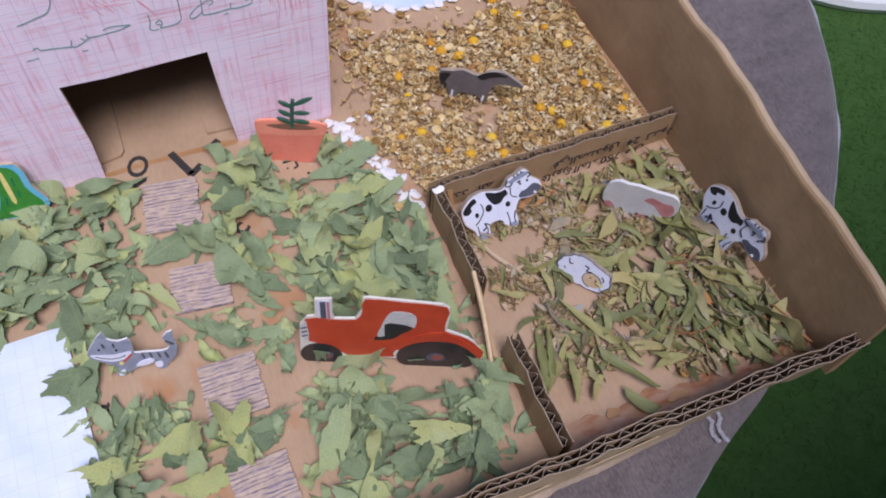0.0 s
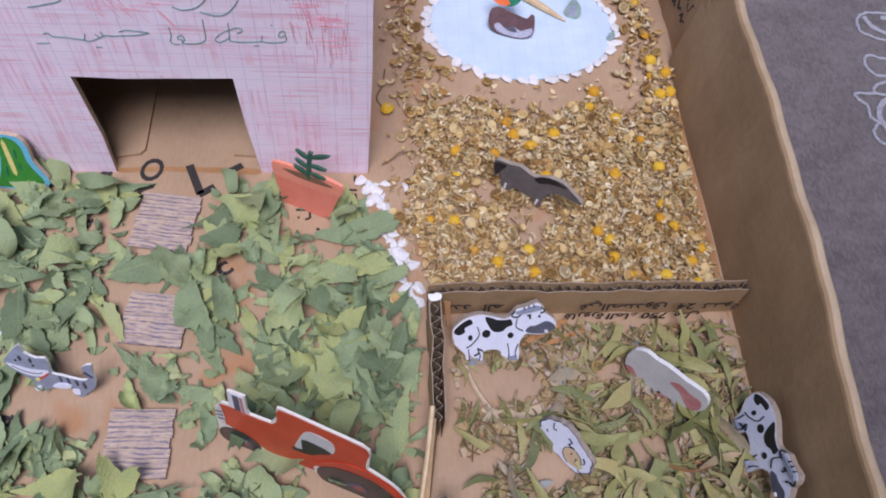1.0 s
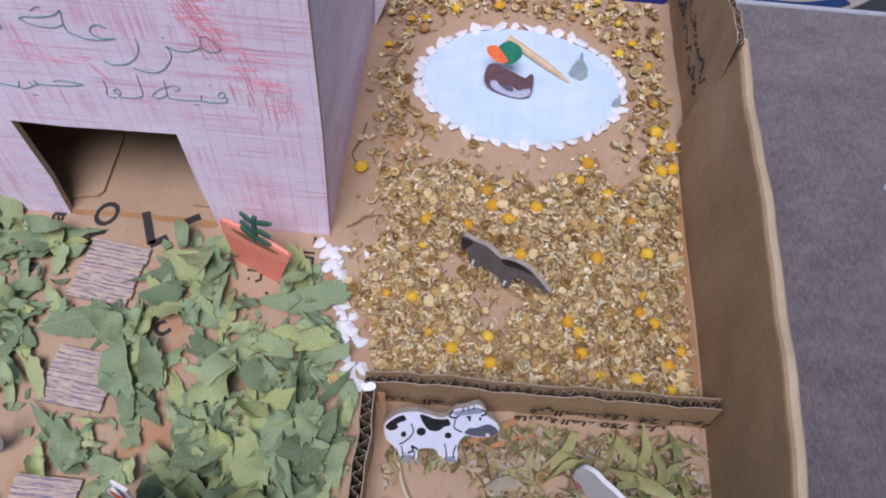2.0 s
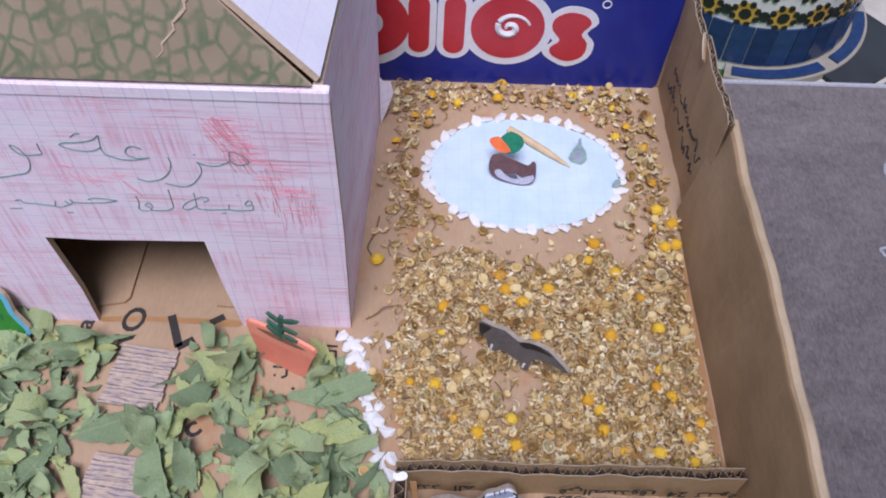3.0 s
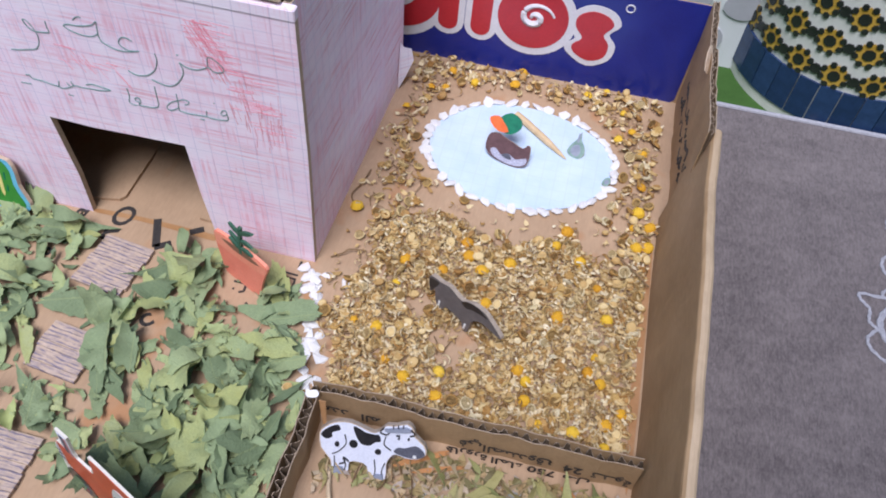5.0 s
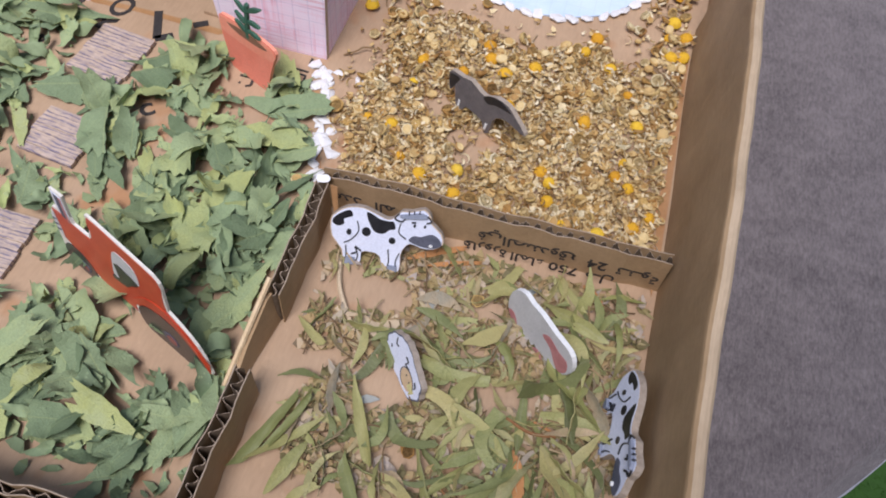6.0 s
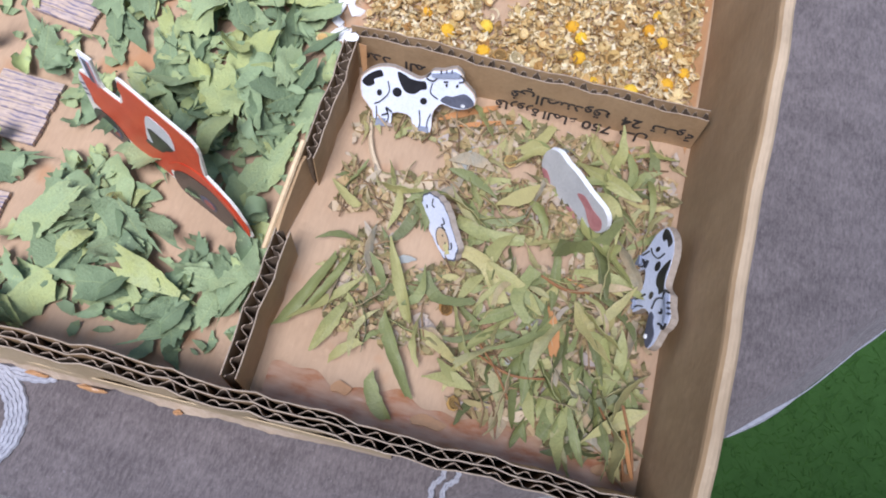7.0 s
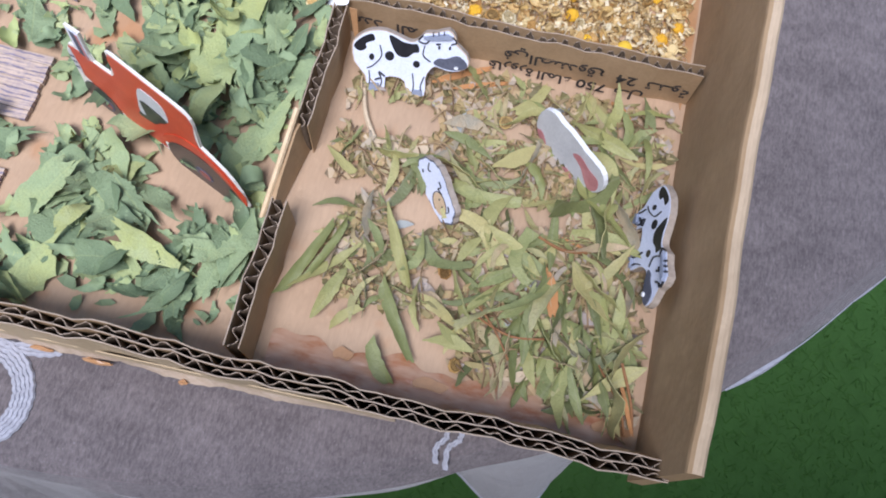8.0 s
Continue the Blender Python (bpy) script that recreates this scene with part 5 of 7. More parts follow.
COW_MARKS = [(PRINT_WHITE, mm(COW_IN)),
             (PRINT_BLACK, mm(smooth([(-7.4, 19.8), (-4.9, 23.6), (-0.2, 26.6), (1.4, 24.2), (-0.6, 22.9), (-2.4, 21.6), (-2.0, 19.6), (-4.8, 17.9)]))),
             (PRINT_BLACK, mm(smooth([(7.2, 27.4), (10.5, 26.6), (13.0, 25.4), (17.0, 25.2), (19.2, 25.4), (20.2, 22.2), (17.8, 21.2), (15.6, 18.9), (12.5, 18.6), (10.5, 19.8), (8.2, 23.7)]))),
             (PRINT_BLACK, mm(oval(8.0, 18.0, 2.0, 2.2))), (PRINT_BLACK, mm(oval(19.6, 16.4, 1.5, 1.6))), (PRINT_BLACK, mm(oval(0.5, 16.2, 1.1, 1.5))),
             (PRINT_GREY, mm(smooth([(26.6, 18.6), (28.6, 20.9), (31.5, 21.2), (36.0, 23.4), (39.5, 21.8), (40.8, 19.1), (37.4, 17.0), (33, 16.6), (28.4, 17.4)]))),
             (PRINT_BLACK, mm(line_patch([(3.6, 22.2), (4.6, 17.5), (1.6, 12.6), (-1.2, 10.6)], 0.45))),
             (PRINT_BLACK, mm(line_patch([(22.2, 25.5), (22.0, 21.0), (25.4, 18.7)], 0.45))),
             (PRINT_BLACK, mm(line_patch([(-0.2, 9.5), (0.4, 5.0), (-0.1, 1.2)], 0.45))), (PRINT_BLACK, mm(line_patch([(4.2, 9.6), (5.6, 5.5), (4.6, 1.8)], 0.45))),
             (PRINT_BLACK, mm(line_patch([(18.4, 11.8), (19.4, 6.0), (18.8, 1.2)], 0.45))), (PRINT_BLACK, mm(line_patch([(23.4, 11.2), (22.4, 6.5), (23.4, 1.4)], 0.45))),
             (PRINT_BLACK, mm(line_patch([(21.0, 30.0), (19.4, 27.4), (22.4, 26.6), (24.0, 28.6)], 0.4))), (PRINT_BLACK, mm(line_patch([(33.2, 31.6), (35.0, 29.4), (33.0, 28.2)], 0.4))),
             (PRINT_BLACK, mm(oval(28.2, 26.0, 0.5, 0.6, 8))), (PRINT_BLACK, mm(oval(32.6, 26.6, 0.5, 0.6, 8))), (PRINT_BLACK, mm(line_patch([(26.8, 27.2), (28.6, 27.6)], 0.35))), (PRINT_BLACK, mm(line_patch([(6.8, 8.4), (4.0, 10.0), (5.0, 7.6), (2.6, 6.0)], 0.35))),
             (PRINT_BLACK, mm(line_patch([(25.0, 32.0), (25.4, 29.8)], 0.4))), (PRINT_BLACK, mm(line_patch([(27.2, 32.6), (27.6, 30.4)], 0.4))), (PRINT_BLACK, mm(line_patch([(29.4, 33.2), (29.8, 31.0)], 0.4))), (WHITE_CARD, mm(oval(36.4, 18.2, 0.9, 0.5, 8))),
             (CAT_GREY, mm([(0.2, 0.6), (4.6, 1.4), (4.4, 4.4), (0.6, 4.0)])), (CAT_GREY, mm([(18.8, 0.6), (23.8, 1.2), (23.2, 4.6), (19.4, 4.2)])),
             (CAT_GREY, mm(smooth([(21.5, 29.6), (26, 30.9), (31, 32.4), (33.3, 30.8), (28, 29.6), (23, 28.6)], 2)))]
cutout("cow_cutout", "black-and-white spotted toy cow cut from card, leaning on the fence", "toy cow", (-0.1366, 0.1272), (-0.1155, 0.1282), 30, mm(COW), KRAFT_EDGE, COW_MARKS, 0.0028, KRAFT_RIM, group="toy cows")
tilt = radians(-6)
turn_cow = lambda pts: [(p[0] * math.cos(tilt) - p[1] * math.sin(tilt), p[0] * math.sin(tilt) + p[1] * math.cos(tilt) + 0.0024) for p in pts]
cutout("cow_cutout", "spotted toy cow cut from card, propped against the box wall", "toy cow", (-0.0150, 0.0965), (-0.0135, 0.0705), 14, turn_cow(mm(COW)), KRAFT_EDGE, [(m, turn_cow(p)) for m, p in COW_MARKS], 0.0028, KRAFT_RIM, group="toy cows")

PIG = smooth([(-7.1, 7.4), (-8.5, 15.3), (-6.9, 24.0), (-1.7, 28.6), (3.0, 28.2), (9.2, 29.6), (18.6, 29.2), (27.6, 30.0), (31.8, 26.4), (33.1, 19.2), (30.4, 12.0), (26.4, 9.6), (25.4, 2.0), (22.6, 0.3), (20.6, 3.0), (19.2, 7.2), (14.6, 5.6), (12.6, 6.8), (10.4, 1.2), (7.0, 0.0), (5.6, 3.8), (3.4, 6.6), (0.6, 3.6), (-2.2, 4.4), (-4.2, 8.2)], 2)
def pig_mm(pts):
    return mm(pts, sv=0.86)


cutout("pig_cutout", "pale grey toy pig cut from white-edged card with pink patches", "toy pig", (-0.0574, 0.1188), (-0.0418, 0.1038), 6, pig_mm(PIG), PIG_GREY, [
    (PIG_PINK, pig_mm(smooth([(14.0, 19.2), (17.5, 23.6), (24, 22.2), (29.5, 22.4), (31.3, 16.2), (28.6, 11.0), (25.0, 12.0), (20.0, 17.4)]))),
    (PIG_PINK, pig_mm(smooth([(-6.4, 6.4), (-3.5, 9.0), (0.5, 4.6), (-1.0, 1.6)]))), (PIG_PINK, pig_mm(smooth([(12.5, 3.2), (15.2, 6.6), (19.5, 3.8), (20.0, 1.4), (17.0, 2.2)]))),
    (PRINT_BLACK, pig_mm(line_patch([(2.0, 1.0), (10.0, 1.3), (16.8, 1.9)], 1.1)))], 0.0022, WHITE_CARD)

SHEEP = smooth([(-3.1, 5.6), (-2.8, 11.1), (1.6, 15.6), (6.0, 17.6), (10.8, 17.5), (18.3, 14.9), (24.0, 12.9), (25.8, 6.5), (21.3, 0.6), (14.1, 0.0), (5.7, 0.4), (0.2, 2.2)], 4)
SHEEP = [(11.3 + (p[0] - 11.3) * k, 8.8 + (p[1] - 8.8) * k) for i, p in enumerate(SHEEP) for k in (1.0 + 0.07 * abs(math.sin(i * 0.85)),)]
SHEEP_IN = [(11.3 + (p[0] - 11.3) * 0.95, 8.8 + (p[1] - 8.8) * 0.94) for p in SHEEP]
cutout("sheep_cutout", "small white woolly toy sheep with tan face cut from card", "toy sheep", (-0.1060, 0.0910), (-0.0925, 0.0745), 20, mm(SHEEP), PRINT_GREY, [
    (PRINT_WHITE, mm(SHEEP_IN)),
    (TAN, mm(oval(16.4, 6.0, 5.0, 4.2, 18, -0.3))), (PRINT_BLACK, mm(line_patch(oval(16.4, 6.0, 5.3, 4.5, 14, -0.3)[:12], 0.4))),
    (PRINT_BLACK, mm(oval(15.2, 7.6, 0.5, 0.5, 8))), (PRINT_BLACK, mm(oval(18.4, 6.8, 0.5, 0.5, 8))),
    (PRINT_BLACK, mm(line_patch([(1.2, 13.8), (2.4, 11.0), (4.0, 11.6)], 0.5))), (PRINT_BLACK, mm(line_patch([(10.2, 13.6), (12.6, 12.8), (11.8, 10.6), (15.0, 11.0)], 0.5))),
    (PRINT_BLACK, mm(line_patch([(0.2, 7.6), (1.2, 6.6)], 0.4))), (PRINT_BLACK, mm(line_patch([(20.5, 11.0), (22.2, 9.6), (22.0, 8.0)], 0.4)))], 0.0028, KRAFT_RIM, 0.002)

HORSE = smooth([(-1.2, 20.4), (2.0, 23.0), (7.7, 23.6), (13.2, 25.6), (20.3, 23.2), (24.8, 23.8), (30.0, 27.8), (37.8, 28.6), (42.7, 25.8), (50.3, 20.4), (49.5, 18.4), (40.2, 18.9), (34.7, 17.4), (30.7, 11.8), (29.8, 1.0), (26.5, 0.0), (24.5, 5.6), (18.5, 6.6), (12.6, 6.2), (10.7, 1.0), (7.2, 0.3), (4.8, 7.4), (3.6, 14.0), (0.6, 9.0)], 2)
cutout("horse_cutout", "dark grey toy horse cut from card, standing among dried chamomile", "toy horse", (-0.1175, 0.2318), (-0.0770, 0.2065), 4, mm(HORSE, 0, 0, 0.98, 0.92), HORSE_GREY, [
    (PRINT_BLACK, mm(smooth([(-0.8, 19.0), (2.2, 21.2), (6.0, 21.4), (4.4, 17.0), (1.2, 10.6)]), 0, 0, 0.98, 0.92)),
    (PRINT_BLACK, mm(smooth([(22.5, 22.2), (27, 26.4), (33, 28.0), (40.5, 25.8), (36, 24.8), (30, 22.8), (26, 20.2)]), 0, 0, 0.98, 0.92)),
    (WHITE_CARD, mm(line_patch([(8.2, 7.6), (7.9, 3.0)], 1.2), 0, 0, 0.98, 0.92)), (WHITE_CARD, mm(line_patch([(27.6, 6.8), (27.0, 1.8)], 1.2), 0, 0, 0.98, 0.92))], 0.0025, KRAFT_RIM, 0.0015)

CAT = smooth([(-9.4, 20.6), (-5.8, 26.0), (-0.3, 32.6), (0.7, 27.6), (5.2, 24.8), (9.5, 25.6), (10.4, 20.8), (10.2, 15.2), (14.3, 14.6), (22.4, 13.2), (26.4, 15.4), (24.5, 22.4), (29.6, 26.0), (29.1, 19.8), (29.6, 14.4), (27.8, 8.3), (23.8, 4.0), (21.2, 0.2), (17.2, 1.8), (17.3, 5.9), (11.0, 5.0), (5.3, 2.4), (1.7, 0.0), (-1.2, 1.4), (1.1, 6.5), (-2.9, 10.5), (-7.7, 14.6), (-9.9, 18.0)], 2)
cutout("cat_cutout", "grey-blue striped toy cat cut from card, lying among leaves", "toy cat", (-0.3323, 0.1184), (-0.3097, 0.1144), 15, mm(CAT), CAT_GREY, [
    (PRINT_WHITE, mm(smooth([(-9.0, 18.6), (-4.0, 17.6), (2.0, 16.4), (9.2, 17.0), (6.0, 12.6), (0.0, 11.6), (-6.0, 14.6)]))),
    (PRINT_BLACK, mm(line_patch([(-7.0, 17.0), (-2.0, 14.2), (3.0, 13.6), (6.0, 14.8)], 0.5))), (PRINT_BLACK, mm(oval(-4.2, 21.4, 0.6, 0.7, 8))), (PRINT_BLACK, mm(oval(3.0, 19.2, 0.6, 0.7, 8))),
    (TRACTOR_RED, mm(line_patch([(4.2, 10.4), (8.6, 14.8)], 0.9))), (YELLOW_INK, mm(oval(3.0, 9.6, 1.1, 1.0, 10))),
    (PRINT_WHITE, mm(smooth([(17.6, 5.8), (20.8, 6.2), (20.6, 2.8), (18.0, 2.6)], 2))), (PRINT_WHITE, mm(smooth([(0.2, 3.2), (3.6, 5.2), (2.6, 1.4), (0.2, 1.2)], 2))),
    (PRINT_GREY, mm(line_patch([(13.4, 14.2), (13.8, 10.6)], 0.8))), (PRINT_GREY, mm(line_patch([(16.8, 13.6), (17.2, 10.2)], 0.8))), (PRINT_GREY, mm(line_patch([(20.4, 13.0), (20.8, 9.6)], 0.8))), (PRINT_GREY, mm(line_patch([(25.4, 20.2), (28.6, 17.2)], 0.8))), (PRINT_WHITE, mm(smooth([(9.0, 6.4), (12.0, 9.0), (17.0, 9.6), (17.4, 7.4), (13.0, 6.0)], 2))), (PRINT_GREY, mm(line_patch([(-2.0, 25.0), (-1.6, 22.6)], 0.7))), (PRINT_GREY, mm(line_patch([(2.6, 24.2), (2.8, 22.0)], 0.7))), (PRINT_GREY, mm(line_patch([(23.6, 12.4), (24.2, 8.6)], 0.8)))], 0.0012, WHITE_CARD)

# tractor: white-edged card with separate printed parts
T_A, T_B = (-0.2475, 0.0945), (-0.1700, 0.0600)
TU, TV = frame_of(T_A, T_B, 4)
TN = TU.cross(TV).normalized()
tractor = empty("toy_tractor", "flat red toy tractor cut from white-edged card, standing among leaves", "toy tractor", at=(T_A[0], T_A[1], 0.0))


def tractor_part(name, pts, material, layer, thick=None, side=None, label="", owner=None):
    b = bmesh.new()
    h = 0.00018 * layer
    prism(b, pts, TN * h, TU, TV, thick or h - 0.00002, 0, 1, 1)
    return part(name, b, [material, side or material], owner or tractor, label)


tk = dict(dv=0.5, sv=0.90)
tractor_part("card_body", mm([(-1.3, 11.7), (0.3, 39.0), (3.9, 46.3), (7.7, 47.7), (8.4, 63.2), (16.2, 64.3), (15.7, 49.5), (16.6, 45.8), (25.9, 46.6), (29.0, 55.3), (29.9, 66.5), (32.0, 67.2), (65.3, 63.6), (68.4, 60.5), (68.9, 56.0), (68.4, 38.5), (73.6, 35.5), (79.0, 31.4), (82.3, 27.4), (85.6, 20.0), (87.8, 9.7), (83.1, 5.4), (78.3, -1.1), (71.6, -6.4), (63.3, -8.6), (56.0, -7.1), (49.2, -0.2), (45.7, 6.1), (34.7, 7.2), (21.5, 5.4), (17.8, -4.8), (13.5, -7.2), (6.6, -6.4), (0.4, -2.6)], **tk), CREAM_CARD, 0, 0.0011, CREAM_CARD, "cream-white card edge")
tractor_part("red_bodywork", mm(smooth([(3.0, 44.2), (15, 45.0), (26.4, 45.8), (29.4, 54.4), (30.8, 65.6), (48, 64.2), (67.2, 61.6), (67.8, 50), (67.6, 38.0), (75, 33.4), (81.9, 26.8), (87.0, 10.3), (45.3, 16.0), (44.3, 8.2), (21.0, 8.6), (14.0, 18.0), (3.5, 21.9)], 2), **tk), TRACTOR_RED, 1)
rear_wheel = tractor_part("wheel", mm(oval(64.9, 9.4, 19.6, 17.6, 28), **tk), PRINT_BLACK, 2, label="black rear wheel")
tractor_part("fender", mm(smooth([(44.5, 20.0), (50, 26.0), (60, 30.0), (70, 28.0), (79.0, 21.0), (86.8, 9.6), (84.2, 17.5), (78, 28), (66.5, 37.0), (54, 32.4)], 2), **tk), TRACTOR_RED, 3)
front_wheel = tractor_part("wheel", mm(oval(8.8, 7.2, 10.2, 12.4, 24), **tk), PRINT_BLACK, 2, label="black front wheel")
tractor_part("hub", mm(oval(11.2, 7.2, 3.6, 4.0, 14), **tk), PRINT_GREY, 3, owner=front_wheel)
tractor_part("hub", mm(oval(11.6, 7.0, 2.0, 2.2, 12), **tk), HUB_RED, 4, owner=front_wheel)
tractor_part("hub", mm(oval(64.5, 10.0, 4.6, 4.4, 14), **tk), PRINT_GREY, 3, owner=rear_wheel)
tractor_part("hub", mm(oval(65.2, 10.2, 3.0, 3.0, 12), **tk), HUB_RED, 4, owner=rear_wheel)
tractor_part("window", mm(smooth([(36.0, 30.4), (38.0, 41.0), (40.2, 50.0), (43.6, 55.6), (51.6, 54.4), (54.0, 49.5), (53.4, 41.2), (50.0, 38.8), (42.0, 38.0), (40.4, 30.0)], 2), **tk), PIG_GREY, 2)
tractor_part("seat", mm(smooth([(39.6, 31.0), (39.4, 42.6), (44.8, 44.0), (52.8, 40.6), (47.0, 33.6), (43.1, 28.2), (35.2, 26.4), (35.4, 29.4)], 2), **tk), PRINT_BLACK, 3)
tractor_part("exhaust_pipe", mm([(8.9, 47.0), (9.4, 62.4), (15.4, 63.2), (15.2, 47.6)], **tk), PRINT_WHITE, 1)
tractor_part("exhaust_pipe", mm([(10.4, 46.0), (10.6, 61.4), (13.2, 61.8), (13.0, 46.2)], **tk), PRINT_GREY, 2)
tractor_part("exhaust_pipe", mm([(13.4, 44.0), (13.6, 61.6), (14.8, 61.8), (14.8, 44.4)], **tk), PIG_PINK, 2)
tractor_part("grille", mm([(0.4, 26.0), (0.6, 38.0), (3.4, 43.0), (4.0, 30.0), (3.4, 22.0)], **tk), PIG_GREY, 2)
for z in (27, 31, 35):
    tractor_part("grille_bar", mm(line_patch([(0.6, z), (3.4, z + 1.6)], 1.0), **tk), PRINT_GREY, 3)

# flower pot cut-out
P_A, P_B = (-0.2302, 0.2222), (-0.2067, 0.2107)
PU, PV = frame_of(P_A, P_B, 3)
PN = PU.cross(PV).normalized()
pot = empty("flower_pot_cutout", "flat terracotta flower pot with small green plant, cut from card", "toy flower pot", at=(P_A[0], P_A[1], 0.0))


def pot_part(name, pts, material, layer, thick=None, side=None):
    b = bmesh.new()
    h = 0.0002 * layer
    prism(b, pts, PN * h, PU, PV, thick or h - 0.00002, 0, 1, 1)
    part(name, b, [material, side or material], pot)


pk = dict(dv=3.9, sv=0.88)
pot_part("card_body", mm(smooth([(-2.4, 27.0), (-1.0, 31.0), (6.7, 32.8), (17, 33.6), (28.1, 33.9), (36.6, 32.4), (37.2, 28.0), (34.4, 19.8), (31.4, 8), (28.4, -3.0), (15, -4.2), (3.0, -4.0), (0.8, 6), (-1.2, 15.8)], 2), **pk), TERRACOTTA, 0, 0.0018, TERRA_LIGHT)
pot_part("rim", mm(smooth([(-2.0, 25.4), (-1.2, 30.0), (8, 32.0), (20, 33.0), (30, 32.8), (36.2, 30.6), (35.2, 23.6), (20, 20.6), (8, 20.0), (-0.6, 20.4)], 2), **pk), TERRA_LIGHT, 1)
pot_part("soil", mm(smooth([(4.0, 28.6), (12, 30.8), (24, 31.4), (32.0, 29.4), (24, 27.0), (12, 26.4)], 2), **pk), SOIL, 2)
pot_part("stem", mm(line_patch([(18.5, 28.4), (18.9, 40.0), (20.2, 52.0)], 2.0), **pk), PLANT_GREEN, 3, 0.0016)
for i, (u0, v0, u1, v1) in enumerate(((18.6, 32.0, 10.6, 36.0), (19.0, 34.5, 28.0, 34.0), (19.0, 38.5, 12.0, 43.0), (19.4, 41.0, 28.6, 42.0), (19.8, 46.0, 12.5, 50.5), (20.0, 48.0, 31.0, 56.0))):
    mu, mv = (u0 + u1) / 2, (v0 + v1) / 2
    d = Vector((u1 - u0, v1 - v0)).normalized()
    pot_part("leaf", mm(smooth([(u0, v0), (mu - d.y * 1.5, mv + d.x * 1.5), (u1, v1), (mu + d.y * 1.3, mv - d.x * 1.3)], 3), **pk), PLANT_GREEN, 4 + (i % 3), 0.0014)

# watering figure: only its green, blue and orange card shapes
B_A, B_B = (-0.3900, 0.2310), (-0.3505, 0.2275)
cutout("garden_cutout", "green and blue printed card cut-out with cyan border beside the house", "toy cut-out", B_A, B_B, 12, mm(smooth([(-22, 0), (6, 0.2), (22, 0.2), (38, 0.6), (44.6, 6.2), (42.6, 13.0), (39.6, 20), (39.2, 28.4), (36.0, 35.4), (27.0, 36.6), (24.6, 40.0), (21.5, 49), (19.0, 58), (8.0, 66), (-10, 64), (-20, 40)], 2)), CYAN, [
    (BOOT_GREEN, mm(smooth([(14, 1.6), (36.0, 2.4), (41.8, 6.6), (39.4, 12.4), (36.4, 20), (36.2, 28.0), (33.0, 33.6), (27.0, 33.8), (24, 20), (20, 8)], 2))),
    (CLOTH_BLUE, mm(smooth([(-20, 2), (12, 2.0), (19, 10), (24.0, 22), (25.0, 32.0), (22.0, 39.0), (18, 44), (0, 44), (-18, 36)], 2))),
    (ORANGE, mm(smooth([(4, 46), (18.4, 45.6), (17.5, 55), (8.0, 63), (-6, 60)], 2))),
    (YELLOW_INK, mm(smooth([(27.6, 12), (29.8, 12), (29.4, 31), (27.4, 31)], 2))), (DUCK_GREEN, mm(line_patch([(32, 14), (32.4, 18)], 0.8))), (DUCK_GREEN, mm(line_patch([(32, 22), (32.4, 27)], 0.8))), (DUCK_GREEN, mm(line_patch([(24.5, 10), (25.5, 16)], 0.8)))], 0.0025)

# duck, oar and small bird tag on the pond
duck = empty("duck_cutout", "brown toy duck with green head and orange beak on pond", "toy duck", at=(-0.0990, 0.3420, 0.0015))
duck.scale = (0.9, 0.9, 0.9)
DU, DV = frame_of((0, 0), (1, -0.18), 38)
DN = DU.cross(DV).normalized()
b = bmesh.new()
prism(b, mm(smooth([(-14.2, 12.8), (-12.7, 18.0), (-7.4, 19.6), (-2.8, 18.1), (4.5, 16.3), (11.6, 14.6), (14.0, 17.6), (16.4, 16.9), (17.5, 11.3), (17.0, 4.2), (10.0, 1.0), (0.8, 1.2), (-8.3, 3.2), (-13.2, 7.2)], 2)), (0, 0, 0), DU, DV, 0.002, 0, 1, 1)
for i, (mt, pts) in enumerate(((CAT_GREY, [(-9.6, 8.0), (-6.0, 9.2), (-2.0, 6.2), (4.0, 8.0), (9.0, 6.0), (15.8, 9.0), (16.4, 4.6), (10.0, 1.6), (1.0, 1.8), (-7.4, 4.0)]), (CLOTH_BLUE, [(-1.4, 6.0), (3.2, 8.4), (6.4, 5.2), (3.0, 4.6)]), (DUCK_GREEN, [(-8.4, 25.0), (-8.0, 30.0), (-3.0, 33.8), (3.5, 31.4), (4.6, 26.6), (0.5, 21.8), (-5.0, 21.6)]), (ORANGE, [(-14.0, 28.0), (-9.5, 30.0), (-6.0, 27.6), (-1.5, 22.8), (-7.0, 21.4), (-12.5, 24.6)]))):
    pts = [(-4 + (p[0] + 4) * 1.2, 25 + (p[1] - 25) * 1.15) for p in pts] if i > 1 else pts
    h = 0.0008 * max(0, i - 1) + 0.0002 * (i + 1)
    prism(b, mm(smooth(pts, 2)), DN * h, DU, DV, 0.0016 if i > 1 else h - 0.00002, 2 + i, 2 + i, 2 + i)
part("figure", b, [DUCK_BROWN, KRAFT_EDGE, FEATHER, PRINT_GREY, DUCK_GREEN, ORANGE], duck)
bm = bmesh.new()
tube(bm, [(-0.0970, 0.3860, 0.0042), (-0.0885, 0.3795, 0.0040), (-0.0735, 0.3675, 0.0034), (-0.0640, 0.3600, 0.0026), (-0.0600, 0.3568, 0.0022)], [0.0022, 0.0024, 0.0022, 0.0012, 0.0003], 8)
tagged(link_mesh("wooden_splint", bm, MATCH_WOOD), "pale pointed wooden splint lying on the pond", "splint")
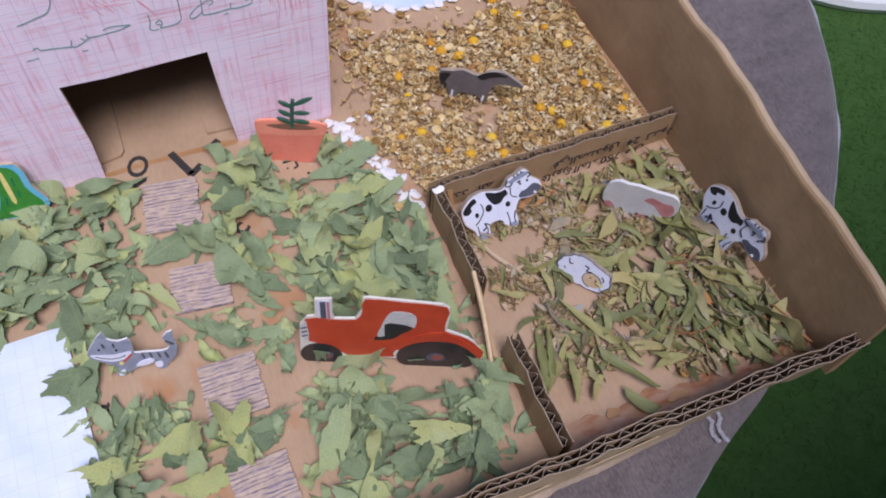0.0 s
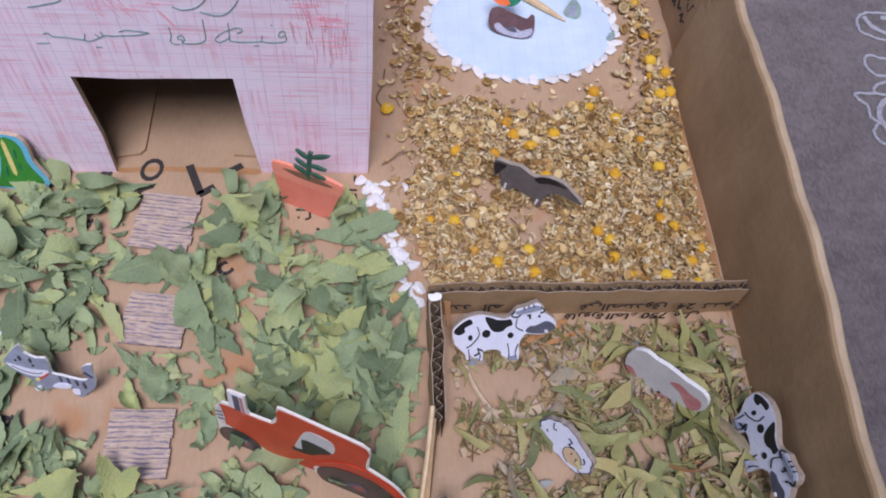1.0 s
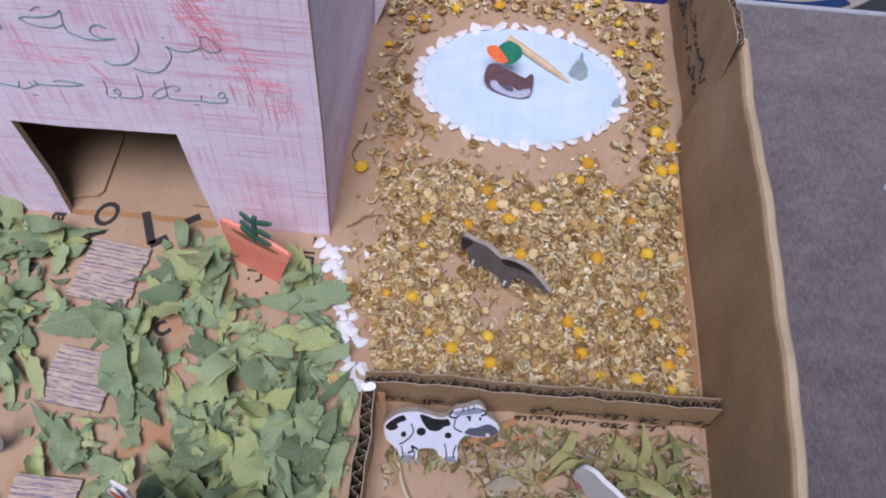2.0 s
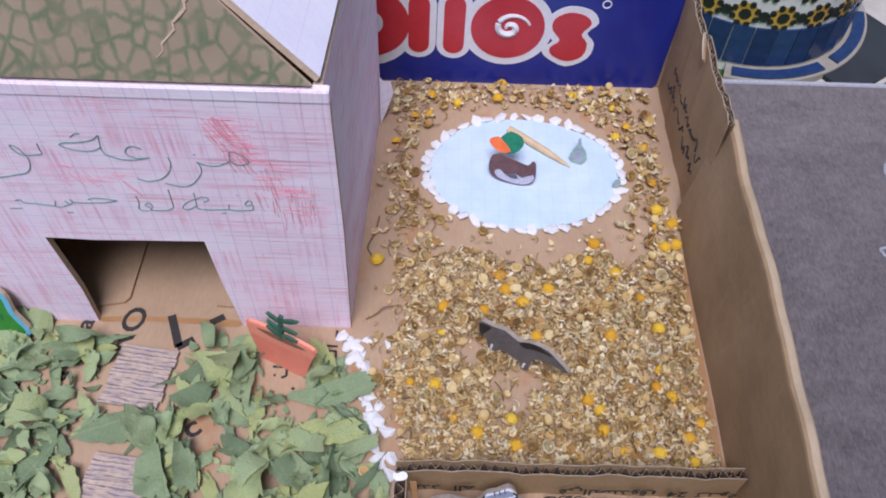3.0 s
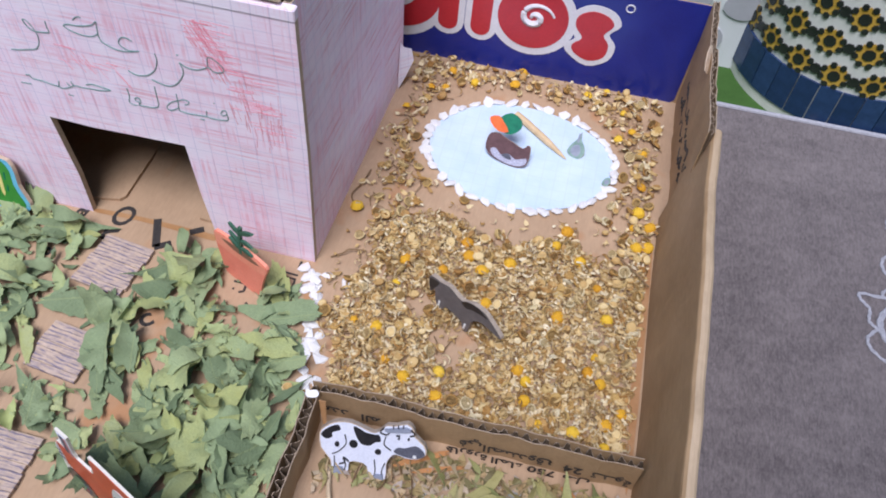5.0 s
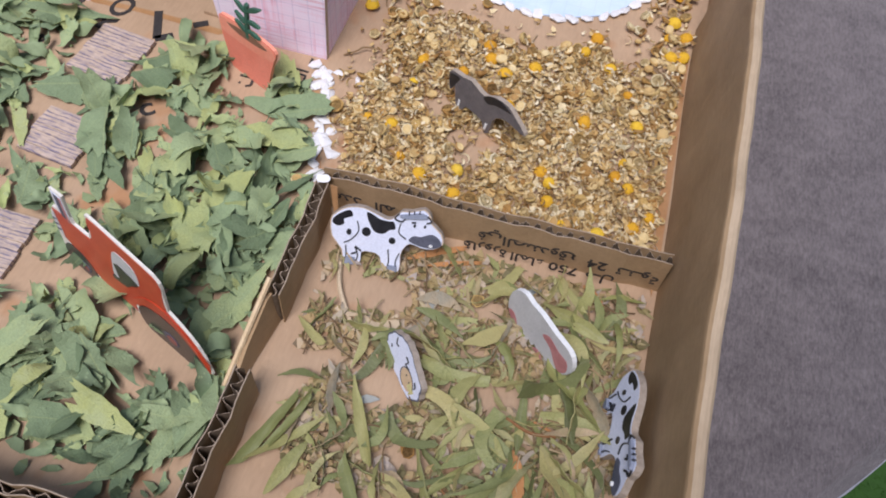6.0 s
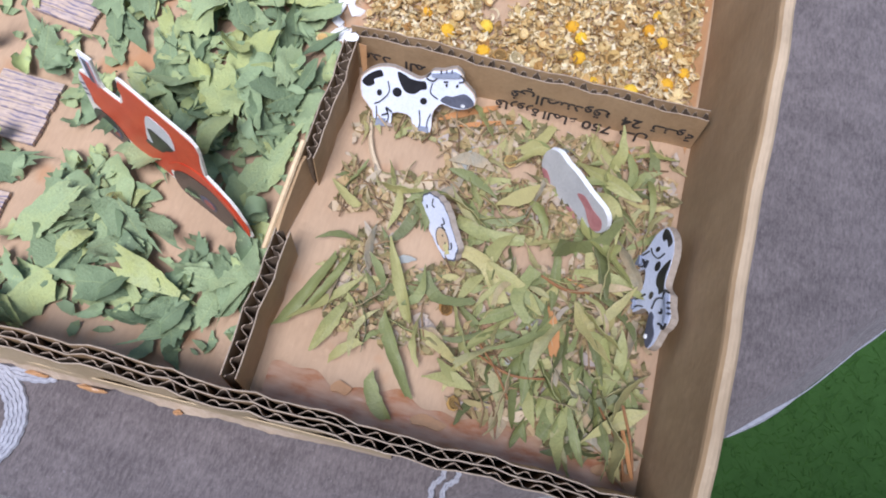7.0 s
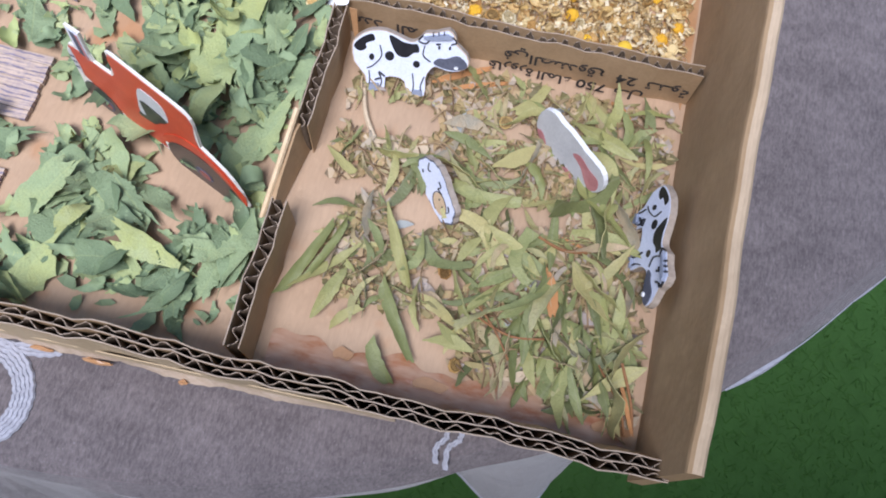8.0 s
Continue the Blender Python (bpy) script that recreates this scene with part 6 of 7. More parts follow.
cutout("bird_tag", "tiny grey-green card tag on the pond's edge", "toy tag", (-0.0610, 0.3615), (-0.0515, 0.3595), 50, mm(smooth([(0, 3), (3, 0.4), (7, 0), (9.5, 4), (8, 9), (5.4, 12), (4.2, 17), (3.4, 12.4), (1.2, 8)], 2), 0, 0, 1.15, 1.0), TAG_GREEN, [(CAT_GREY, mm(smooth([(2, 3), (6.5, 1.2), (8.2, 4.4), (6.4, 8.6), (3.0, 7.4)], 2))), (CAT_GREY, mm(line_patch([(4.2, 15.5), (4.6, 10)], 1.4)))], 0.0015, KRAFT_EDGE, 0.0012)
cutout("bird_tag", "tiny grey-green card tag on the pond's edge", "toy tag", (-0.0360, 0.3420), (-0.0310, 0.3400), 60, mm(smooth([(0, 0), (4, 0), (5.4, 4), (3, 7.4), (0, 5)], 2), su=0.8, sv=0.8), TAG_GREEN, [(CAT_GREY, mm(oval(2.1, 2.6, 1.3, 1.6, 10)))], 0.0012, KRAFT_EDGE, 0.0022)

# paper sheet at the near edge of the leaf field
bm = bmesh.new()
prism(bm, [(-0.55, 0.004), (-0.3485, 0.004), (-0.3490, 0.080), (-0.3525, 0.1545), (-0.55, 0.150)], (0, 0, 0.0022), (1, 0, 0), (0, 1, 0), 0.0012)
tagged(link_mesh("paper_sheet", bm, BLUE_PAPER), "pale blue-white squared paper sheet lying on the box floor", "paper")

# ---- stepping mats ----
for i, (cx, cy, w, h, a) in enumerate(((-0.2865, 0.2075, 0.031, 0.033, -0.13), (-0.2845, 0.1525, 0.030, 0.027, -0.12), (-0.2840, 0.0925, 0.029, 0.031, -0.02), (-0.2830, 0.0420, 0.029, 0.024, 0.02))):
    stepmat = empty("stepping_mat", "small square mat of brown card strips lined with blue pen", "mat", "stepping mats", at=(cx, cy, 0))
    stepmat.rotation_euler.z = a
    strips = 7
    for k in range(strips):
        b = bmesh.new()
        y0, y1 = -h / 2 + h * k / strips, -h / 2 + h * (k + 1) / strips - 0.0002
        box(b, (-w / 2 + rng.uniform(0, 0.0012), y0, 0.0008), (w / 2 - rng.uniform(0, 0.0012), y1, 0.0028 + rng.uniform(-0.0003, 0.0003)))
        part("strip", b, MAT, stepmat)


# ---- dried leaves ----
def blade(name, rows, across, curl, bend, twist, ripple, seed, thick, material, folds=()):
    """A thin leaf from a grid of flat points, rolled along its length, bent, twisted and rippled at the margins."""
    r = random.Random(seed)
    ph, verts, faces = r.uniform(0, 6.28), [], []
    for flat in rows:
        for x, y in flat:
            k = curl if abs(curl) > 0.05 else 0.05
            y1, z1 = math.sin(k * y) / k, (1 - math.cos(k * y)) / k
            c, q = math.cos(twist * x), math.sin(twist * x)
            y2, z2 = y1 * c - z1 * q, y1 * q + z1 * c
            z2 += ripple * abs(y) * 3 * math.sin(9 * x + ph + (1.7 if y > 0 else 0)) + 0.012 * math.sin(21 * x + 13 * y + ph)
            for turn, start, slope in folds:
                past = x * math.cos(turn) + y * math.sin(turn) - start
                z2 += slope * past if past > 0 else 0.0
            kx = bend if abs(bend) > 0.05 else 0.05
            verts.append((math.sin(kx * x) * (1 / kx - z2), y2, (1 - math.cos(kx * x)) / kx + z2 * math.cos(kx * x)))
    n, count = across, len(verts)
    verts += [(x, y, z - thick) for x, y, z in verts]
    m = len(rows)
    for i in range(m - 1):
        for j in range(n - 1):
            q = (i * n + j, (i + 1) * n + j, (i + 1) * n + j + 1, i * n + j + 1)
            faces += [q, tuple(count + k for k in q[::-1])]
    rim = [i * n for i in range(m)] + [(m - 1) * n + j for j in range(1, n)] + [i * n + n - 1 for i in range(m - 2, -1, -1)] + [j for j in range(n - 2, 0, -1)]
    for p, q in zip(rim, rim[1:] + rim[:1]):
        faces.append((p, p + count, q + count, q))
    me = bpy.data.meshes.new(name)
    me.from_pydata(verts, [], faces)
    me.materials.append(material)
    me.polygons.foreach_set("use_smooth", [True] * len(me.polygons))
    me.set_sharp_from_angle(angle=radians(30))
    return me


def torn_leaf(seed, material):
    """A flake broken from a broad dried leaf: straight ragged tears, one side often split off along a rib, a fold, edges curled up."""
    r = random.Random(seed)
    m, n = 13, 9
    wide = r.uniform(0.26, 0.44)
    t0, t1 = (0.0, r.uniform(0.45, 0.7)) if r.random() < 0.25 else (r.uniform(0.15, 0.4), r.uniform(0.62, 0.9))
    left, right = (1.0, r.uniform(0.05, 0.5)) if r.random() < 0.75 else (1.0, r.uniform(0.7, 1.0))
    if r.random() < 0.5:
        left, right = right, left
    tear0, tear1 = [r.uniform(-0.09, 0.09) for _ in range(n)], [r.uniform(-0.12, 0.12) for _ in range(n)]
    slant0, slant1, sway = r.uniform(-0.35, 0.35), r.uniform(-0.4, 0.4), r.uniform(-0.08, 0.08)
    notch = r.randrange(2, m - 2) if r.random() < 0.6 else -9
    rows = []
    for i in range(m):
        t = i / (m - 1)
        full = t0 + (t1 - t0) * t
        w = wide * max(0.03, math.sin(math.pi * min(0.985, max(0.015, full)) ** 0.8)) ** 0.75
        row = []
        for j in range(n):
            f = j / (n - 1) * 2 - 1
            side = left if f < 0 else right
            rag = 0.30 if side < 0.72 else 0.13
            edge = 1 + (r.uniform(-rag, 0.08) if abs(f) > 0.9 else 0) - (0.45 if i == notch and f * (left - right) > 0.6 else 0)
            y = f * w * side * edge
            x = t - 0.5 + (tear0[j] + slant0 * f * w / wide) * (1 - t) ** 3 * (0.3 if t0 == 0 else 1) + (tear1[j] + slant1 * f) * t ** 4
            row.append((x + r.uniform(-0.012, 0.012), y + sway * math.sin(math.pi * t)))
        rows.append(row)
    curl = r.choice((r.uniform(-0.6, 1.2), r.uniform(0.8, 2.2), r.uniform(2.0, 4.0), r.uniform(-1.8, 0.2)))
    folds = [(r.uniform(0, 6.28), r.uniform(-0.08, 0.15), r.choice((r.uniform(0.3, 1.1), r.uniform(-0.7, -0.2)))) for _ in range(r.choice((0, 1, 1, 2, 2)))]
    return blade("leaf", rows, n, curl, r.gauss(0.1, 0.6), r.gauss(0, 0.5), r.uniform(0.03, 0.11), seed, 0.007, material, folds)


def long_leaf(seed, material):
    """A whole narrow dried leaf, sickle-bent, channelled along its midrib and twisted a little."""
    r = random.Random(seed)
    m, n = 12, 5
    belly, sway = r.uniform(0.36, 0.64), r.choice((r.uniform(-0.10, 0.10), r.uniform(-0.26, 0.26)))
    broad = r.uniform(0.075, 0.118)
    kind = r.random()
    blunt, stub = kind < 0.45, kind < 0.18
    snap0, snap1 = r.uniform(-0.5, 0.5), r.uniform(-0.5, 0.5)
    rows = []
    for i in range(m):
        t = i / (m - 1)
        run = (0.30 if stub else 0.0) + t * ((0.40 if stub else 0.70) if blunt else 1.0)
        w = max(0.012, broad * max(0.0, math.sin(math.pi * run ** (math.log(0.5) / math.log(belly)))) ** 0.85)
        jag0, jag1 = (snap0 if stub else 0.0) * (1 - t) ** 4, (snap1 if blunt else 0.0) * t ** 4
        rows.append([(t - 0.5 + (jag0 + jag1) * (j / (n - 1) * 2 - 1) * w * 2 + ((r.uniform(-0.05, 0.05) if blunt else 0.0) if i == m - 1 else 0.0), (j / (n - 1) * 2 - 1) * w * (1 + (r.uniform(-0.14, 0.08) if j in (0, n - 1) else 0)) + sway * math.sin(math.pi * t)) for j in range(n)])
    return blade("leaf", rows, n, r.choice((r.uniform(0, 3), r.uniform(3, 7), r.uniform(-3, 1))), r.gauss(0.1, 0.45), r.gauss(0, 0.9), r.uniform(0.0, 0.06), seed, 0.010, material)


def lay(me, owner, x, y, z, size, spin, tilt=(0, 0), name="leaf"):
    """Puts a piece down so that its lowest point lies at height z."""
    ob = put_piece(me, owner, x, y, 0.0, size, spin, tilt, name)
    low = min((ob.matrix_basis @ v.co).z for v in me.vertices)
    ob.matrix_basis = Matrix.Translation((0, 0, z - low)) @ ob.matrix_basis
    return ob


BROAD = [torn_leaf(100 + s, BROAD_LEAF) for s in range(48)]
LONG = [long_leaf(300 + s, LONG_LEAF) for s in range(30)]
GREENS = [long_leaf(400 + s, GREEN_LEAF) for s in range(8)]
OLIVES = [long_leaf(440 + s, OLIVE_LEAF) for s in range(8)]
rng = random.Random(77)

field = empty("leaf_litter", "bed of crumbled dried green leaves over the cardboard floor", "dried leaves")
MATS = ((-0.2865, 0.2075, 0.019, 0.020), (-0.2845, 0.1525, 0.018, 0.0165), (-0.2840, 0.0925, 0.018, 0.0185), (-0.2830, 0.0420, 0.018, 0.015))
BARE = ((-0.300, 0.231, 0.013, 0.011), (-0.323, 0.236, 0.010, 0.012), (-0.195, 0.226, 0.008, 0.006), (-0.217, 0.213, 0.006, 0.006), (-0.347, 0.2000, 0.009, 0.007), (-0.2190, 0.2085, 0.015, 0.008), (-0.2545, 0.176, 0.010, 0.014), (-0.2480, 0.130, 0.008, 0.026), (-0.3150, 0.131, 0.016, 0.009), (-0.2330, 0.180, 0.014, 0.007), (-0.2600, 0.066, 0.008, 0.030), (-0.2540, 0.036, 0.010, 0.014), (-0.3250, 0.066, 0.012, 0.012), (-0.3350, 0.020, 0.020, 0.012), (-0.2520, 0.220, 0.012, 0.009), (-0.2000, 0.224, 0.022, 0.010), (-0.2710, 0.230, 0.010, 0.010), (-0.2304, 0.011, 0.016, 0.006), (-0.1950, 0.011, 0.010, 0.007), (-0.1660, 0.012, 0.009, 0.011), (-0.1700, 0.080, 0.006, 0.009), (-0.1742, 0.152, 0.006, 0.008), (-0.2700, 0.100, 0.007, 0.016), (-0.1960, 0.192, 0.008, 0.006), (-0.2960, 0.1735, 0.020, 0.005), (-0.3225, 0.237, 0.007, 0.010), (-0.2992, 0.2345, 0.009, 0.013))
def kept_clear(x, y, grow=0.0):
    if any(abs(x - cx) < w + 0.004 + grow and abs(y - cy) < h + 0.004 + grow for cx, cy, w, h in MATS):
        return True
    if any(((x - cx) / (w + grow)) ** 2 + ((y - cy) / (h + grow)) ** 2 < 1 for cx, cy, w, h in BARE):
        return True
    along, ahead = (x + 0.2475) * 0.914 - (y - 0.0945) * 0.407, -(x + 0.2475) * 0.407 - (y - 0.0945) * 0.914
    if -0.006 < along < 0.088 and -0.004 < ahead < 0.015 + grow or ((x + 0.321) / 0.030) ** 2 + ((y - 0.111) / 0.017) ** 2 < 1:
        return True
    return y > 0.226 + 0.006 * math.sin(x * 70) or x > (-0.160 if y < 0.155 else -0.192 + (0.235 - y) * 0.33) or x < -0.49 or y < 0.006 or (x < -0.352 and y < 0.158)


count = 0
spots = []
while count < 284:
    x, y = rng.uniform(-0.42, -0.158), rng.uniform(0.004, 0.234)
    near = sum((x - a) ** 2 + (y - c) ** 2 < 0.0090 ** 2 for a, c in spots)
    patchy = math.sin(x * 95 + 1.3) * math.sin(y * 88 + 0.6) + 0.5 * math.sin(x * 210 - y * 170)
    if kept_clear(x, y) or near > 3 or rng.random() > 0.66 + 0.4 * patchy:
        continue
    spots.append((x, y))
    big = rng.random()
    size = rng.uniform(0.015, 0.021) if big < 0.6 else rng.uniform(0.021, 0.029)
    wide = rng.uniform(0.85, 1.25)
    lay(BROAD[count % 48], field, x, y, 0.0004 + 0.0013 * near + rng.uniform(0, 0.0006), (size, size * wide, size * rng.uniform(0.7, 1.0)), rng.uniform(0, 6.28), (rng.gauss(0, 0.24), rng.gauss(0, 0.20)))
    count += 1
for x, y, s, a in ((-0.1850, 0.1985, 0.040, 0.35), (-0.2560, 0.2270, 0.026, 1.9), (-0.2330, 0.2050, 0.030, 1.5), (-0.3050, 0.1500, 0.028, 2.2), (-0.2730, 0.0700, 0.028, 0.1), (-0.3380, 0.0860, 0.034, 1.2), (-0.3200, 0.2200, 0.034, 0.3), (-0.1690, 0.160, 0.024, 0.9), (-0.1705, 0.093, 0.036, 1.2), (-0.2410, 0.0620, 0.028, 1.2), (-0.1870, 0.0190, 0.026, 1.0), (-0.2140, 0.0250, 0.026, 0.8)):
    lay(BROAD[int(s * 1e4) % 48], field, x, y, 0.0030, (s * 0.82, s * 0.62, s * 0.55), a, (rng.uniform(-0.15, 0.15), rng.uniform(-0.12, 0.12)))


def shards(name, owner, count, place, size, material, seed, label):
    """Many tiny curled chips in one mesh."""
    r = random.Random(seed)
    verts, faces = [], []
    made = 0
    while made < count:
        x, y = place(r)
        if x is None:
            continue
        s, a = r.uniform(*size), r.uniform(0, 6.28)
        w = s * r.uniform(0.3, 0.6)
        tilt = Euler((r.uniform(-0.7, 0.7), r.uniform(-0.5, 0.5), a)).to_matrix()
        k = len(verts)
        z = 0.0008 + r.uniform(0, 0.0022)
        up = s * r.uniform(0.1, 0.4)
        for px, py, pz in ((-s / 2, 0, up), (-s / 5, w / 2, 0), (-s / 5, -w / 2, 0), (s / 4, w / 2, 0), (s / 4, -w / 2, 0), (s / 2, 0, up)):
            q = tilt @ Vector((px, py, pz))
            verts.append((x + q.x, y + q.y, max(0.0004, z + q.z)))
        faces += [(k, k + 2, k + 1), (k + 1, k + 2, k + 4, k + 3), (k + 3, k + 4, k + 5)]
        made += 1
    me = bpy.data.meshes.new(name)
    me.from_pydata(verts, [], faces)
    me.materials.append(material)
    ob = new(name, me)
    ob.parent = owner
    return tagged(ob, label, kind="stuff")


def field_place(r):
    x, y = r.uniform(-0.42, -0.158), r.uniform(0.004, 0.23)
    return (x, y) if not kept_clear(x, y, -0.003) else (None, None)


def joined(name, owner, count, place, size, meshes, material, seed, label):
    """Many small torn flakes in one mesh."""
    r = random.Random(seed)
    verts, faces, made = [], [], 0
    while made < count:
        x, y = place(r)
        if x is None:
            continue
        s = r.uniform(*size)
        m = Euler((r.gauss(0, 0.25), r.gauss(0, 0.2), r.uniform(0, 6.28))).to_matrix().to_4x4() @ Matrix.Diagonal((s, s * r.uniform(0.7, 1.0), s, 1))
        me, k = meshes[made % len(meshes)], len(verts)
        low = min((m @ v.co).z for v in me.vertices)
        m = Matrix.Translation((x, y, 0.0004 + r.uniform(0, 0.003) - low)) @ m
        verts += [tuple(m @ v.co) for v in me.vertices]
        faces += [tuple(k + i for i in p.vertices) for p in me.polygons]
        made += 1
    me = bpy.data.meshes.new(name)
    me.from_pydata([(x, y, max(0.0003, z)) for x, y, z in verts], [], faces)
    me.polygons.foreach_set("use_smooth", [True] * len(me.polygons))
    me.set_sharp_from_angle(angle=radians(50))
    me.materials.append(material)
    ob = new(name, me)
    ob.parent = owner
    return tagged(ob, label, kind="stuff")


FLAKE = islands("broad_leaf_flakes", ((0.0, (0.122, 0.169, 0.094)), (0.3, (0.207, 0.273, 0.146)), (0.6, (0.282, 0.357, 0.188)), (0.85, (0.376, 0.423, 0.169)), (1.0, (0.423, 0.451, 0.244))))
joined("leaf_flakes", field, 340, field_place, (0.009, 0.016), BROAD, FLAKE, 15, "small torn dried leaf flakes")
shards("leaf_crumbs", field, 500, field_place, (0.003, 0.010), islands("broad_leaf_crumbs", ((0.0, (0.15, 0.2, 0.11)), (0.6, (0.26, 0.32, 0.16)), (1.0, (0.38, 0.42, 0.2)))), 5, "small dried leaf crumbs")

pen_litter = empty("pen_litter", "bed of long narrow dried green and yellow leaves in the pen", "dried leaves")


def pen_place(r):
    x, y = r.uniform(-0.143, -0.004), r.uniform(0.010, 0.146)
    bare = (x < -0.124 + 0.012 * math.sin(y * 60 + 1.5) and y < 0.085) or (y < 0.034 and x < -0.075) or (y < 0.016 and x < -0.04) or any(((x - a) / w) ** 2 + ((y - b) / h) ** 2 < 1 for a, b, w, h in ((-0.103, 0.076, 0.011, 0.010), (-0.128, 0.115, 0.014, 0.012), (-0.058, 0.083, 0.009, 0.007), (-0.048, 0.088, 0.008, 0.006), (-0.085, 0.051, 0.010, 0.006), (-0.112, 0.117, 0.010, 0.008), (-0.070, 0.123, 0.008, 0.005)))
    return (None, None) if bare else (x, y)


TOYS = ((-0.118, 0.140, 0.022, 0.008), (-0.096, 0.083, 0.009, 0.014), (-0.046, 0.116, 0.012, 0.013), (-0.010, 0.075, 0.008, 0.020))
count = 0
pile = []
while count < 270:
    x, y = pen_place(rng)
    if x is None or any(((x - a) / w) ** 2 + ((y - b) / h) ** 2 < 1 for a, b, w, h in TOYS):
        continue
    if (y > 0.10 and rng.random() < 0.45) or (x < -0.08 and rng.random() < 0.4):
        continue
    near = sum((x - a) ** 2 + (y - c) ** 2 < 0.0065 ** 2 for a, c in pile)
    if near > 4:
        continue
    pile.append((x, y))
    s = rng.choice((rng.uniform(0.010, 0.016), rng.uniform(0.014, 0.022), rng.uniform(0.022, 0.032)))
    wide = rng.uniform(0.8, 1.25) * (1.25 if s < 0.016 else 1.0)
    x = min(max(x, -0.146 + s * 0.42), -0.003 - s * 0.38)
    y = min(max(y, 0.003 + s * 0.40), 0.149 - s * 0.45)
    lay(LONG[count % 30], pen_litter, x, y, 0.0005 + 0.0014 * near + rng.uniform(0, 0.0015), (s, s * wide, s * 1.0), rng.uniform(0, 6.28) if x < -0.05 else rng.gauss(1.9, 0.8), (rng.gauss(0, 0.65), rng.uniform(-0.16, 0.16)))
    count += 1
# a denser heap of darker leaves in the corner by the box wall
for i in range(38):
    x, y, s = -0.007 - 0.050 * rng.random() ** 1.4, 0.010 + 0.034 * rng.random(), rng.uniform(0.015, 0.028)
    x, y = min(x, -0.003 - s * 0.30), max(y, 0.003 + s * 0.36)
    lay((GREENS if i % 3 else LONG)[i % 8], pen_litter, x, y, 0.0006 + 0.004 * rng.random(), (s, s * rng.uniform(0.7, 1.0), s * 0.9), rng.gauss(1.75, 0.5), (rng.gauss(0, 0.6), rng.uniform(-0.15, 0.25)))
# the leaves that stand out: middle, length, width, turn
for x, y, s, w, a in ((-0.140, 0.046, 0.036, 0.0050, 1.2), (-0.134, 0.050, 0.030, 0.0040, 1.2), (-0.028, 0.092, 0.035, 0.0065, -0.7), (-0.100, 0.029, 0.033, 0.0056, -1.0), (-0.102, 0.012, 0.018, 0.0073, -0.9), (-0.020, 0.043, 0.027, 0.0067, -1.3), (-0.015, 0.046, 0.025, 0.0050, -1.3), (-0.010, 0.034, 0.021, 0.0056, -1.2), (-0.015, 0.141, 0.020, 0.0035, 0.2), (-0.016, 0.120, 0.023, 0.0032, -1.4), (-0.107, 0.090, 0.018, 0.0056, -1.0), (-0.085, 0.089, 0.023, 0.0051, -1.4), (-0.065, 0.044, 0.021, 0.0045, 0.4), (-0.034, 0.033, 0.015, 0.0048, -1.1), (-0.039, 0.046, 0.030, 0.0040, -2.0), (-0.031, 0.017, 0.018, 0.0045, 0.7), (-0.135, 0.069, 0.018, 0.0040, 0.2), (-0.059, 0.100, 0.019, 0.0045, -1.0)):
    lay(GREENS[int(abs(x) * 1e3) % 8], pen_litter, x, y, 0.0045, (s, w * 4.6, s * 0.9), a, (rng.uniform(-0.4, 0.4), rng.uniform(-0.06, 0.06)))
for x, y, s, w, a in ((-0.138, 0.090, 0.018, 0.0050, -0.6), (-0.069, 0.109, 0.021, 0.0095, 0.7), (-0.106, 0.059, 0.038, 0.0062, -1.1), (-0.078, 0.024, 0.020, 0.0078, 0.0), (-0.078, 0.063, 0.018, 0.0062, 1.1), (-0.071, 0.082, 0.019, 0.0060, 1.2), (-0.050, 0.065, 0.020, 0.0050, 1.0), (-0.037, 0.138, 0.021, 0.0061, -0.7), (-0.067, 0.137, 0.020, 0.0060, -2.2), (-0.119, 0.026, 0.014, 0.0039, 0.8), (-0.077, 0.029, 0.016, 0.0057, -0.5), (-0.045, 0.024, 0.017, 0.0056, -1.3), (-0.016, 0.119, 0.020, 0.0034, 0.1), (-0.132, 0.044, 0.034, 0.0045, 0.8), (-0.066, 0.048, 0.025, 0.0045, -2.3)):
    lay(OLIVES[int(abs(x) * 1e3) % 8], pen_litter, x, y, 0.0050, (s, w * 4.6, s * 0.9), a, (rng.uniform(-0.4, 0.4), rng.uniform(-0.06, 0.06)))
joined("leaf_rest", pen_litter, 230, pen_place, (0.007, 0.014), [long_leaf(500 + k, LONG_LEAF) for k in range(14)], islands("small_long_leaves", ((0.0, (0.138, 0.115, 0.055)), (0.25, (0.215, 0.195, 0.080)), (0.5, (0.330, 0.270, 0.120)), (0.75, (0.440, 0.345, 0.190)), (1.0, (0.327, 0.284, 0.244))), 0.55), 61, "small dried narrow leaves")
shards("leaf_crumbs", pen_litter, 2100, pen_place, (0.003, 0.009), LEAF_BITS, 6, "small dried leaf and stem crumbs")
orange_me = long_leaf(903, ORANGE_LEAF)
for x, y, s, w, a in ((-0.0440, 0.0540, 0.020, 0.0060, -1.25), (-0.099, 0.142, 0.027, 0.0040, 0.5), (-0.090, 0.139, 0.024, 0.0030, 0.35), (-0.028, 0.142, 0.012, 0.0046, -0.7), (-0.008, 0.017, 0.022, 0.0021, -1.2), (-0.036, 0.077, 0.014, 0.0014, -0.3)):
    lay(orange_me, pen_litter, x, y, 0.0075 if y < 0.06 else 0.0030, (s, w * 4.4, s * 0.6), a)["label"] = "orange-brown dried leaf"
tan_me = long_leaf(907, STRAW)
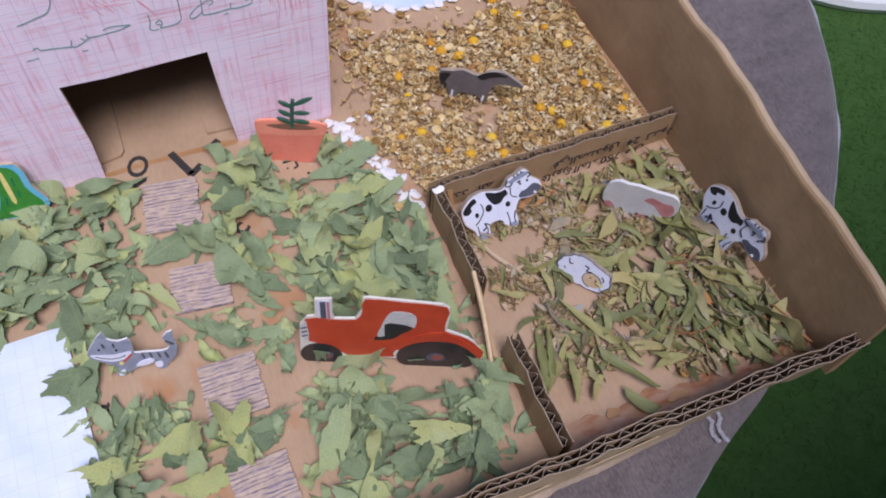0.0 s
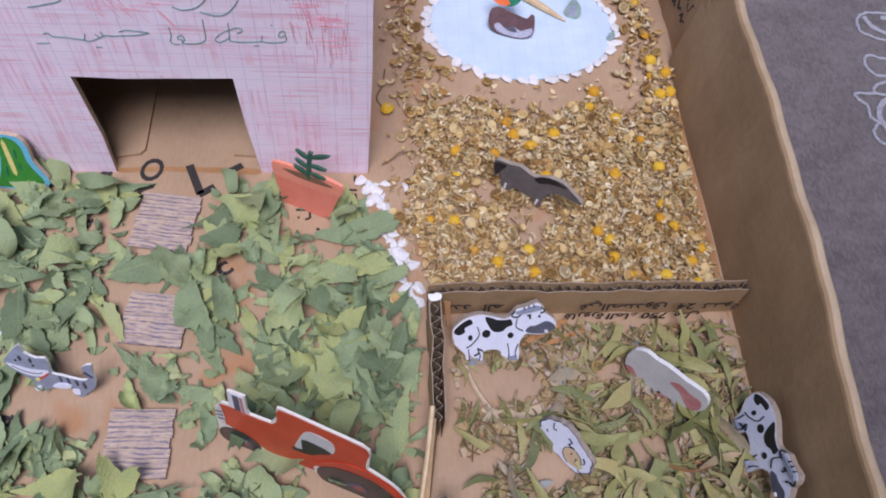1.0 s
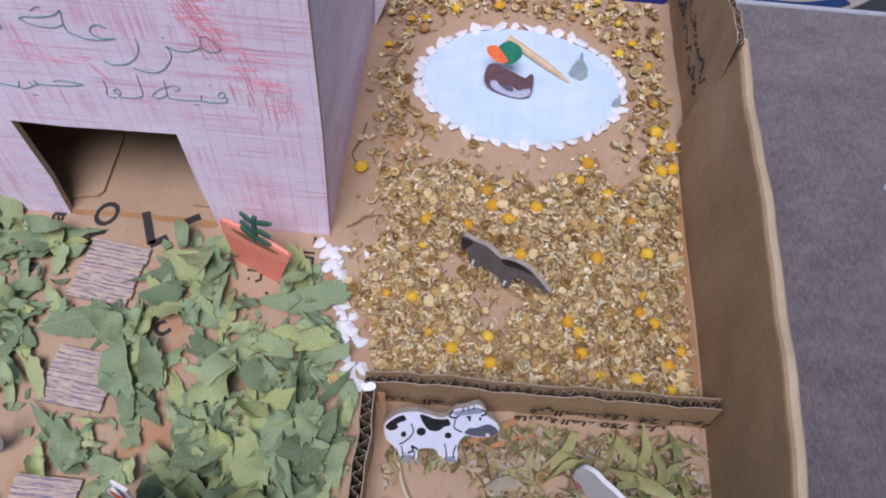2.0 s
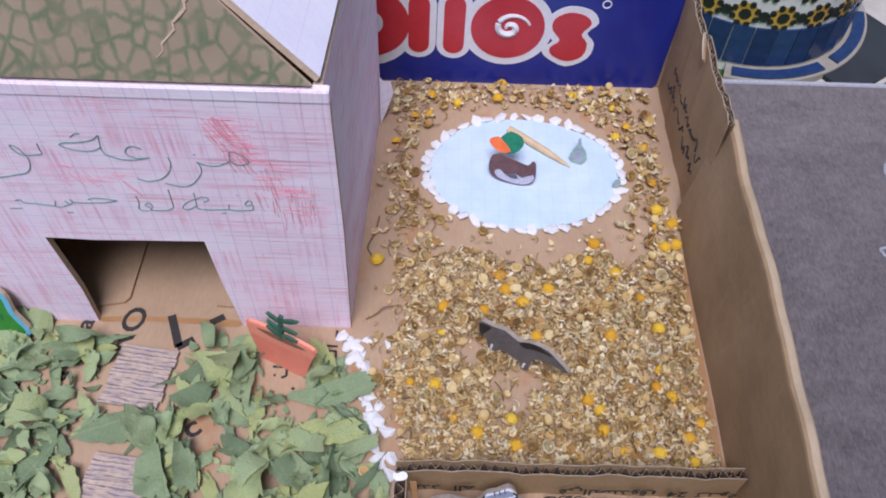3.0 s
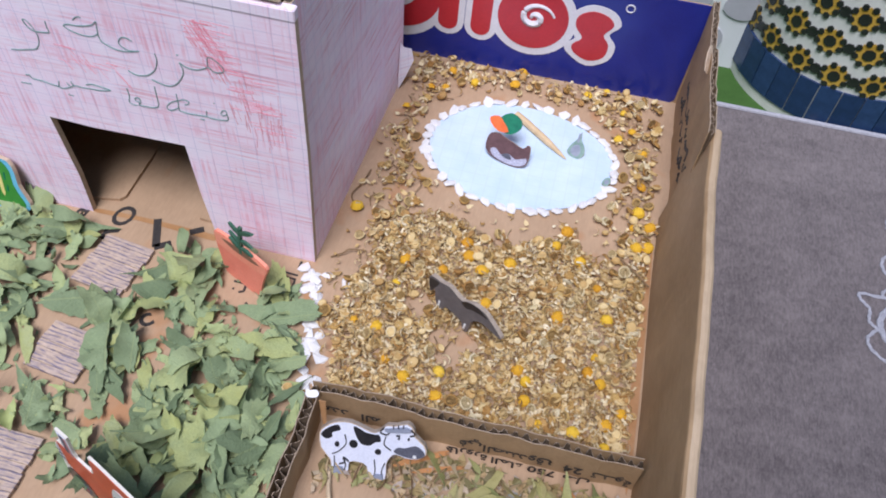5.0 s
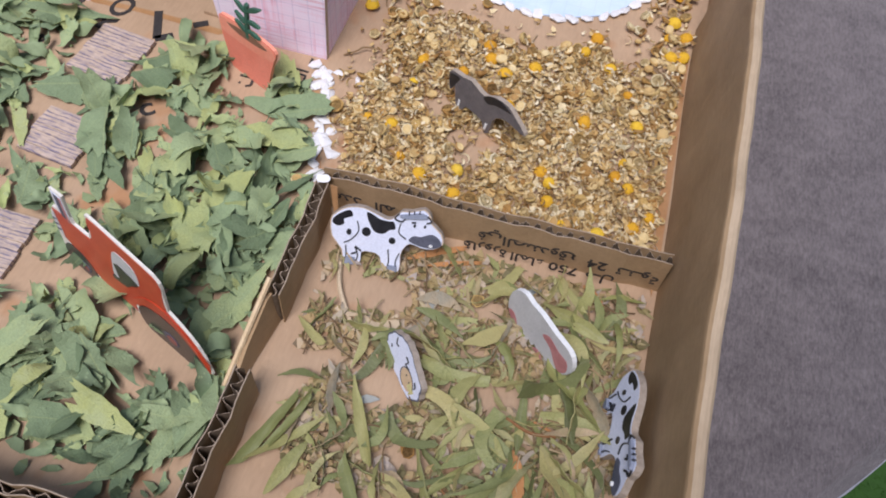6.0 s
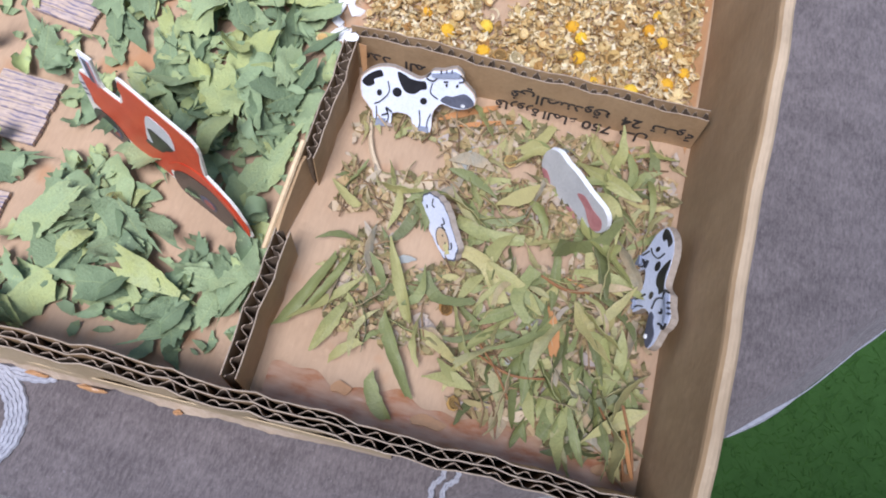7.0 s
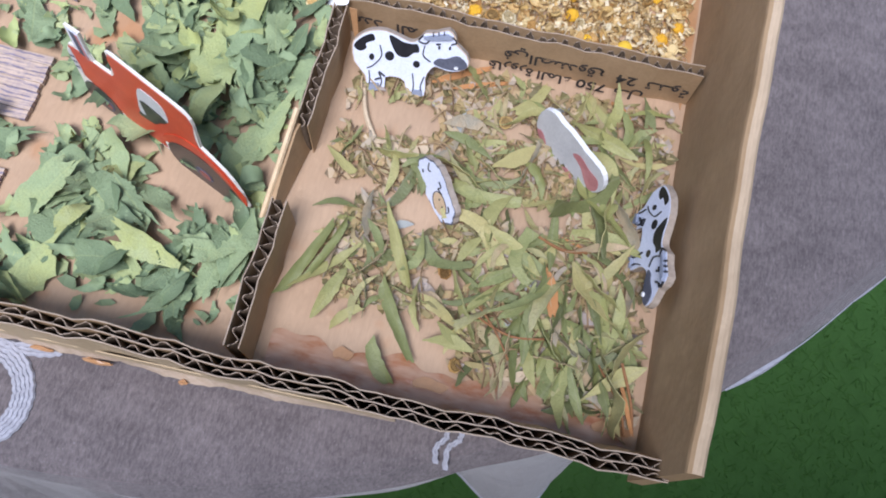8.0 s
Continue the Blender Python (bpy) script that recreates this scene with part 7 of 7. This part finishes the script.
for x, y, s, w, a in ((-0.114, 0.1045, 0.017, 0.0078, 0.1), (-0.126, 0.105, 0.012, 0.0030, 0.1), (-0.050, 0.022, 0.015, 0.0045, 0.4)):
    lay(tan_me, pen_litter, x, y, 0.0030, (s, w * 4.4, s * 0.6), a)["label"] = "pale tan dried leaf"
grey_me = long_leaf(911, GREY_LEAF)
for x, y, s, w, a in ((-0.0500, 0.0590, 0.014, 0.7, 1.9), (-0.0930, 0.1190, 0.013, 0.5, 1.5), (-0.0530, 0.1340, 0.009, 0.7, 0.9), (-0.0560, 0.0380, 0.009, 0.6, 0.2), (-0.107, 0.068, 0.008, 0.7, 0.5), (-0.0300, 0.0620, 0.008, 0.6, 0.2)):
    lay(grey_me, pen_litter, x, y, 0.0025, (s * 1.3, s * w * 3.0, s * 0.5), a)["label"] = "grey-green dried leaf"
bm = bmesh.new()
tube(bm, curve_pts([(-0.1385, 0.128, 0.0015), (-0.1335, 0.113, 0.003), (-0.1215, 0.096, 0.0015)], 5), 0.0011, 6)
part("straw", bm, STRAW, pen_litter, "pale dry straw")
bm = bmesh.new()
for i in range(240):
    x, y = None, None
    while x is None:
        x, y = pen_place(rng)
    a, s = rng.uniform(0, 6.28), rng.uniform(0.006, 0.018)
    x, y = min(max(x, -0.138), -0.014), min(max(y, 0.014), 0.136)
    tube(bm, curve_pts([(x - s * math.cos(a) / 2, y - s * math.sin(a) / 2, 0.002), (x + rng.uniform(-0.002, 0.002), y + rng.uniform(-0.002, 0.002), 0.005), (x + s * math.cos(a) / 2, y + s * math.sin(a) / 2, 0.003)], 3), 0.00036, 5)
tagged(part("stems", bm, STALK, pen_litter), "thin dry leaf stems", kind="stuff")
for pts, r in (((-0.071, 0.039, 0.004), (-0.055, 0.033, 0.007), (-0.039, 0.036, 0.006)), 0.0005), (((-0.052, 0.076, 0.006), (-0.042, 0.072, 0.008), (-0.032, 0.074, 0.006)), 0.0007), (((-0.072, 0.045, 0.004), (-0.062, 0.034, 0.008), (-0.054, 0.024, 0.005)), 0.0004), (((-0.012, 0.032, 0.010), (-0.006, 0.018, 0.008), (-0.003, 0.008, 0.004)), 0.0006), (((-0.020, 0.030, 0.006), (-0.010, 0.016, 0.008), (-0.006, 0.006, 0.004)), 0.0005):
    bm = bmesh.new()
    tube(bm, curve_pts(pts, 5), r, 6)
    part("twig", bm, TWIG, pen_litter, "thin reddish-brown twig")
# shiny dried glue along the front edge of the pen
glue, gn, gl, gb = shader("dried_glue", 0.28, spec=0.5)
gl.new(ramp(gn, gl, noisy(gn, gl, coords(gn, gl, (1, 2.5, 1)), 60, 4), ((0.34, (0.33, 0.115, 0.035)), (0.50, (0.42, 0.235, 0.135)), (0.7, (0.48, 0.31, 0.20)))), gb.inputs["Base Color"])
relief(gn, gl, noisy(gn, gl, coords(gn, gl, (0.5, 2.5, 1)), 90, 2), gb, 0.35, 0.0012)
b = bmesh.new()
prism(b, smooth([(-0.0008, 0.160), (-0.0050, 0.166), (-0.0036, 0.18), (-0.0060, 0.20), (-0.0034, 0.222), (-0.0052, 0.25), (-0.0030, 0.28), (-0.0008, 0.30)], 3), (0, 0, 0.0005), (1, 0, 0), (0, 1, 0), 0.0004)
part("glue_smear", b, GLUE_TAPE, floor, "orange dried glue along the wall")
for smear in ([(-0.1835, 0.2190), (-0.1800, 0.2120), (-0.1795, 0.2070), (-0.1755, 0.2055), (-0.1770, 0.2120), (-0.1805, 0.2185)], [(-0.1730, 0.1850), (-0.1700, 0.1790), (-0.1665, 0.1745), (-0.1640, 0.1690), (-0.1625, 0.1700), (-0.1655, 0.1780), (-0.1700, 0.1845)]):
    b = bmesh.new()
    prism(b, smooth(smear, 3), (0, 0, 0.0004), (1, 0, 0), (0, 1, 0), 0.0003)
    part("glue_smear", b, GLUE_TAPE, floor, "orange dried glue beside the gravel")
b = bmesh.new()
edge_pts = [(-0.1455 + 0.1405 * i / 160, 0.0150 + 0.0022 * math.sin(i * 0.14) + 0.0012 * math.sin(i * 0.33 + 1) + 0.010 * max(0, i - 120) / 40) for i in range(161)]
rows = []
for x, top_y in edge_pts:
    rows.append([b.verts.new((x, 0.0005 + (top_y - 0.0005) * q / 6, (0.0008 + 0.0005 * math.sin(x * 420 + q * 1.9) * math.sin(q * 2.2 + x * 90)) if 0 < q < 6 else 0.0002)) for q in range(7)])
for r0, r1 in zip(rows, rows[1:]):
    for q in range(6):
        b.faces.new((r0[q], r1[q], r1[q + 1], r0[q + 1]))
for face in b.faces:
    face.smooth = True
part("glue_smear", b, glue, floor, "shiny reddish dried glue film")
for x, y, w in ((-0.1205, 0.0125, 0.008), (-0.0880, 0.0085, 0.014), (-0.0180, 0.0080, 0.016)):
    b = bmesh.new()
    prism(b, smooth([(0, 0), (w * 0.3, 0.0028), (w * 0.7, 0.0020), (w, 0.001), (w * 0.8, -0.002), (w * 0.4, -0.0016), (w * 0.1, -0.002)], 4), (x, y, 0.0016), (1, -0.02, 0), (0.02, 1, 0), 0.0008)
    part("glue_smear", b, GLUE_TAPE, floor, "orange dried glue blob")

# ---- dried chamomile ----
meadow = empty("chamomile_bed", "bed of dried chamomile flowers, petals and stalks on cardboard", "dried flowers")


def meadow_place(r, spare=1.12, sparse=(0.16, 0.05)):
    """A spot in the bed: thick near the fence, sparse round the pond (beside and behind it, before it)."""
    x, y = r.uniform(-0.176, -0.003), r.uniform(0.158, 0.430)
    ring = ((x - POND[0]) / 0.0645) ** 2 + ((y - POND[1]) / 0.051) ** 2
    if ring < spare:
        return None, None
    thick = 1.0 if y < 0.285 + 0.008 * math.sin(x * 90) else (sparse[0] if x < -0.143 or x > -0.030 or y > 0.406 else sparse[1])
    left = -0.152 - 0.012 * min(1, max(0, (y - 0.16) / 0.08))
    if y > 0.20:
        left = -0.170 + 0.016 * max(0, 1 - abs(y - 0.25) / 0.05)
    if x < left:
        thick = 0.06
    ang = math.atan2(y - 0.206, x + 0.0985)
    if ((x + 0.0985) / 0.012) ** 2 + ((y - 0.206) / 0.012) ** 2 < 1 + 0.35 * math.sin(3 * ang) + 0.25 * math.sin(5 * ang + 1) or ((x + 0.122) / 0.008) ** 2 + ((y - 0.228) / 0.008) ** 2 < 1:
        thick = 0.06
    if x > -0.0055 and y < 0.25:
        thick = 0.45
    return (x, y) if r.random() < thick else (None, None)


shards("petal_crumb", meadow, 2300, meadow_place, (0.0025, 0.0065), PETAL, 9, "dried cream and brown petal crumbs")


r2 = random.Random(31)
verts, faces = [], []
for i in range(4200):
    x, y = None, None
    while x is None:
        x, y = meadow_place(r2)
    x, y = min(x, -0.006), min(y, 0.427)
    rad, wide, span = r2.uniform(0.0012, 0.0030), r2.uniform(0.0008, 0.0016), r2.uniform(2.2, 5.0)
    turn = Euler((r2.uniform(-0.9, 0.9), r2.uniform(-0.9, 0.9), r2.uniform(0, 6.28))).to_matrix()
    z, k = 0.0022 + r2.uniform(0, 0.0025), len(verts)
    for q in range(7):
        a = span * q / 6
        for h in (-wide / 2, wide / 2):
            c = turn @ Vector((rad * math.cos(a) * (1 + h * 120), rad * math.sin(a) * (1 + h * 120), h))
            verts.append((x + c.x, y + c.y, max(0.0004, z + c.z)))
    faces += [(k + 2 * q, k + 2 * q + 1, k + 2 * q + 3, k + 2 * q + 2) for q in range(6)]
me = bpy.data.meshes.new("petal_curl")
me.from_pydata(verts, [], faces)
me.materials.append(PETAL)
curls = new("petal_curl", me)
curls.parent = meadow
tagged(curls, "curled dried petal rings", kind="stuff")


def head_mesh(seed, yellow):
    """A dried flower head: a bumpy dome, ragged calyx petals round it."""
    r = random.Random(seed)
    bm = bmesh.new()
    rings, seg = 4, 9
    prev = None
    top = 0.95 if yellow else 0.6
    for i in range(rings):
        a = math.pi / 2 * i / rings
        row = [bm.verts.new((math.cos(a) * math.cos(t) * (1 + r.uniform(-0.08, 0.08)), math.cos(a) * math.sin(t) * (1 + r.uniform(-0.08, 0.08)), math.sin(a) * top + r.uniform(-0.05, 0.05))) for t in (6.283 * k / seg for k in range(seg))]
        if prev:
            for k in range(seg):
                bm.faces.new((prev[k], prev[(k + 1) % seg], row[(k + 1) % seg], row[k]))
        prev = row
    cap = bm.verts.new((0, 0, top * (1.0 if yellow else 0.55)))
    for k in range(seg):
        bm.faces.new((prev[k], prev[(k + 1) % seg], cap))
    for k in range(0 if yellow and seed % 2 else 9):
        a = 6.283 * k / 9 + r.uniform(-0.3, 0.3)
        c, s, l = math.cos(a), math.sin(a), r.uniform(1.3, 1.9)
        q = [bm.verts.new(p) for p in ((c * 0.85 - s * 0.28, s * 0.85 + c * 0.28, 0.05), (c * 0.85 + s * 0.28, s * 0.85 - c * 0.28, 0.05), (c * l + s * 0.2, s * l - c * 0.2, r.uniform(-0.1, 0.35)), (c * l - s * 0.2, s * l + c * 0.2, r.uniform(-0.1, 0.35)))]
        bm.faces.new(q).material_index = 1
    me = bpy.data.meshes.new("flower_head")
    bm.normal_update()
    bm.to_mesh(me)
    bm.free()
    me.materials.append(YELLOW_HEAD if yellow else BROWN_HEAD)
    me.materials.append(PETAL)
    return me


def cup_mesh(seed):
    """A dried seed cup that has shed its petals: a ragged brown rim round a sunken ochre middle, on a stub of stalk."""
    r = random.Random(seed)
    bm = bmesh.new()
    seg, prev = 8, None
    lop = r.uniform(0, 6.28)
    for i, (rad, z) in enumerate(((0.35, -0.35), (0.95, 0.0), (1.12, 0.42), (0.88, 0.62), (0.52, 0.38))):
        row = [bm.verts.new((math.cos(t) * rad * (1 + r.uniform(-0.12, 0.12)), math.sin(t) * rad * (1 + r.uniform(-0.12, 0.12)), z + 0.12 * math.cos(t - lop) + r.uniform(-0.06, 0.06))) for t in (6.283 * k / seg for k in range(seg))]
        if prev:
            for k in range(seg):
                bm.faces.new((prev[k], prev[(k + 1) % seg], row[(k + 1) % seg], row[k])).material_index = 1 if i == 4 else 0
        prev = row
    cap = bm.verts.new((0, 0, 0.55 if seed % 3 else 0.2))
    for k in range(seg):
        bm.faces.new((prev[k], prev[(k + 1) % seg], cap)).material_index = 1
    me = bpy.data.meshes.new("flower_head")
    bm.normal_update()
    bm.to_mesh(me)
    bm.free()
    me.materials.append(BROWN_HEAD)
    me.materials.append(CUP_HEART)
    return me


CUP_HEART = varied("seed_cup_middle", ((0.0, (0.16, 0.08, 0.03)), (0.4, (0.42, 0.27, 0.10)), (0.7, (0.60, 0.45, 0.22)), (1.0, (0.70, 0.60, 0.36))), 0.85, 0.1, scale=500)
YELLOWS = [head_mesh(s, True) for s in range(6)]
BROWNS = [head_mesh(40 + s, False) for s in range(4)] + [cup_mesh(60 + s) for s in range(8)]
for i, (x, y) in enumerate(((-0.100, 0.4285), (-0.173, 0.283), (-0.105, 0.274), (-0.102, 0.265), (-0.079, 0.266), (-0.093, 0.257), (-0.041, 0.278), (-0.022, 0.243), (-0.048, 0.238), (-0.009, 0.190), (-0.016, 0.182), (-0.139, 0.207), (-0.118, 0.182), (-0.087, 0.236), (-0.011, 0.297), (-0.0045, 0.299), (-0.0045, 0.314), (-0.012, 0.324), (-0.063, 0.201), (-0.057, 0.185), (-0.100, 0.176), (-0.031, 0.174), (-0.054, 0.419), (-0.103, 0.415), (-0.014, 0.374), (-0.012, 0.345), (-0.051, 0.298), (-0.022, 0.392), (-0.030, 0.383), (-0.021, 0.204), (-0.114, 0.252), (-0.136, 0.253))):
    s = rng.uniform(0.0028, 0.0041)
    put_piece(YELLOWS[i % 6], meadow, x, y, 0.0030, (s, s, s * 0.9), rng.uniform(0, 6.28), (rng.uniform(-0.35, 0.35), rng.uniform(-0.35, 0.35)), "flower_head")
for i, (x, y) in enumerate(((-0.154, 0.330), (-0.160, 0.309), (-0.161, 0.206), (-0.148, 0.389), (-0.154, 0.349), (-0.163, 0.294), (-0.165, 0.263), (-0.151, 0.254), (-0.114, 0.305), (-0.138, 0.313), (-0.021, 0.371), (-0.024, 0.351), (-0.020, 0.341), (-0.030, 0.312), (-0.162, 0.411), (-0.035, 0.397), (-0.010, 0.359))):
    s = rng.uniform(0.0026, 0.0036)
    put_piece(BROWNS[4 + i % 8], meadow, x, y, 0.0022, (s, s, s * 0.9), rng.uniform(0, 6.28), (rng.uniform(-0.5, 0.5), rng.uniform(-0.5, 0.5)), "flower_head")
for i, (x, y) in enumerate(((-0.075, 0.124), (-0.086, 0.053), (-0.074, 0.017))):
    put_piece(BROWNS[4 + i], pen_litter, x, y, 0.0040, (0.0026, 0.0026, 0.0024), i * 1.3, (0.3, -0.2), "flower_head")["label"] = "fallen brown seed cup"
count = 0
while count < 290:
    x, y = meadow_place(rng, 1.15, (0.95, 0.13))
    if x is None:
        continue
    gold = rng.random() < 0.07
    s = rng.uniform(0.0024, 0.0034) if gold else rng.uniform(0.0019, 0.0033)
    x, y = min(x, -0.006), min(y, 0.426)
    put_piece((YELLOWS if gold else BROWNS)[count % (6 if gold else 12)], meadow, x, y, 0.0022 + rng.uniform(0, 0.002), (s, s, s), rng.uniform(0, 6.28), (rng.uniform(-0.9, 0.9), rng.uniform(-0.9, 0.9)), "flower_head")
    count += 1
joined("seed_cup_rest", meadow, 240, lambda r: meadow_place(r, 1.15, (0.5, 0.05)), (0.0018, 0.0030), BROWNS[4:], islands("small_seed_cups", ((0.0, (0.32, 0.17, 0.06)), (0.35, (0.50, 0.33, 0.13)), (0.7, (0.64, 0.49, 0.24)), (1.0, (0.78, 0.68, 0.44))), 0.85, 0.1), 44, "small dried brown flower heads")
bm = bmesh.new()
for i in range(420):
    x, y = None, None
    while x is None:
        x, y = meadow_place(rng, 1.3, (0.7, 0.2))
    a, s, k = rng.uniform(0, 6.28), rng.uniform(0.004, 0.012), rng.uniform(-0.004, 0.004)
    x, y = min(max(x, -0.165), -0.010), min(y, 0.424)
    tube(bm, curve_pts([(x - s * math.cos(a) / 2, y - s * math.sin(a) / 2, 0.0012), (x - k * math.sin(a), y + k * math.cos(a), 0.0028), (x + s * math.cos(a) / 2, y + s * math.sin(a) / 2, 0.0014)], 3), 0.00032, 4)
tagged(part("stalk_tangle", bm, STALK, meadow), "thin curled brown flower stalks", kind="stuff")
bm = bmesh.new()
tube(bm, curve_pts([(-0.0200, 0.2870, 0.004), (-0.0110, 0.2780, 0.0055), (-0.0020, 0.2700, 0.005)], 4), 0.0006, 6)
part("twig", bm, STALK, meadow, "thin dark twig")
for pts in (((-0.1765, 0.2450, 0.0012), (-0.1705, 0.2480, 0.0030), (-0.1670, 0.2510, 0.0040), (-0.1580, 0.2530, 0.0030)), ((-0.1625, 0.2522, 0.0036), (-0.1605, 0.2485, 0.0012)), ((-0.1740, 0.3150, 0.0010), (-0.1755, 0.3020, 0.0026), (-0.1790, 0.2925, 0.0020), (-0.1762, 0.2868, 0.0012))):
    bm = bmesh.new()
    tube(bm, curve_pts(pts, 5), 0.00048, 6)
    part("stalk", bm, STALK, meadow, "dark bent flower stalk")
bm = bmesh.new()
prism(bm, smooth([(-0.0048, -0.0020), (-0.0010, -0.0030), (0.0042, -0.0022), (0.0050, 0.0006), (0.0018, 0.0024), (-0.0020, 0.0014), (-0.0052, 0.0020)], 2), (-0.1530, 0.1512, 0.0256), (0.6, 0.03, 0.06), (-0.03, 0.7, 0.20), 0.0005)
part("torn_scrap", bm, WHITE_CARD, pen_back, "crumpled white paper scrap on the corner")
bm = bmesh.new()
prism(bm, [(0, 0), (0.0030, 0.0006), (0.0026, 0.012), (0.0014, 0.021), (0.0004, 0.012)], (-0.1490, 0.1490, 0.0252), (1, 0.1, 0), (0.10, -0.25, -1), 0.0004)
part("torn_scrap", bm, GLUE_TAPE, pen_back, "orange torn paper strip hanging in the corner")
